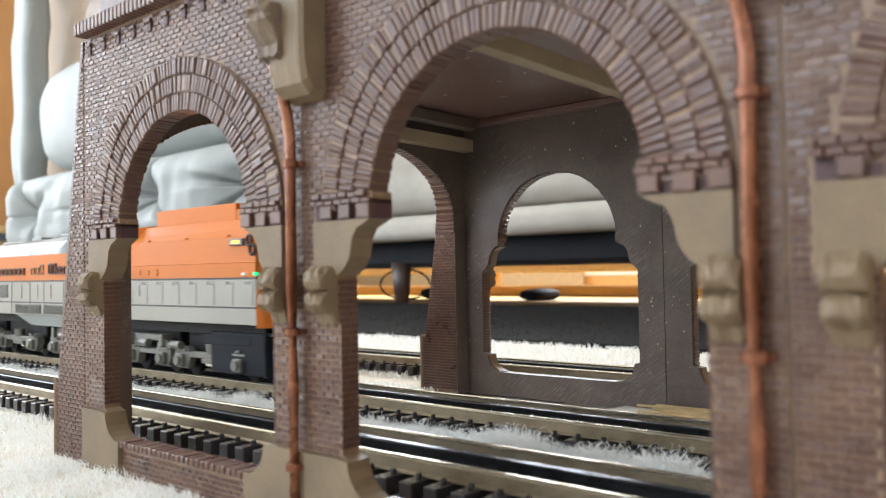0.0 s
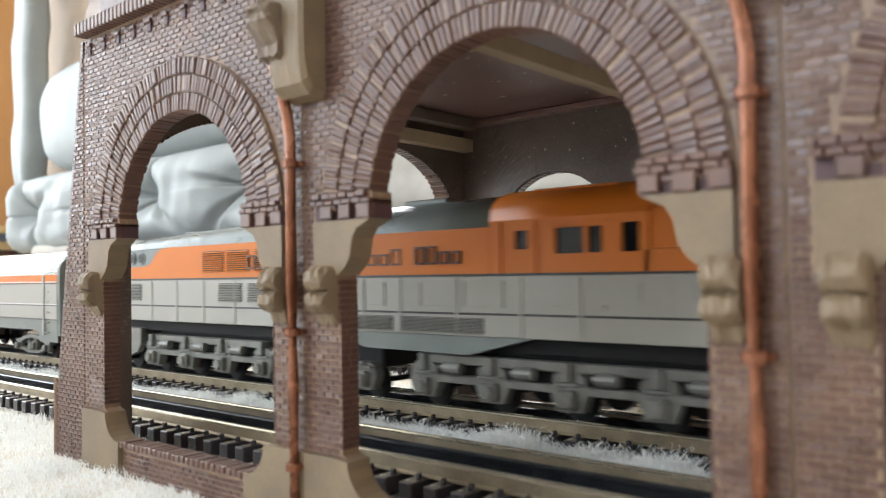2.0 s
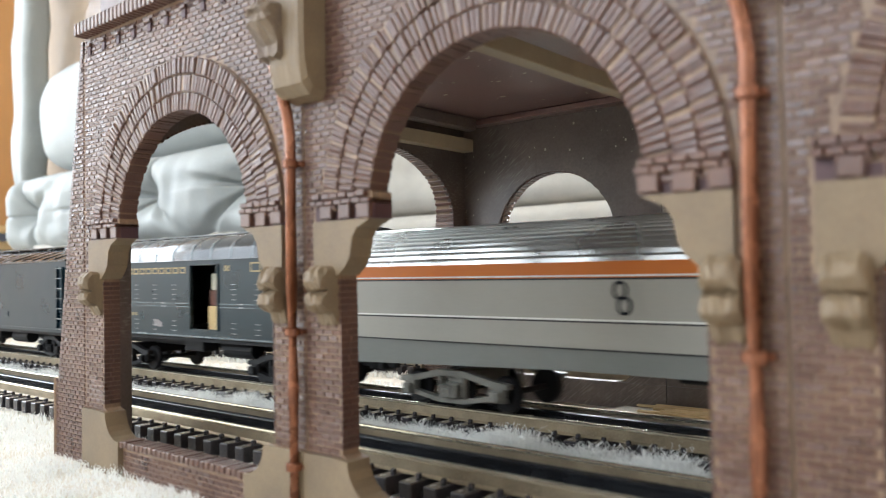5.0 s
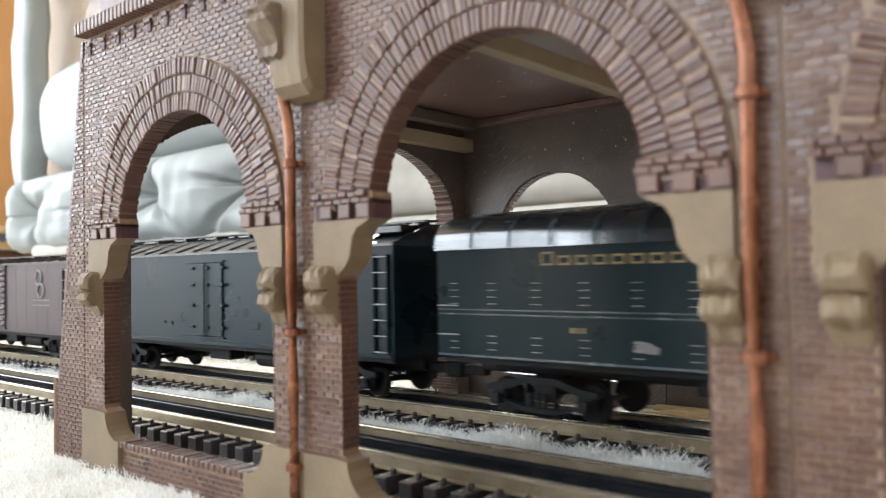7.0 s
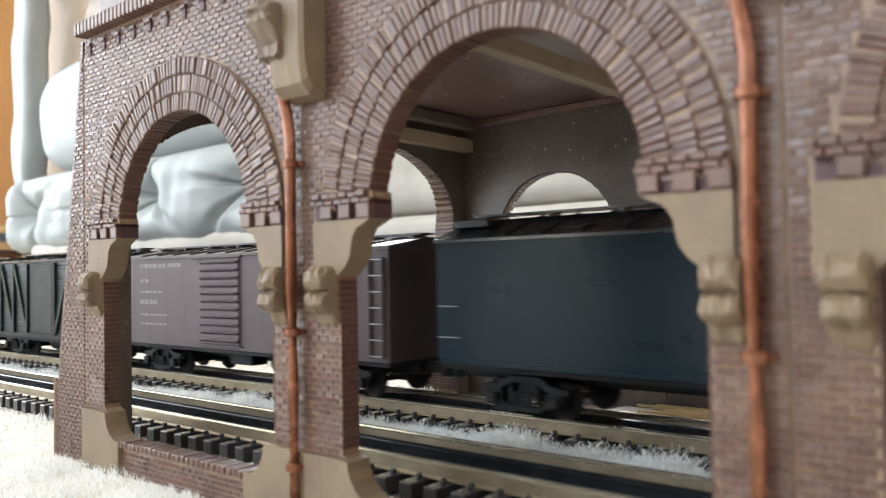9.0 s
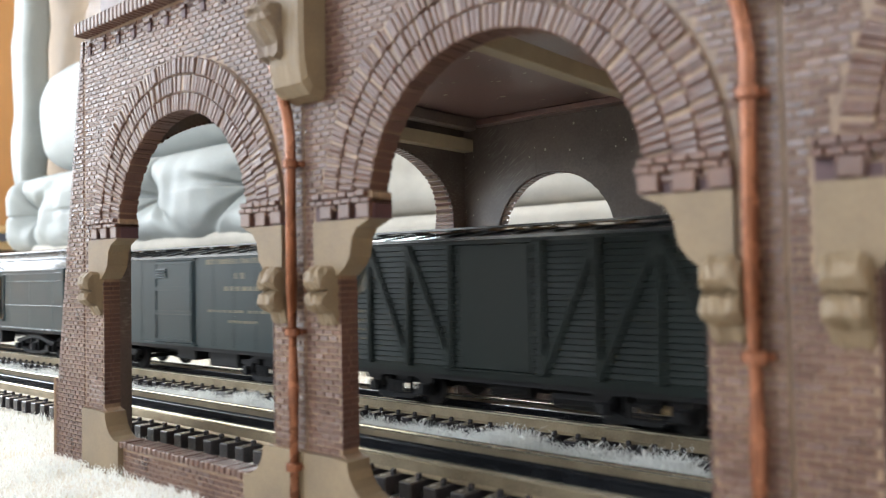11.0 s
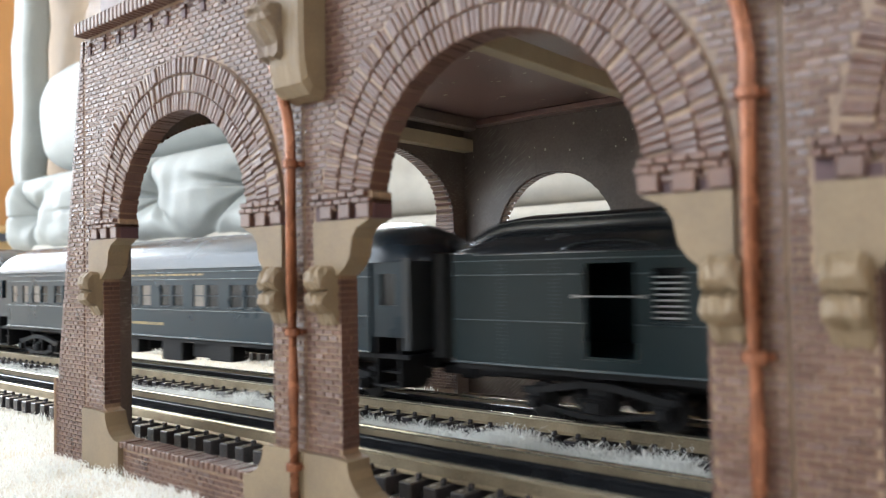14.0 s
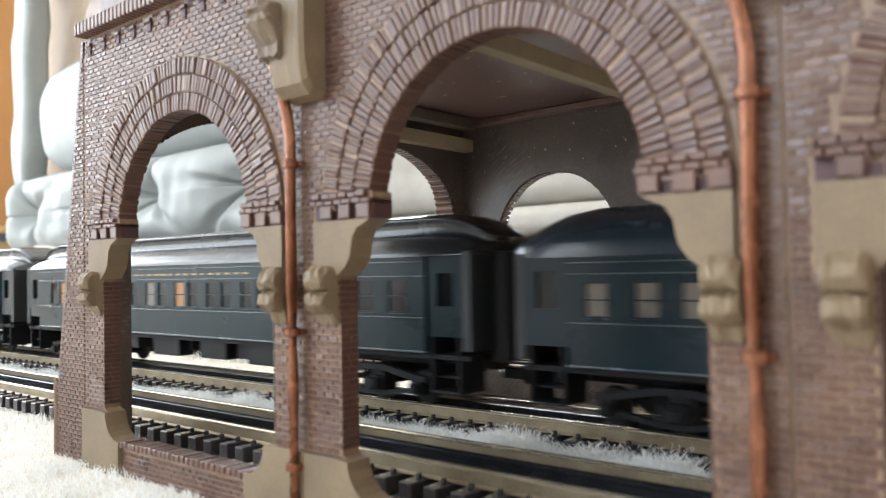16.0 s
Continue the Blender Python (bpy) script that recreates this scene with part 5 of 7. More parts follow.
def heavy_truck(eng, x0, x1, wheels, mat, drop=0.0):
    """A long driving or carrying truck with big cast frames, cylinders and boxes."""
    xc = (x0 + x1) / 2
    me = Mesh()
    me.box(x0 + 0.002, x1 - 0.002, -0.019, 0.019, 0.016, 0.030, 0.001)
    t = part("truck", me, WHEEL, eng)
    n = wheels
    pitch = (x1 - x0 - 0.016) / max(1, n - 1)
    for s in (-1, 1):
        ya, yb = sorted((s * 0.0225, s * 0.0275))
        me = Mesh()
        me.box(x0, x1, ya, yb, 0.0130, 0.0168, 0.0006)
        if n > 2:
            me.box(x0 + 0.006, x1 - 0.006, ya, yb, 0.0218, 0.0262, 0.0006)
        for k in range(n):
            x = x0 + 0.008 + pitch * k
            h = 0.0195 if n == 2 else 0.0225
            me.prism([(x - 0.0088, 0.0128), (x - 0.0060, 0.0060), (x + 0.0060, 0.0060), (x + 0.0088, 0.0128), (x + 0.0074, h - 0.002), (x + 0.0045, h), (x - 0.0045, h), (x - 0.0074, h - 0.002)], ya - 0.0002, yb + 0.0002)
        if n == 2:
            me.tube([(xc, s * 0.0255, 0.0165), (xc, s * 0.0255, 0.0225)], 0.0042, 14)
            me.box(xc - 0.010, xc + 0.010, ya, yb, 0.0100, 0.0132, 0.0006)
        part("side_frame", me, mat, t)
        for k in range(n):
            x = x0 + 0.008 + pitch * k
            me = Mesh()
            ya, yb = sorted((s * 0.0272, s * 0.0312))
            me.box(x - 0.0042, x + 0.0042, ya, yb, 0.0072, 0.0152, 0.0009)
            me.tube([(x, s * 0.0305, 0.0112), (x, s * 0.0325, 0.0112)], 0.0030, 12)
            part("journal_box", me, mat, t)
            me = Mesh()
            if n > 2:
                me.tube([(x + pitch * 0.5 - 0.006, s * 0.0294, 0.0205), (x + pitch * 0.5 + 0.004, s * 0.0294, 0.0205)], 0.0027, 12)
                me.tube([(x + pitch * 0.5 - 0.0075, s * 0.0294, 0.0205), (x + pitch * 0.5 - 0.006, s * 0.0294, 0.0205)], 0.0014, 10)
            me.box(x - 0.006, x + 0.006, min(s * 0.0272, s * 0.0292), max(s * 0.0272, s * 0.0292), 0.0165, 0.0182, 0.0004)
            me.box(x - 0.002, x + 0.002, min(s * 0.0272, s * 0.0302), max(s * 0.0272, s * 0.0302), 0.0182, 0.0265 if n > 2 else 0.0200, 0.0006)
            part("brake_rigging", me, mat, t)
    for k in range(n):
        wheelset(t, x0 + 0.008 + pitch * k)
    return t


def turbine_locomotive():
    """Streamlined locomotive: orange bunker nose, cab, long flank, grey roof."""
    e = thing("locomotive", "orange and grey streamlined model locomotive with a lit headlight", "locomotive", "cars of the train")
    W = HW
    rear = -0.616
    def nose_x(y, z):
        """Front surface: rounded in plan, leaning back with height."""
        lean = -0.0055 * max(0.0, (z - 0.04) / 0.05)
        return 0.0118 * max(0.0, 1 - (abs(y) / W) ** 2.4) ** 0.7 + lean
    # grey lower flank with fluted panels, then the wrap of orange at the nose
    me = Mesh()
    me.box(rear, 0.0, -W, W, 0.0355, 0.0625, 0.0004)
    low = part("lower_flank", me, ENGINE_GREY, e, "light grey panelled lower flank")
    for x in [-0.004 - 0.0192 * k for k in range(8)]:
        me = Mesh()
        me.box(x - 0.0013, x + 0.0013, -W - 0.0004, -W + 0.0002, 0.0468, 0.0610, 0.0003)
        part("batten", me, ENGINE_GREY, low)
        for dx in (-0.006, -0.003):
            me = Mesh()
            me.box(x + dx - 0.0008, x + dx + 0.0008, -W - 0.0005, -W + 0.0001, 0.0592, 0.0612, 0.0002)
            part("latch", me, ENGINE_GREY, low)
    for x in (-0.176, -0.205, -0.240, -0.275, -0.300, -0.336, -0.372, -0.408, -0.440, -0.470, -0.500, -0.540, -0.573, -0.600):
        me = Mesh()
        me.box(x - 0.0009, x + 0.0009, -W - 0.0005, -W + 0.0002, 0.0362, 0.0618, 0.0002)
        part("batten", me, ENGINE_GREY, low)
    for x0, x1, z0, z1 in ((-0.262, -0.240, 0.0485, 0.0600), (-0.236, -0.214, 0.0485, 0.0600), (-0.300, -0.285, 0.0485, 0.0600), (-0.335, -0.315, 0.0485, 0.0600), (-0.150, -0.128, 0.0520, 0.0590), (-0.188, -0.165, 0.0490, 0.0505)):
        me = Mesh()
        for a0, a1, b0, b1 in ((x0, x1, z0, z0 + 0.0005), (x0, x1, z1 - 0.0005, z1), (x0, x0 + 0.0005, z0, z1), (x1 - 0.0005, x1, z0, z1)):
            me.box(a0, a1, -W - 0.0005, -W, b0, b1)
        part("access_hatch", me, ENGINE_GREY, low)
    for x0, x1, z0, z1 in ((-0.275, -0.225, 0.0368, 0.0438), (-0.328, -0.280, 0.0368, 0.0438), (-0.395, -0.370, 0.0490, 0.0600), (-0.368, -0.343, 0.0490, 0.0600), (-0.424, -0.401, 0.0490, 0.0600), (-0.575, -0.546, 0.0490, 0.0600), (-0.540, -0.513, 0.0490, 0.0600), (-0.608, -0.586, 0.0490, 0.0600)):
        louvre(low, x0, x1, z0, z1, 11, ENGINE_GREY)
    for z in (0.0451, 0.0624):
        me = Mesh()
        me.box(rear, -0.0002, -W - 0.0002, W + 0.0002, z, z + 0.0010)
        part("black_stripe", me, BLACKPAINT, e, "thin black pinstripe")
    # nose shell
    def nose_shell(z0, z1, name, mat, nz=10):
        me = Mesh()
        def at(u, v):
            y = -W + 2 * W * u
            z = z0 + (z1 - z0) * v
            pull = 1.0 - 0.06 * max(0.0, (z - 0.0717) / 0.02)
            return (nose_x(y, z) if 0 < u < 1 else -0.0004, y * pull, z)
        me.grid(at, 33, nz)
        return part(name, me, mat, e, smooth=True)
    nose_shell(0.0340, 0.0885, "nose", ORANGE)
    me = Mesh()                      # rounded crown of the nose
    def crown(u, v):
        y = (-W + 2 * W * u) * 0.95
        a = math.pi / 2 * v
        x = nose_x(y / 0.95, 0.0885) - (1 - math.cos(a)) * 0.020
        return (x - 0.0, y * (1 - 0.55 * v * v), 0.0885 + 0.0120 * math.sin(a))
    me.grid(crown, 33, 9)
    part("nose_crown", me, ORANGE, e, smooth=True)
    # orange upper flank of the bunker and cab
    prof = [(-W, 0.0634), (-W, 0.0717), (-W + 0.0012, 0.0722), (-0.0300, 0.0876), (-0.0235, 0.0924), (-0.0165, 0.0990), (0.0165, 0.0990), (0.0235, 0.0924), (0.0300, 0.0876), (W - 0.0012, 0.0722), (W, 0.0717), (W, 0.0634)]
    skin(lambda x: prof, [-0.148, -0.0005], ORANGE, "bunker_flank", e, "orange bunker side")
    me = Mesh()
    me.box(-0.135, -0.0425, -0.0150, 0.0150, 0.0985, 0.1100, 0.0005)
    me.box(-0.0425, -0.0145, -0.0150, 0.0150, 0.0985, 0.1058, 0.0005)
    part("bunker_hatch", me, ORANGE, e)
    for x in (-0.03, -0.075, -0.12):
        me = Mesh()
        me.box(x - 0.0012, x + 0.0012, -0.0305, -0.0285, 0.0874, 0.0890, 0.0003)
        part("lift_ring", me, ORANGE, e)
    me = Mesh()
    me.box(-0.143, -0.105, -W - 0.0005, -W, 0.0652, 0.0660)
    me.box(-0.143, -0.105, -W - 0.0005, -W, 0.0688, 0.0694)
    for x in (-0.143, -0.128, -0.117, -0.106):
        me.box(x, x + 0.0012, -W - 0.0005, -W, 0.0652, 0.0694)
    part("step_plate", me, ORANGE, e)
    # cab with real window openings
    me = Mesh()
    side_wall(me, -0.146, -0.2207, -W, 0.0634, 0.0862, [(-0.1875, -0.1742, 0.0712, 0.0818), (-0.1722, -0.1660, 0.0712, 0.0818), (-0.1575, -0.1500, 0.0712, 0.0826), (-0.2075, -0.2010, 0.0735, 0.0815)])
    cab = part("cab", me, ORANGE, e, "orange cab with dark side windows")
    me = Mesh()
    side_wall(me, -0.146, -0.2207, W, 0.0634, 0.0862, [])
    part("cab_wall", me, ORANGE, cab)
    for a0, a1 in ((-0.2207, -0.2190), (-0.148, -0.146)):
        me = Mesh()
        me.box(a0, a1, -W + 0.0015, W - 0.0015, 0.0634, 0.0862)
        part("cab_wall", me, ORANGE, cab)
    for x0, x1 in ((-0.1875, -0.1742), (-0.1722, -0.1660), (-0.1575, -0.1500), (-0.2075, -0.2010)):
        me = Mesh()
        me.box(x0 - 0.0003, x1 + 0.0003, -W + 0.0016, -W + 0.0021, 0.0708, 0.0830)
        part("window_pane", me, GLASS, cab)
    me = Mesh()
    me.box(-0.2200, -0.1470, -0.004, 0.004, 0.0640, 0.0840)
    part("cab_interior", me, CABIN, cab, "warm lit cab interior")
    me = Mesh()
    me.box(-0.1900, -0.1630, -W - 0.0008, -W, 0.0832, 0.0838)
    me.box(-0.2150, -0.2144, -W - 0.0008, -W, 0.0640, 0.0850)
    me.box(-0.1975, -0.1969, -W - 0.0008, -W, 0.0640, 0.0850)
    part("handrail", me, ORANGE, cab)
    skin(lambda x: [(-W, 0.0860)] + [(-W * math.cos(math.pi * k / 14), 0.0862 + 0.0150 * math.sin(math.pi * k / 14) ** 0.75) for k in range(1, 14)] + [(W, 0.0860)], [-0.2207, -0.19, -0.146], ORANGE, "cab_roof", e)
    me = Mesh()
    me.box(-0.205, -0.165, -0.020, -0.012, 0.0985, 0.0998, 0.0003)
    part("roof_hatch", me, ORANGE, e)
    # long orange flank with its sweep down towards the rear
    top = [(-0.2210, 0.0838), (-0.480, 0.0834), (-0.489, 0.0826), (-0.4960, 0.0790), (-0.5010, 0.0735), (-0.5080, 0.0716), (-0.520, 0.0713), (rear, 0.0712)]
    me = Mesh()
    me.prism([(-0.2210, 0.0634)] + top + [(rear, 0.0634)], -W, W)
    part("orange_flank", me, ORANGE, e, "orange flank with dark raised lettering")
    me = Mesh()
    me.prism([(-0.4800, 0.0830), (-0.489, 0.0822), (-0.4960, 0.0786), (-0.5010, 0.0731), (-0.5080, 0.0712), (rear, 0.0708), (rear, 0.0815), (-0.55, 0.0822)], -W + 0.0006, W - 0.0006)
    up = part("grey_shoulder", me, DARKGREY, e, "dark grey upper flank with portholes")
    for x in (-0.513, -0.5245, -0.536):
        me = Mesh()
        me.tube([(x, -W + 0.0008, 0.0770), (x, -W - 0.0004, 0.0770)], [0.0042, 0.0040], 20)
        p = part("porthole_rim", me, DARKGREY, up)
        me = Mesh()
        me.tube([(x, -W - 0.0002, 0.0770), (x, -W - 0.0006, 0.0770)], 0.0030, 20)
        part("porthole", me, LOUVRE_DARK, p)
    for x0, x1 in ((-0.574, -0.5495), (-0.6015, -0.578)):
        louvre(up, x0, x1, 0.0730, 0.0805, 9, DARKGREY, -W + 0.0006)
    for x0, x1 in ((-0.4405, -0.4185), (-0.4155, -0.394), (-0.388, -0.366)):
        louvre(e, x0, x1, 0.0668, 0.0795, 10, ORANGE)
    def rear_roof(x):
        f = (x + 0.221) / (rear + 0.221)
        ridge = 0.1000 - 0.0045 * f - 0.0085 * max(0.0, (f - 0.35) / 0.65) ** 1.2
        base = 0.0835 - 0.0022 * max(0.0, (f - 0.6) / 0.4)
        return [(-W, base)] + [(-W * math.cos(math.pi * k / 16) ** 1 * (0.985 if k else 1), base + (ridge - base) * math.sin(math.pi * k / 16) ** 0.72) for k in range(1, 16)] + [(W, base)]
    skin(rear_roof, [-0.2212 - k * (0.616 - 0.2212) / 14 for k in range(15)], ROOFGREY, "roof", e, "dark grey rounded roof")
    for x in (-0.30, -0.37, -0.44, -0.51, -0.58):
        me = Mesh()
        pr = rear_roof(x)
        me.add([(x + dx, y * 1.004, z + 0.0006) for dx in (-0.0006, 0.0006) for y, z in pr], [(k, k + 1, len(pr) + k + 1, len(pr) + k) for k in range(len(pr) - 1)])
        part("roof_seam", me, ROOFGREY, e)
    for x0, x1, y0, y1, h in ((-0.29, -0.262, -0.012, -0.004, 0.003), (-0.35, -0.33, -0.010, 0.0, 0.0035), (-0.42, -0.37, -0.006, 0.006, 0.0025), (-0.50, -0.46, -0.008, 0.004, 0.002)):
        me = Mesh()
        f = ((x0 + x1) / 2 + 0.221) / (rear + 0.221)
        zr = 0.1000 - 0.0045 * f - 0.0085 * max(0.0, (f - 0.35) / 0.65) ** 1.2
        me.box(x0, x1, y0, y1, zr - 0.003, zr + h * 0.5, 0.0004)
        part("roof_fitting", me, ROOFGREY, e)
    me = Mesh()
    me.tube([(-0.25, -0.0215, 0.0962), (-0.38, -0.0215, 0.0945), (-0.52, -0.0210, 0.0885)], 0.0005, 6)
    part("roof_rail", me, ROOFGREY, e)
    # lettering as plain raised bars
    glyph_rings(e, "lettering", -0.395, -0.308, 0.0680, 0.0056, 10, 0.0010, BROWNBLACK, "dark raised lettering, blurred", (0, 1), proud=0.0013)
    glyph_rings(e, "lettering", -0.298, -0.273, 0.0680, 0.0056, 3, 0.0010, BROWNBLACK, "dark raised lettering, blurred", (2,), proud=0.0006)
    glyph_rings(e, "lettering", -0.265, -0.236, 0.0680, 0.0060, 4, 0.0010, BROWNBLACK, "dark raised lettering, blurred", (0, 1), proud=0.0013)
    # emblem on the nose side: two plain rings
    for x, z in ((-0.0075, 0.0850), (-0.0045, 0.0795)):
        me = Mesh()
        me.tube([(x + 0.0026 * math.cos(a * math.pi / 10), -0.0312, z + 0.0030 * math.sin(a * math.pi / 10)) for a in range(21)], 0.0009, 6, False)
        part("emblem_ring", me, BLACKPAINT, e)
    # number box, marker lights, headlight, grilles
    me = Mesh()
    me.box(-0.0260, -0.0130, -0.0322, -0.0290, 0.0822, 0.0862, 0.0004)
    box = part("number_box", me, DARKGREY, e)
    me = Mesh()
    me.box(-0.0228, -0.0155, -0.0325, -0.0320, 0.0832, 0.0852)
    part("lit_panel", me, AMBER, box, "glowing amber number panel")
    for x, y in ((-0.0110, -0.0324), (-0.0005, -0.0318), (0.0010, 0.0315)):
        me = cushion(x - 0.0018, x + 0.0018, y - 0.0015, y + 0.0015, 0.0640, 0.0664, 1, 1.0, wrinkle=0, nu=12, nv=8)
        part("marker_light", me, GREENLIGHT if x > -0.005 else PALELIGHT, e, "green marker light" if x > -0.005 else "white marker light", True)
    hx = nose_x(0, 0.083)
    me = Mesh()
    me.tube([(hx - 0.004, 0.0, 0.0850), (hx + 0.0012, 0.0, 0.0850), (hx + 0.0016, 0, 0.0850)], [0.0058, 0.0058, 0.0050], 24)
    h = part("headlight", me, ORANGE, e)
    me = cushion(hx - 0.003, hx + 0.0030, -0.0048, 0.0048, 0.0802, 0.0898, 1, 1.0, wrinkle=0, nu=20, nv=12)
    part("headlight_lens", me, HEADLIGHT, h, "glowing warm headlight", True)
    for y0, y1, mat in ((-0.0270, -0.0120, ORANGE), (-0.0070, 0.0070, GLASS), (0.0120, 0.0270, ORANGE)):
        me = Mesh()
        n = 22
        for k in range(n):
            z = 0.0420 + 0.0340 * k / n
            ya, yb = y0, y1
            x0, x1 = nose_x(ya, z), nose_x(yb, z)
            me.add([(x0 + 0.0002, ya, z), (x1 + 0.0002, yb, z), (x1 + 0.0009, yb, z + 0.0003), (x0 + 0.0009, ya, z + 0.0003), (x0 + 0.0001, ya, z + 0.0011), (x1 + 0.0001, yb, z + 0.0011)], [(0, 1, 2, 3), (3, 2, 5, 4)])
        part("nose_grille", me, mat if mat is ORANGE else LOUVRE_DARK, e)
    # belly, pilot, running gear
    me = Mesh()
    me.prism([(-0.200, 0.0356), (-0.235, 0.0270), (-0.300, 0.0275), (-0.330, 0.0356)], -W + 0.001, W - 0.001)
    part("belly_tank", me, DARKGREY, e)
    me = Mesh()
    me.box(rear + 0.004, -0.002, -0.024, 0.024, 0.0285, 0.0354)
    part("frame", me, WHEEL, e)
    me = Mesh()
    def pilot(u, v):
        y = (-0.029 + 0.058 * u)
        z = 0.0305 - 0.0265 * v
        return (0.0115 * (1 - (abs(y) / 0.032) ** 2.2) + 0.003 * v, y, z)
    me.grid(pilot, 25, 6)
    apron = part("pilot", me, NAVY, e, "black-blue pilot apron")
    for a0, a1, b0, b1, c0 in ((-0.050, 0.004, -0.0288, -0.0275, 0.0060), (-0.050, 0.004, 0.0275, 0.0288, 0.0060), (-0.050, 0.0115, -0.027, 0.027, 0.0290)):
        me = Mesh()
        me.box(a0, a1, b0, b1, c0, 0.0306, 0.0003)
        part("apron_plate", me, NAVY, apron)
    me = Mesh()
    me.box(-0.060, -0.010, -0.0290, -0.0230, 0.0225, 0.0290, 0.0006)
    part("step_board", me, NAVY, e)
    me = Mesh()
    me.box(-0.012, 0.016, -0.020, 0.020, 0.0330, 0.0356, 0.0006)
    part("anticlimber", me, ENGINE_GREY, e)
    heavy_truck(e, -0.092, -0.014, 2, TRUCKGREY)
    heavy_truck(e, -0.272, -0.098, 5, TRUCKGREY)
    heavy_truck(e, -0.374, -0.297, 2, TRUCKGREY)
    heavy_truck(e, -0.514, -0.380, 4, TRUCKGREY)
    me = Mesh()
    out = [(-0.606, 0.0300), (-0.606, 0.0150), (-0.598, 0.0110), (-0.580, 0.0105), (-0.574, 0.0165), (-0.560, 0.0165), (-0.553, 0.0105), (-0.535, 0.0105), (-0.524, 0.0140), (-0.520, 0.0190), (-0.520, 0.0300)]
    me.prism(out, -0.0290, -0.0250)
    me.prism(out, 0.0250, 0.0290)
    me.box(-0.602, -0.524, -0.025, 0.025, 0.018, 0.029)
    rt = part("truck", me, TRUCKGREY, e, "slab-sided dark grey rear truck")
    for x in (-0.573, -0.560):
        me = Mesh()
        me.tube([(x, -0.0288, 0.0245), (x, -0.0293, 0.0245)], 0.0019, 14)
        part("frame_hole", me, BLACKPAINT, rt)
    for x in (-0.590, -0.543):
        wheelset(rt, x)
    coupler(e, rear, -1)
    return e


def tender():
    c = thing("tender", "silver tender with a fluted roof, orange band and grey flanks", "tender", "cars of the train")
    L = 0.2833
    me = Mesh()
    me.box(-L, 0, -HW, HW, 0.0322, 0.0610, 0.0003)
    part("flank", me, ENGINE_GREY, c, "light grey flank")
    me = Mesh()
    me.box(-L, 0, -HW, HW, 0.0610, 0.0678, 0.0003)
    part("orange_band", me, ORANGE, c, "orange band")
    for z, mat in ((0.0604, BLACKPAINT), (0.0616, WHITEPAINT), (0.0432, BLACKPAINT), (0.0322, BLACKPAINT), (0.0440, WHITEPAINT)):
        me = Mesh()
        me.box(-L + 0.0003, -0.0003, -HW - 0.00025, HW + 0.00025, z, z + 0.0007)
        part("pinstripe", me, mat, c)
    prof = [(-HW, 0.0676)] + [(-HW * math.cos(math.pi * k / 20), 0.0676 + 0.0195 * math.sin(math.pi * k / 20) ** 0.8) for k in range(1, 20)] + [(HW, 0.0676)]
    skin(lambda x: prof, [-L, -L / 2, 0], SILVER, "roof", c, "fluted silver roof")
    for k in range(1, 10):
        a = math.pi * (k - 0.4) / 26
        me = Mesh()
        me.tube([(-L + 0.0005, -HW * math.cos(a) * 1.002, 0.0676 + 0.0195 * math.sin(a) ** 0.8), (-0.0005, -HW * math.cos(a) * 1.002, 0.0676 + 0.0195 * math.sin(a) ** 0.8)], 0.0006, 6)
        part("flute", me, SILVER, c)
    # grey end with a rounded frame
    ends = [(-HW + 0.001, 0.0200)] + [(p[0] * 0.99, p[1] + 0.0004) for p in prof] + [(HW - 0.001, 0.0200)]
    for xa, xb in ((-0.0004, 0.0035), (-L - 0.0030, -L + 0.0004)):
        me = Mesh()
        me.prism(ends, xa, xb, "x")
        part("end_wall", me, DARKGREY, c, "dark grey end wall")
    me = Mesh()
    me.box(0.003, 0.0045, -0.012, 0.012, 0.030, 0.070, 0.0005)
    part("end_door", me, LOUVRE_DARK, c)
    me = Mesh()
    me.prism([(0.0, 0.0322), (0.0, 0.0147), (-0.030, 0.0147), (-0.036, 0.0235), (-0.16, 0.0235), (-L, 0.0200), (-L, 0.0322)], -HW + 0.0006, -HW + 0.0016)
    me.prism([(0.0, 0.0322), (0.0, 0.0147), (-0.030, 0.0147), (-0.036, 0.0235), (-0.16, 0.0235), (-L, 0.0200), (-L, 0.0322)], HW - 0.0016, HW - 0.0006)
    part("skirt", me, SKIRTGREY, c, "darker grey skirt")
    me = Mesh()
    me.box(-0.0245, -0.0215, -HW - 0.0008, -HW, 0.020, 0.0672, 0.0002)
    for z in (0.022, 0.030, 0.038, 0.046, 0.054):
        me.box(-0.0215, -0.0135, -HW - 0.0012, -HW, z, z + 0.0006)
    part("ladder", me, ENGINE_GREY, c)
    # emblem: two linked rings
    me = Mesh()
    me.box(-0.1390, -0.1230, -HW - 0.0002, -HW, 0.0452, 0.0600)
    em = part("emblem", me, ENGINE_GREY, c)
    for x, z in ((-0.1318, 0.0562), (-0.1300, 0.0502)):
        me = Mesh()
        me.tube([(x + 0.0026 * math.cos(a * math.pi / 10), -HW - 0.0002, z + 0.0032 * math.sin(a * math.pi / 10)) for a in range(21)], 0.0007, 6, False)
        part("emblem_ring", me, NAVY, em, "dark blue ring emblem")
    underframe(c, L, 0.0322, WHEEL, 4)
    for x in (-0.060, -L + 0.060):
        bogie(c, x, 3, TRUCKGREY, 0.064)
    coupler(c, 0, 1), coupler(c, -L, -1)
    return c


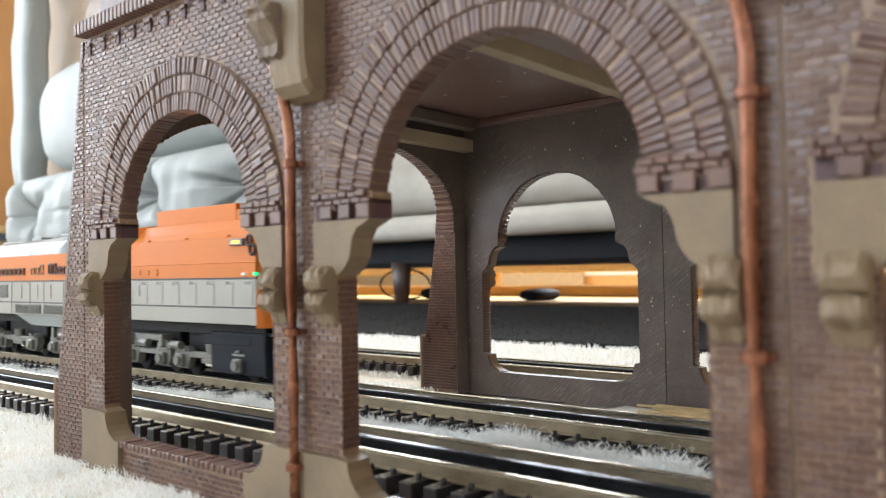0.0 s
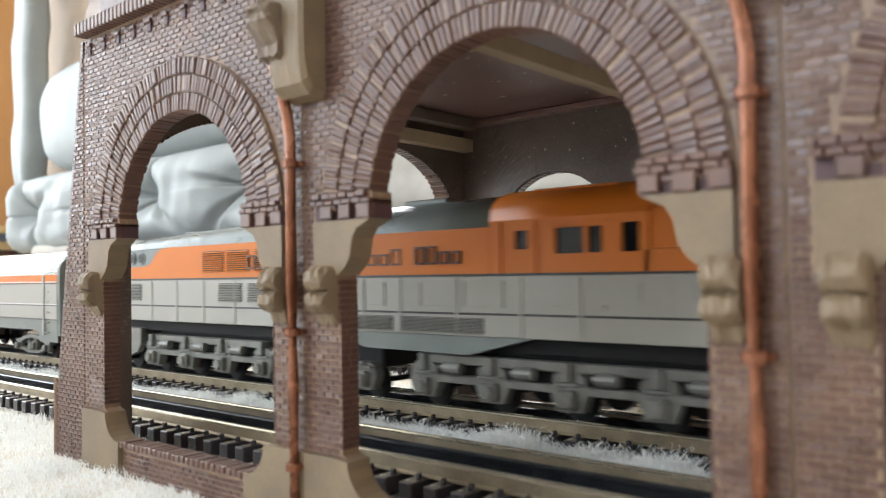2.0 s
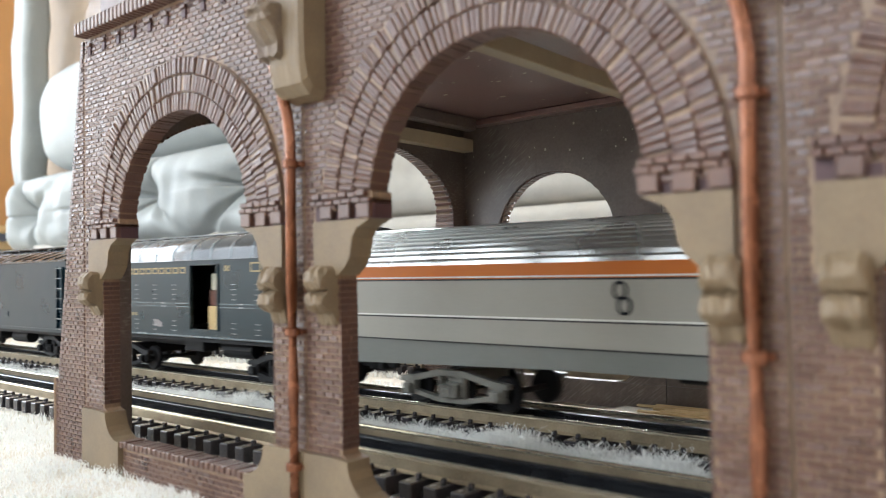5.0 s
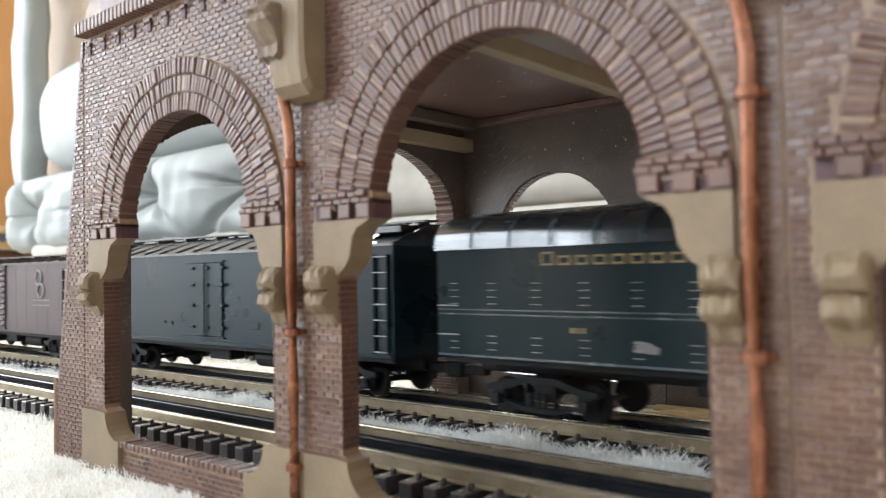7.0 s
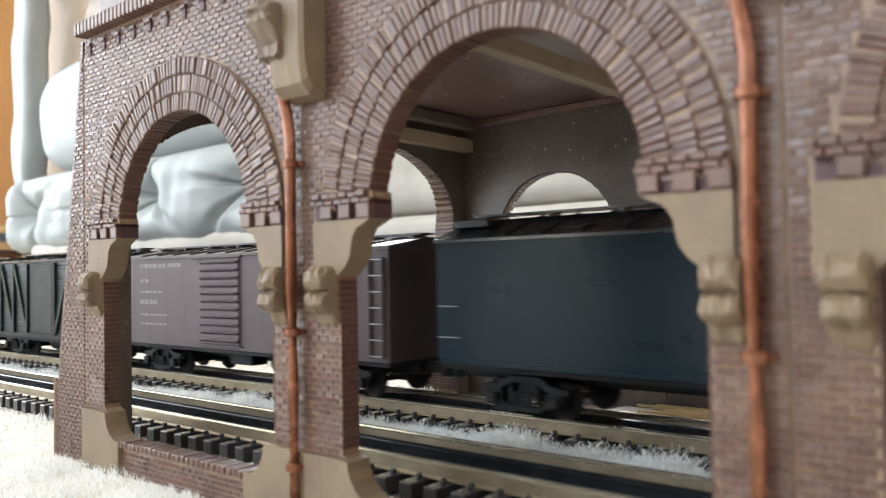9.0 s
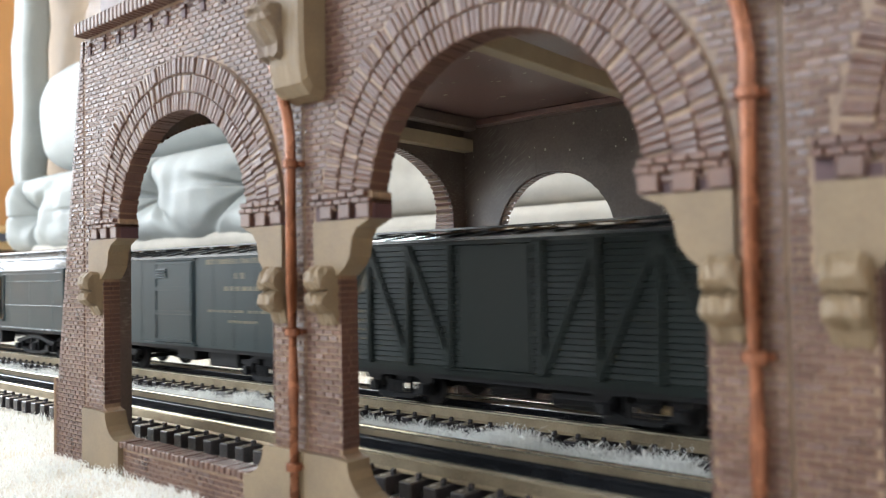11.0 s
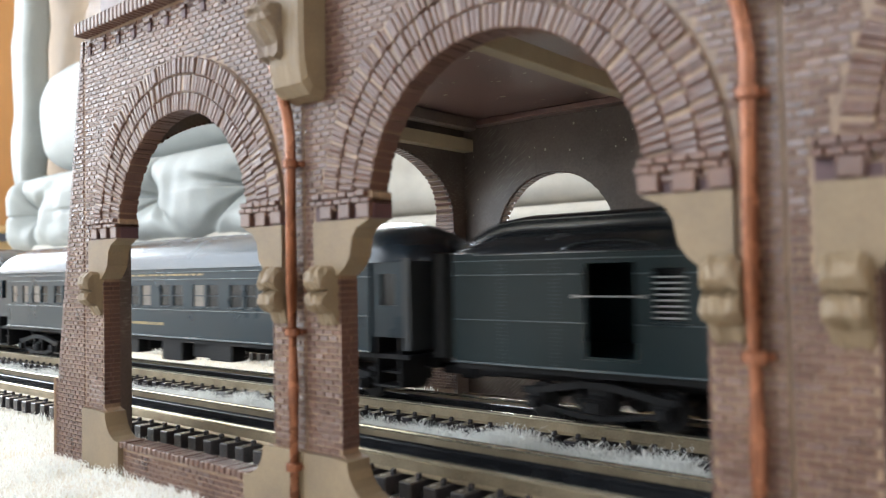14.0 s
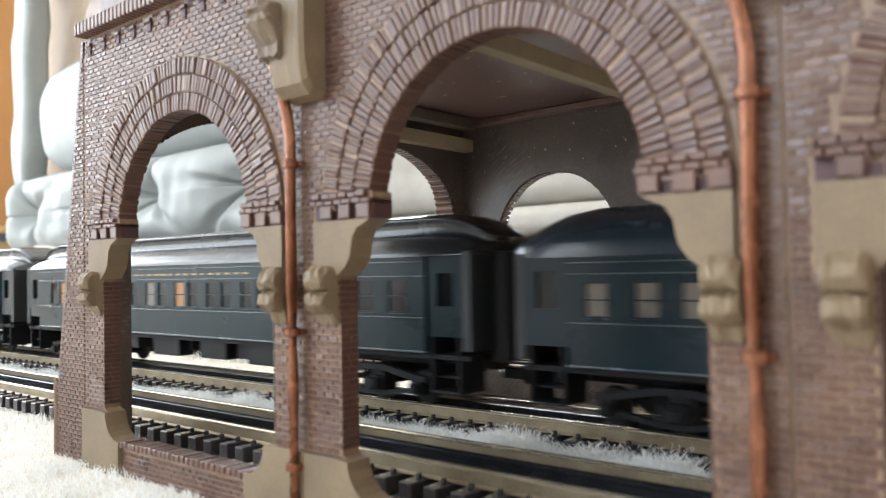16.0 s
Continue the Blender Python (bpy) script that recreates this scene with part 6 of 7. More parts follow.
def express_baggage():
    L, z0, eave, ridge = 0.2677, 0.0262, 0.0749, 0.0905
    c = thing("baggage_car", "black arch-roofed baggage car with an open door and gold lettering", "railway car", "cars of the train")
    d0, d1 = -0.1262, -0.0975
    me = Mesh()
    side_wall(me, 0, -L, -HW, z0, eave, [(d0, d1, 0.0318, 0.0712)])
    body = part("side_wall", me, CARGREEN, c)
    me = Mesh()
    side_wall(me, 0, -L, HW, z0, eave, [])
    part("side_wall", me, CARGREEN, c)
    end_walls(c, 0, -L, z0, eave, 0.0035, CARGREEN)
    me = Mesh()
    for z in (0.0452, 0.0472):
        me.box(-L + 0.0004, d0 - 0.0004, -HW - 0.0005, -HW, z, z + 0.0006)
        me.box(d1 + 0.0004, -0.0004, -HW - 0.0005, -HW, z, z + 0.0006)
    me.box(-L + 0.0004, -0.0004, -HW - 0.0006, -HW, z0 + 0.0004, z0 + 0.0014)
    part("belt_rail", me, EDGE_GLINT, body)
    for x in (-0.012, -0.035, -0.058, -0.081, -0.145, -0.168, -0.191, -0.214, -0.237, -0.258):
        me = Mesh()
        for z in (0.030, 0.033, 0.036, 0.050, 0.053, 0.056, 0.059):
            me.box(x - 0.0022, x + 0.0022, -HW - 0.0005, -HW, z, z + 0.0003)
        part("vent_slots", me, GRAB, body)
    roofp = [(-HW - 0.0012, eave - 0.0006)] + arc_roof(eave, ridge, HW + 0.001, 18, 0.7) + [(HW + 0.0012, eave - 0.0006)]
    skin(lambda x: roofp, [0.0010, -L - 0.0010], ROOFBLACK, "roof", c, "glossy black arched roof")
    for k in range(1, 13):
        x = -k * L / 13
        me = Mesh()
        me.add([(x + dx, y * 1.006, z + 0.0005) for dx in (-0.0008, 0.0008) for y, z in roofp], [(k2, k2 + 1, len(roofp) + k2 + 1, len(roofp) + k2) for k2 in range(len(roofp) - 1)])
        part("roof_strap", me, EDGE_GLINT, c)
    me = Mesh()
    me.box(-L + 0.003, -0.003, -0.0055, 0.0055, ridge + 0.0008, ridge + 0.0016)
    for k in range(10):
        x = -0.01 - k * (L - 0.02) / 9
        me.box(x - 0.001, x + 0.001, -0.005, 0.005, ridge - 0.001, ridge + 0.0008)
    part("running_board", me, ROOFBLACK, c)
    # load inside the open door
    for x0, x1, z0b, z1b, mat, nm in ((-0.1225, -0.1005, 0.0300, 0.0455, PALEWOOD, "crate"), (-0.1205, -0.1020, 0.0456, 0.0555, CRATEBROWN, "crate"), (-0.1185, -0.1045, 0.0556, 0.0660, CREAMCARD, "carton")):
        me = Mesh()
        me.box(x0, x1, -0.022, -0.004, z0b, z1b, 0.0004)
        for k in range(1, 5):
            z = z0b + (z1b - z0b) * k / 5
            me.box(x0 + 0.0003, x1 - 0.0003, -0.0223, -0.0219, z - 0.0006, z + 0.0002)
        part(nm, me, mat, c)
    me = Mesh()
    for x0, x1 in ((d0 - 0.0012, d0), (d1, d1 + 0.0012)):
        me.box(x0, x1, -HW - 0.0008, -HW + 0.0002, 0.0312, 0.0720)
    me.box(d0 - 0.0012, d1 + 0.0012, -HW - 0.0008, -HW + 0.0002, 0.0712, 0.0720)
    part("door_frame", me, CARGREEN, body)
    glyph_rings(c, "lettering", -0.212, -0.131, 0.0664, 0.0040, 10, 0.0009, GOLD, "gold lettering band, blurred", (0,))
    bars(c, "lettering", -0.0905, -0.0845, 0.0672, 0.0034, 3, GOLD, "gold lettering band, blurred")
    glyph_rings(c, "lettering", -0.066, -0.014, 0.0664, 0.0040, 4, 0.0009, GOLD, "gold lettering band, blurred", (0,))
    bars(c, "data_plate", -0.198, -0.190, 0.0388, 0.0022, 3, GOLD, "small gold data lettering")
    me = Mesh()
    me.prism([(-0.1700, 0.0325), (-0.1600, 0.0320), (-0.1595, 0.0345), (-0.1640, 0.0365), (-0.1690, 0.0370)], -HW - 0.0002, -HW)
    part("chipped_patch", me, PALEPAINT, body, "pale scuffed paint patch")
    underframe(c, L, z0, WHEEL, 8)
    for x in (-0.050, -L + 0.050):
        bogie(c, x, 2, WHEEL, 0.056)
    coupler(c, 0, 1), coupler(c, -L, -1)
    ladder(c, -0.006, -HW, z0 + 0.004, eave - 0.006, 8, CARGREEN, 0.006)
    for z in (0.036, 0.049):
        me = Mesh()
        me.box(-L + 0.001, -L + 0.013, -HW - 0.0017, -HW - 0.0011, z, z + 0.0006)
        part("grab_iron", me, GRAB, c)
    return c


def reefer():
    c = freight("refrigerator_car", "dark blue-black wood-sided refrigerator car with hinged doors", 0, 0.3037, 0.0228, 0.0785, 0.0915, CARBLUE, ROOFBLACK)
    door_panel(c, -0.171, -0.140, 0.0280, 0.0725, CARBLUE, 0, True)
    for x0, x1, z0, z1 in ((-0.112, -0.105, 0.0335, 0.0375), (-0.200, -0.195, 0.0335, 0.0365), (-0.206, -0.203, 0.0345, 0.0365)):
        me = Mesh()
        me.box(x0, x1, -HW - 0.0007, -HW, z0, z1, 0.0002)
        part("tack_board", me, CARBLUE, c)
    me = Mesh()
    me.box(-0.3030, -0.0007, -HW - 0.0008, -HW, 0.0228, 0.0252)
    part("side_sill", me, CARBLUE, c)
    for x in (-0.012, -0.290):
        me = Mesh()
        me.box(x - 0.012, x + 0.008, 0.006, 0.022, 0.0845, 0.0885, 0.0005)
        me.box(x - 0.012, x + 0.008, -0.022, -0.006, 0.0845, 0.0885, 0.0005)
        part("ice_hatch", me, ROOFBLACK, c)
    return c


def maroon_boxcar():
    L = 0.2592
    c = freight("boxcar", "faded maroon steel boxcar with a ribbed sliding door", 0, L, 0.0205, 0.0772, 0.0850, MAROON, ROOFMAROON)
    door_panel(c, -0.159, -0.120, 0.0235, 0.0750, MAROON, 11)
    me = Mesh()
    for k in range(1, 13):
        x = -L * k / 13
        if not -0.163 < x < -0.116:
            rivets(me, x, 0.0225, 0.0760, -HW)
    tagged(part("rivets", me, MAROON, c), kind="stuff")
    for x, z in ((-0.0560, 0.0655), (-0.0520, 0.0550)):
        me = Mesh()
        me.tube([(x + 0.0055 * math.cos(a * math.pi / 12), -HW - 0.0001, z + 0.0055 * math.sin(a * math.pi / 12)) for a in range(25)], 0.0012, 6, False)
        part("emblem_ring", me, PALEPAINT, c, "pale ring emblem")
    bars(c, "lettering", -0.066, -0.038, 0.0470, 0.0010, 9, PALEPAINT, "small pale lettering, blurred")
    bars(c, "lettering", -0.066, -0.038, 0.0430, 0.0010, 7, PALEPAINT, "small pale lettering, blurred")
    for z, n, h in ((0.0705, 9, 0.0026), (0.0610, 2, 0.0022), (0.0540, 5, 0.0014), (0.0465, 4, 0.0030), (0.0390, 6, 0.0012), (0.0330, 6, 0.0012)):
        bars(c, "lettering", -0.232, -0.232 + 0.0056 * n, z, h, n, PALEPAINT, "faded pale lettering, blurred")
    return c


def braced_boxcar():
    L, z0, eave = 0.2130, 0.0175, 0.0792
    c = freight("braced_boxcar", "dark green wooden boxcar with diagonal outside braces", 0, L, z0, eave, 0.0862, OLIVE, ROOFBLACK)
    n = 22
    for k in range(n):
        me = Mesh()
        z = z0 + 0.004 + (eave - z0 - 0.006) * k / n
        me.prism([(-HW, z), (-HW - 0.0005, z + 0.0003), (-HW - 0.0002, z + 0.0022), (-HW, z + 0.0023)], -L + 0.001, -0.001, "x")
        part("siding_board", me, OLIVE, c)
    zt, zb = eave - 0.002, z0 + 0.003
    posts = [-0.001, -0.030, -0.056, -0.082, -0.131, -0.157, -0.183, -L + 0.001]
    for x in posts:
        me = Mesh()
        me.box(x - 0.0016, x + 0.0016, -HW - 0.0024, -HW, zb, zt, 0.0003)
        part("side_post", me, OLIVE, c)
    for a, b in ((-0.030, -0.001), (-0.030, -0.056), (-0.056, -0.082), (-0.157, -0.131), (-0.183, -0.157), (-0.183, -L + 0.001)):
        me = Mesh()
        d = 0.0018
        me.prism([(a - d, zt), (a + d, zt), (b + d, zb), (b - d, zb)], -HW - 0.0021, -HW - 0.0002)
        part("diagonal_brace", me, OLIVE, c)
    door_panel(c, -0.126, -0.087, z0 + 0.004, eave - 0.003, OLIVE, 0)
    me = Mesh()
    me.tube([(-L + 0.018, -HW - 0.0001, 0.0640), (-L + 0.018, -HW - 0.0007, 0.0640)], 0.0112, 28)
    part("emblem_disc", me, FADEDGOLD, c, "faded yellow disc emblem")
    for z in (0.0625, 0.0655, 0.0685, 0.0595):
        bars(c, "emblem_bar", -L + 0.010, -L + 0.026, z - 0.0006, 0.0012, 1, OLIVE, y=-HW - 0.0008, label="dark bar on the emblem")
    for k in range(4):
        bars(c, "lettering", -L + 0.010, -L + 0.028, 0.0450 - 0.0045 * k, 0.0012, 6, FADEDGOLD, "faded yellow lettering, blurred", y=-HW - 0.0006)
    for x in (-0.004, -L + 0.004):
        ladder(c, x, -HW - 0.002, z0 + 0.006, eave - 0.006, 7, OLIVE, 0.006)
    return c


def black_boxcar():
    L = 0.2488
    c = freight("boxcar", "black-green steel boxcar with a panelled sliding door", 0, L, 0.0205, 0.0768, 0.0848, CARGREY, ROOFBLACK)
    d = door_panel(c, -0.1473, -0.1023, 0.0225, 0.0745, CARGREY, 0)
    for z0, z1 in ((0.0240, 0.0405), (0.0420, 0.0560), (0.0575, 0.0730)):
        me = Mesh()
        lo, hi, y = -0.1455, -0.1040, -HW - 0.0012
        for a0, a1, b0, b1 in ((lo, hi, z0, z0 + 0.0007), (lo, hi, z1 - 0.0007, z1), (lo, lo + 0.0007, z0, z1), (hi - 0.0007, hi, z0, z1)):
            me.box(a0, a1, y - 0.0006, y + 0.0001, b0, b1)
        part("door_panel", me, CARGREY, d)
    louvre(d, -0.1445, -0.1320, 0.0635, 0.0705, 4, CARGREY, -HW - 0.0014, "placard")
    me = Mesh()
    for k in range(1, 12):
        x = -L * k / 12
        if not -0.150 < x < -0.100:
            rivets(me, x, 0.0225, 0.0755, -HW)
            rivets(me, x + 0.0016, 0.0225, 0.0755, -HW)
    tagged(part("rivets", me, CARGREY, c), kind="stuff")
    bars(c, "lettering", -0.090, -0.030, 0.0715, 0.0034, 17, FADEDGOLD, "faded gold lettering, blurred", stagger=0.2)
    bars(c, "lettering", -0.062, -0.050, 0.0625, 0.0036, 2, FADEDGOLD, "faded gold lettering, blurred")
    bars(c, "lettering", -0.072, -0.036, 0.0555, 0.0026, 6, FADEDGOLD, "faded gold lettering, blurred")
    bars(c, "lettering", -0.088, -0.052, 0.0425, 0.0016, 7, FADEDGOLD, "faded gold lettering, blurred")
    bars(c, "lettering", -0.048, -0.026, 0.0425, 0.0016, 4, FADEDGOLD, "faded gold lettering, blurred")
    bars(c, "lettering", -0.068, -0.038, 0.0365, 0.0016, 6, FADEDGOLD, "faded gold lettering, blurred")
    return c


def clerestory(eave, deck, top, hw=HW):
    """Outline of a monitor roof with a raised centre."""
    return [(-hw - 0.001, eave - 0.001), (-hw - 0.001, eave), (-hw + 0.003, eave + (deck - eave) * 0.55), (-0.0185, deck), (-0.0178, deck + 0.0006), (-0.0178, top - 0.0032), (-0.0190, top - 0.0028), (-0.0150, top - 0.0010), (-0.008, top), (0.008, top), (0.0150, top - 0.0010), (0.0190, top - 0.0028), (0.0178, top - 0.0032), (0.0178, deck + 0.0006), (0.0185, deck), (hw - 0.003, eave + (deck - eave) * 0.55), (hw + 0.001, eave), (hw + 0.001, eave - 0.001)]


def end_dome(profile, base, depth):
    """Scale of a roof outline where it droops towards an end."""
    return [(y * (1 - 0.10 * depth), base + (z - base) * (1 - 0.55 * depth)) for y, z in profile]


def long_car(name, label, L, z0, eave, holes, mat, roof, roof_mat, roof_label, panes, vestibules=True):
    """A heavyweight passenger or mail car with real openings in its side."""
    c = thing(name, label, "railway car", "cars of the train")
    x0, x1 = (-0.026, -L + 0.026) if vestibules else (-0.001, -L + 0.001)
    me = Mesh()
    side_wall(me, x0, x1, -HW, z0, eave, holes)
    body = part("side_wall", me, mat, c)
    me = Mesh()
    side_wall(me, x0, x1, HW, z0, eave, [(a, b, p, q) for a, b, p, q in holes if q - p < 0.03])
    part("side_wall", me, mat, c)
    end_walls(c, x0, x1, z0, eave, 0.006, mat)
    me = Mesh()
    for z, h in ((0.0428, 0.0006), (0.0624, 0.0006), (eave - 0.0036, 0.0006), (z0 + 0.0002, 0.0010)):
        a = x1
        for h0, h1, w0, w1 in sorted(holes):
            if w0 < z < w1:
                me.box(a, h0, -HW - 0.0009, -HW, z, z + h, 0.00015)
                a = h1
        me.box(a, x0, -HW - 0.0009, -HW, z, z + h, 0.00015)
    part("belt_rail", me, EDGE_GLINT, body)
    base = eave
    xs = [0.0, -0.004, -0.010, -0.018, -0.030, -L + 0.030, -L + 0.018, -L + 0.010, -L + 0.004, -L]
    depth = [1.0, 0.75, 0.42, 0.15, 0.0, 0.0, 0.15, 0.42, 0.75, 1.0]
    table = dict(zip(xs, depth))
    skin(lambda x: end_dome(roof, base, table[x]), xs, roof_mat, "roof", c, roof_label)
    for h0, h1, w0, w1 in holes:
        kind = panes.get((h0, h1), "window")
        if kind == "open":
            continue
        me = Mesh()
        me.box(h0 - 0.0002, h1 + 0.0002, -HW + 0.0009, -HW + 0.0013, w0 - 0.0002, w1 + 0.0002)
        w = part("window_pane", me, kind if not isinstance(kind, str) else GLASS, body)
        me = Mesh()
        for a0, a1, b0, b1 in ((h0, h1, w0, w0 + 0.0007), (h0, h1, w1 - 0.0006, w1), (h0, h0 + 0.0005, w0, w1), (h1 - 0.0005, h1, w0, w1), (h0, h1, (w0 + w1) / 2 - 0.0003, (w0 + w1) / 2 + 0.0003)):
            me.box(a0, a1, -HW + 0.0003, -HW + 0.0009, b0, b1)
        part("window_sash", me, mat, w)
        me = Mesh()
        me.box(h0 - 0.0006, h1 + 0.0006, -HW - 0.0009, -HW, w0 - 0.0010, w0 - 0.0002)
        part("window_sill", me, mat, w)
    if vestibules:
        for xa, xb, s in ((-0.0255, -0.0045, 1), (-L + 0.0255, -L + 0.0045, -1)):
            lo, hi = sorted((xa, xb))
            me = Mesh()
            side_wall(me, lo, hi, -HW + 0.0014, z0 + 0.008, eave, [(lo + 0.0055, hi - 0.0055, 0.0485, 0.0640)])
            d = part("vestibule_door", me, mat, c)
            me = Mesh()
            side_wall(me, lo, hi, HW - 0.0014, z0 + 0.008, eave, [])
            part("vestibule_door", me, mat, c)
            me = Mesh()
            me.box(lo + 0.005, hi - 0.005, -HW + 0.0030, -HW + 0.0034, 0.0480, 0.0645)
            part("door_pane", me, GLASS, d)
            me = Mesh()
            for k in range(3):
                z = 0.0085 + 0.0065 * k
                me.box(lo + 0.003, hi - 0.003, -HW + 0.001 + 0.004 * k, -HW + 0.013 + 0.002 * k, z, z + 0.0012, 0.0002)
            me.box(lo + 0.002, lo + 0.003, -HW + 0.0012, -0.012, 0.0085, z0 + 0.008)
            me.box(hi - 0.003, hi - 0.002, -HW + 0.0012, -0.012, 0.0085, z0 + 0.008)
            part("steps", me, WHEEL, c)
            me = Mesh()
            a, b = sorted((xb, xb + s * 0.0044))
            me.box(a, b, -HW + 0.0012, HW - 0.0012, z0 + 0.002, eave + 0.001)
            a, b = sorted((xb + s * 0.003, xb + s * 0.011))
            me.box(a, b, -0.013, 0.013, 0.022, 0.074, 0.0008)
            part("diaphragm", me, LOUVRE_DARK, c, "black folded diaphragm")
    underframe(c, L, z0, WHEEL, int(L * 500))
    rnd = random.Random(int(L * 999))
    for k in range(4):
        x = -L * (0.32 + 0.11 * k)
        me = Mesh()
        me.box(x - rnd.uniform(0.012, 0.022), x + 0.010, -0.029, -0.018, z0 - rnd.uniform(0.010, 0.015), z0, 0.0006)
        part("equipment_box", me, WHEEL, c)
    for x in (-0.068, -L + 0.068):
        bogie(c, x, 3, WHEEL, 0.070)
    coupler(c, 0, 1), coupler(c, -L, -1)
    return c


def mail_car():
    L, z0, eave = 0.4198, 0.0235, 0.0722
    big, small = (-0.1485, -0.1130, 0.0310, 0.0675), (-0.351, -0.329, 0.0285, 0.0670)
    holes = [big, small, (-0.297, -0.2855, 0.0440, 0.0648), (-0.272, -0.2595, 0.0440, 0.0648), (-0.322, -0.3085, 0.0440, 0.0652)]
    c = long_car("mail_car", "black-green heavyweight baggage and mail car with open side doors", L, z0, eave, holes, CARGREY, clerestory(eave, 0.0808, 0.0895), ROOFBLACK, "glossy black monitor roof",
                 {big[:2]: "open", small[:2]: "open"}, False)
    for x0, x1 in ((-0.297, -0.2855), (-0.272, -0.2595), (-0.322, -0.3085)):
        me = Mesh()
        for k in range(8):
            z = 0.0455 + 0.0022 * k
            me.box(x0 + 0.0006, x1 - 0.0006, -HW - 0.0003, -HW + 0.0004, z, z + 0.0006)
        part("window_bars", me, GRAB, c)
    for x, z, w, h, mat in ((-0.1400, 0.0296, 0.021, 0.0130, CRATEGREEN), (-0.1325, 0.0428, 0.0125, 0.0105, CRATERED), (-0.128, 0.0296, 0.012, 0.0105, CRATEBROWN)):
        me = Mesh()
        me.box(x, x + w, -0.022, -0.006, z, z + h, 0.0004)
        part("parcel", me, mat, c)
    me = Mesh()
    for x in (-0.1500, -0.1118):
        me.box(x - 0.001, x + 0.001, -HW - 0.0009, -HW + 0.0002, 0.0300, 0.0690)
    me.box(-0.151, -0.111, -HW - 0.0016, -HW + 0.0002, 0.0292, 0.0308)
    part("door_frame", me, CARGREY, c)
    me = Mesh()
    me.box(-0.3555, -0.3255, -HW - 0.0016, -HW - 0.0010, 0.0535, 0.0541)
    for x in (-0.3555, -0.3255):
        me.box(x - 0.0006, x + 0.0006, -HW - 0.0016, -HW, 0.0530, 0.0546)
    part("safety_bar", me, GRAB, c)
    for xc in (-0.131, -0.340):
        me = Mesh()
        me.tube([(xc + 0.020 * math.cos(math.pi * k / 10), -HW - 0.0005, 0.0722 + 0.0040 * math.sin(math.pi * k / 10)) for k in range(11)], 0.0007, 6)
        part("drip_rail", me, ROOFBLACK, c)
    me = Mesh()
    for x in (-0.020, -0.062, -0.100, -0.165, -0.195, -0.225, -0.245, -0.365, -0.392):
        for dx in (-0.0012, 0.0012):
            rivets(me, x + dx, z0 + 0.002, 0.0680, -HW)
    tagged(part("rivets", me, EDGE_GLINT, c), kind="stuff")
    bars(c, "lettering", -0.225, -0.165, 0.0692, 0.0016, 12, GOLD, "thin faded gold lettering band")
    return c


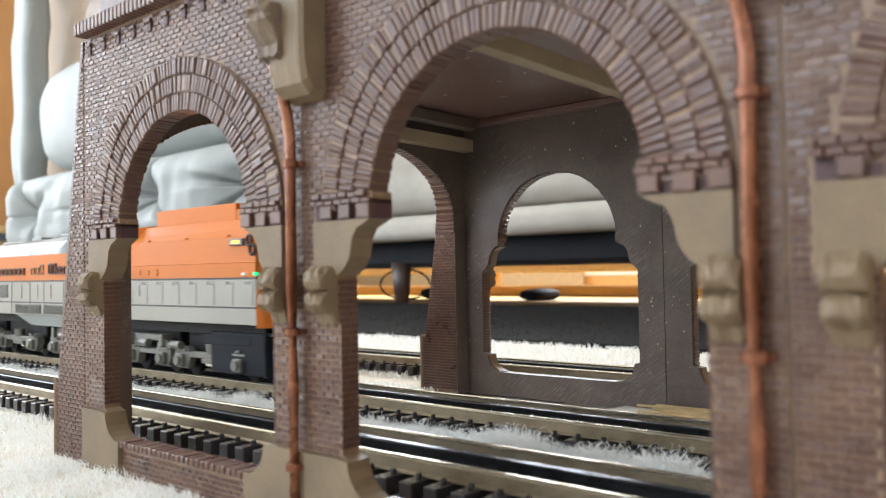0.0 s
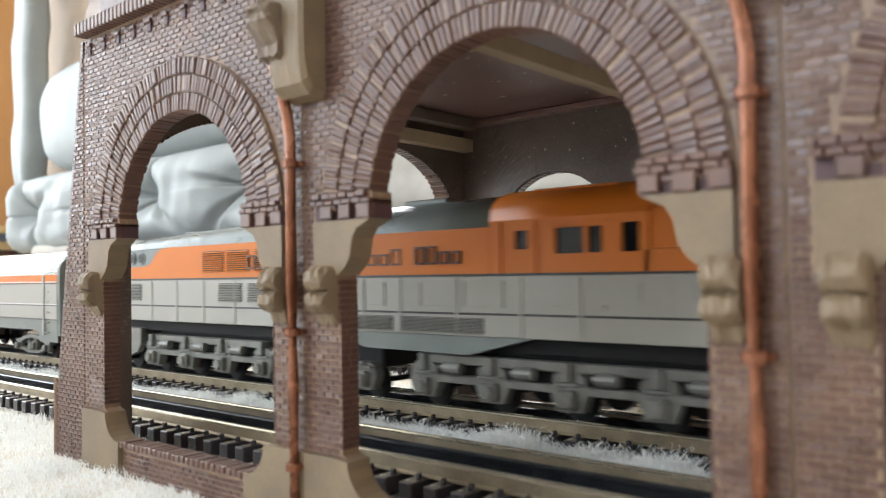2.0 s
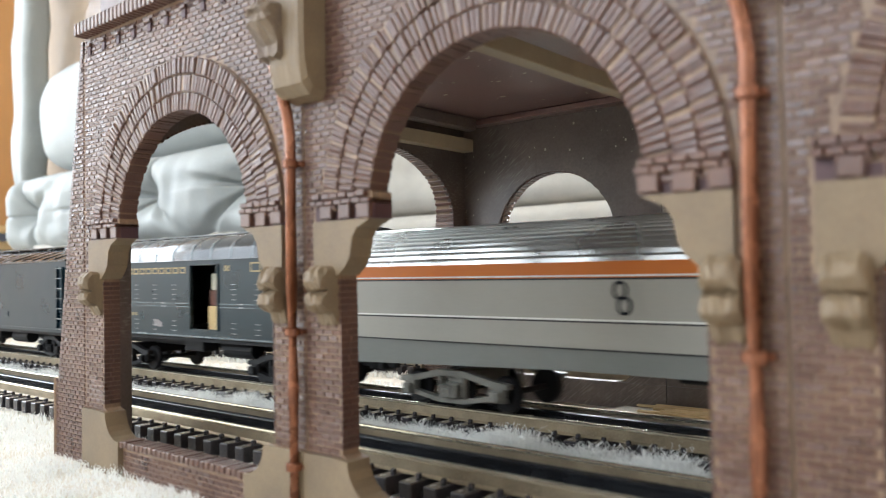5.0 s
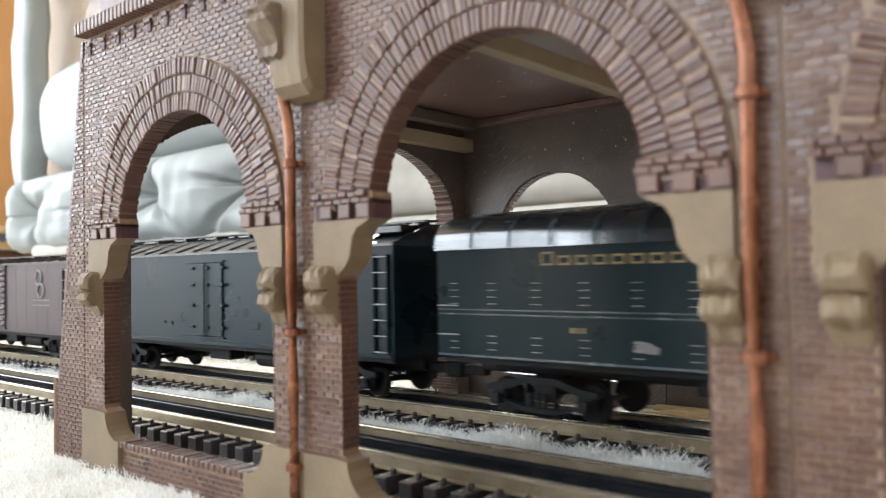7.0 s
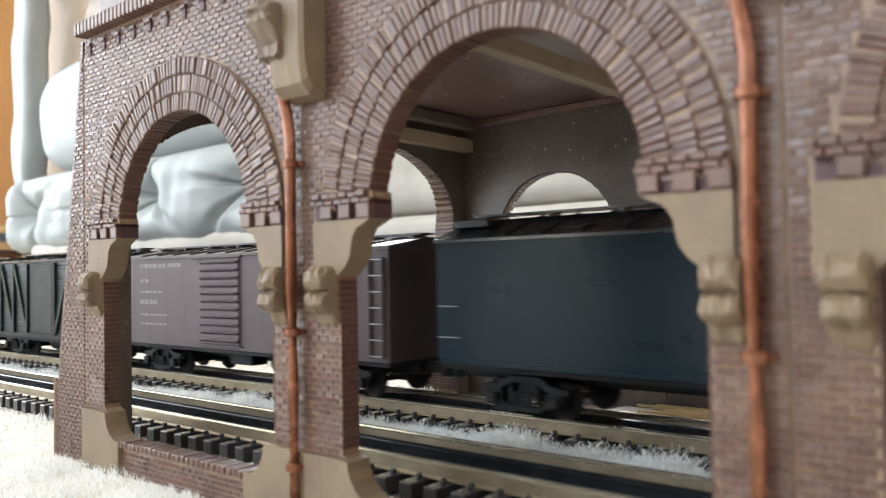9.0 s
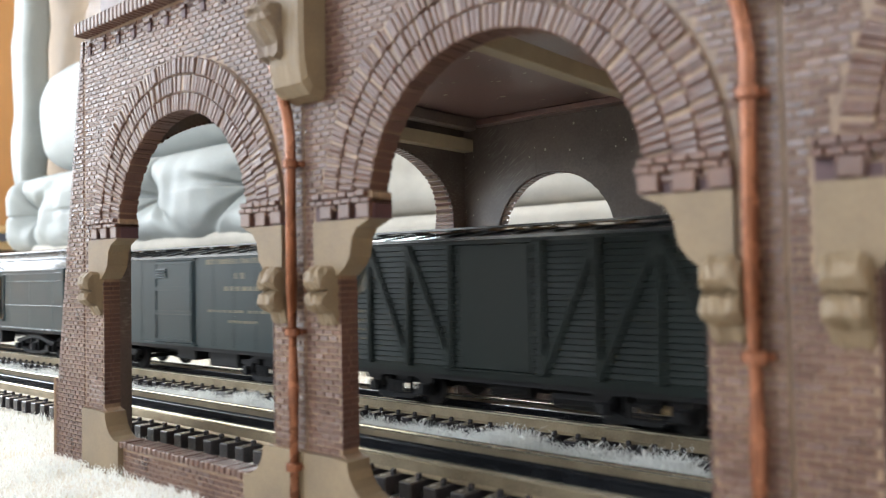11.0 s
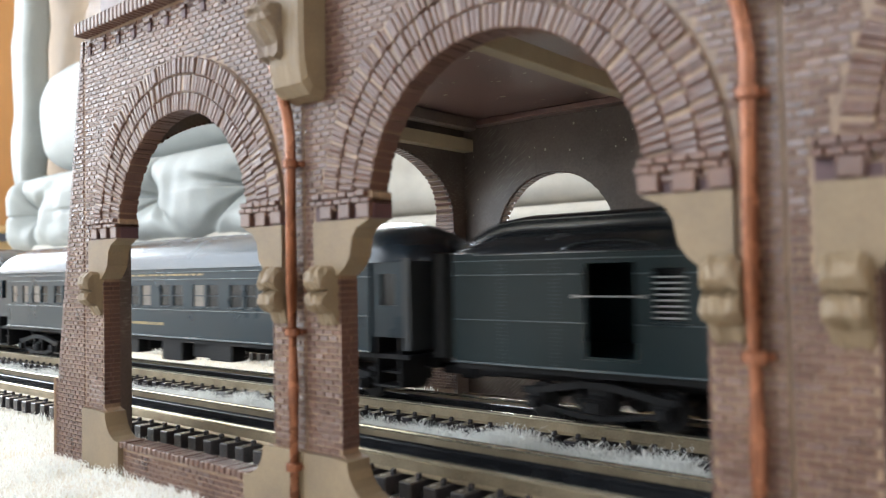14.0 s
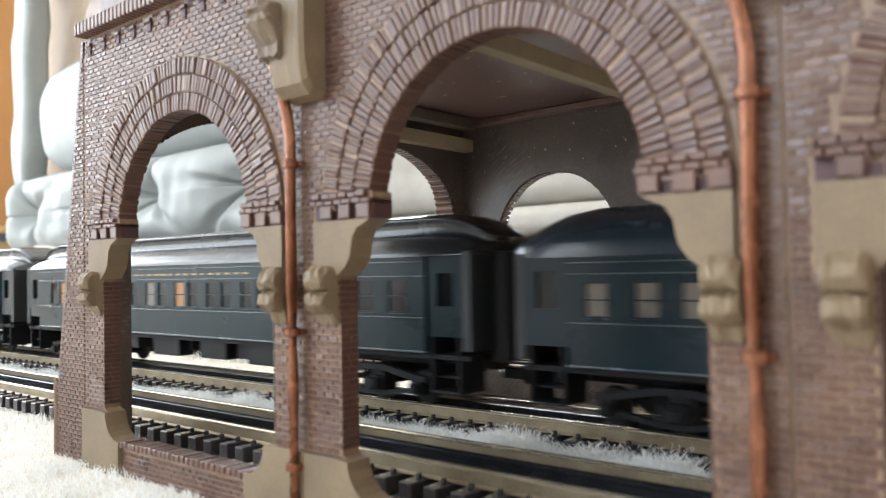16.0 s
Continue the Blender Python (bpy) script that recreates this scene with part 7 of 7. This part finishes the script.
def sleeper_car():
    L, z0, eave = 0.4872, 0.0250, 0.0705
    holes = []
    x = -0.2589 + 0.0384 * 3
    panes = {}
    rnd = random.Random(6)
    while x > -0.43:
        for a in (x, x + 0.0152):
            h = (a, a + 0.0120, 0.0452, 0.0595)
            holes.append(h)
            panes[h[:2]] = CURTAIN if rnd.random() < 0.45 else (LITGLASS if rnd.random() < 0.1 else GLASS)
        x -= 0.0384
    for a in (-0.050, -0.0970):
        holes.append((a, a + 0.009, 0.0452, 0.0595))
    for a in (-L + 0.0345, -L + 0.0560):
        holes.append((a, a + 0.0100, 0.0452, 0.0595))
        panes[holes[-1][:2]] = CURTAIN
    rf = [(-HW - 0.001, eave - 0.001)] + [(-(HW + 0.001) * math.cos(math.pi * k / 22), eave + 0.0205 * math.sin(math.pi * k / 22) ** 0.75) for k in range(1, 22)] + [(HW + 0.001, eave - 0.001)]
    c = long_car("sleeping_car", "dark blue-black round-roofed sleeping car with paired windows", L, z0, eave, holes, CARBLUE, rf, ROOFBLUE, "smooth glossy rounded roof", panes)
    bars(c, "lettering", -0.300, -0.170, 0.0650, 0.0012, 18, GOLD, "widely spaced gold lettering, faint")
    bars(c, "name_plate", -0.260, -0.215, 0.0330, 0.0018, 10, GOLD, "small gold car name, blurred")
    me = Mesh()
    for x in (-0.062, -0.094, -0.300, -0.420):
        for dx in (-0.0012, 0.0012):
            rivets(me, x + dx, z0 + 0.002, 0.0400, -HW)
    tagged(part("rivets", me, CARBLUE, c), kind="stuff")
    return c


def coach(seed):
    L, z0, eave = 0.4620, 0.0265, 0.0728
    holes, panes = [], {}
    rnd = random.Random(seed)
    xs = [-0.0500, -0.0729]
    while xs[-1] > -L + 0.070:
        a = -0.0838 - 0.0352 * ((len(xs) - 2) // 2)
        xs += [a, a - 0.0152]
    for x in xs:
        h = (x, x + (0.0125 if x > -0.08 else 0.0108), 0.0450, 0.0612)
        holes.append(h)
        panes[h[:2]] = LITGLASS if rnd.random() < 0.14 else (CURTAIN if rnd.random() < 0.06 else GLASS)
    c = long_car("passenger_coach", "dark green-black heavyweight passenger coach with a monitor roof", L, z0, eave, holes, CARGREEN, clerestory(eave, 0.0825, 0.0930), ROOFBLACK, "glossy black monitor roof", panes)
    bars(c, "lettering", -0.300, -0.160, 0.0652, 0.0012, 16, GOLD, "thin gold lettering, faint")
    me = Mesh()
    for k in range(int((L - 0.06) / 0.0456)):
        x = -0.055 - k * 0.0456
        for dx in (-0.0012, 0.0012):
            rivets(me, x + dx, z0 + 0.002, 0.0400, -HW)
            rivets(me, x + dx, 0.0450, 0.0610, -HW)
    tagged(part("rivets", me, CARGREEN, c), kind="stuff")
    return c


TRAIN += [(turbine_locomotive(), -0.3777), (tender(), -1.0168), (express_baggage(), -1.3180), (reefer(), -1.6142), (maroon_boxcar(), -1.9493),
          (braced_boxcar(), -2.2250), (black_boxcar(), -2.4603), (mail_car(), -2.7401), (sleeper_car(), -3.1869), (coach(3), -3.6987), (coach(4), -4.1880)]


def motions():
    """Every vehicle runs along its track by the same distance."""
    for ob, offset in TRAIN:
        walk(ob, [(k * 0.5, pose(offset + s, TRACK_B, 0)) for k, s in enumerate(S)])


motions()
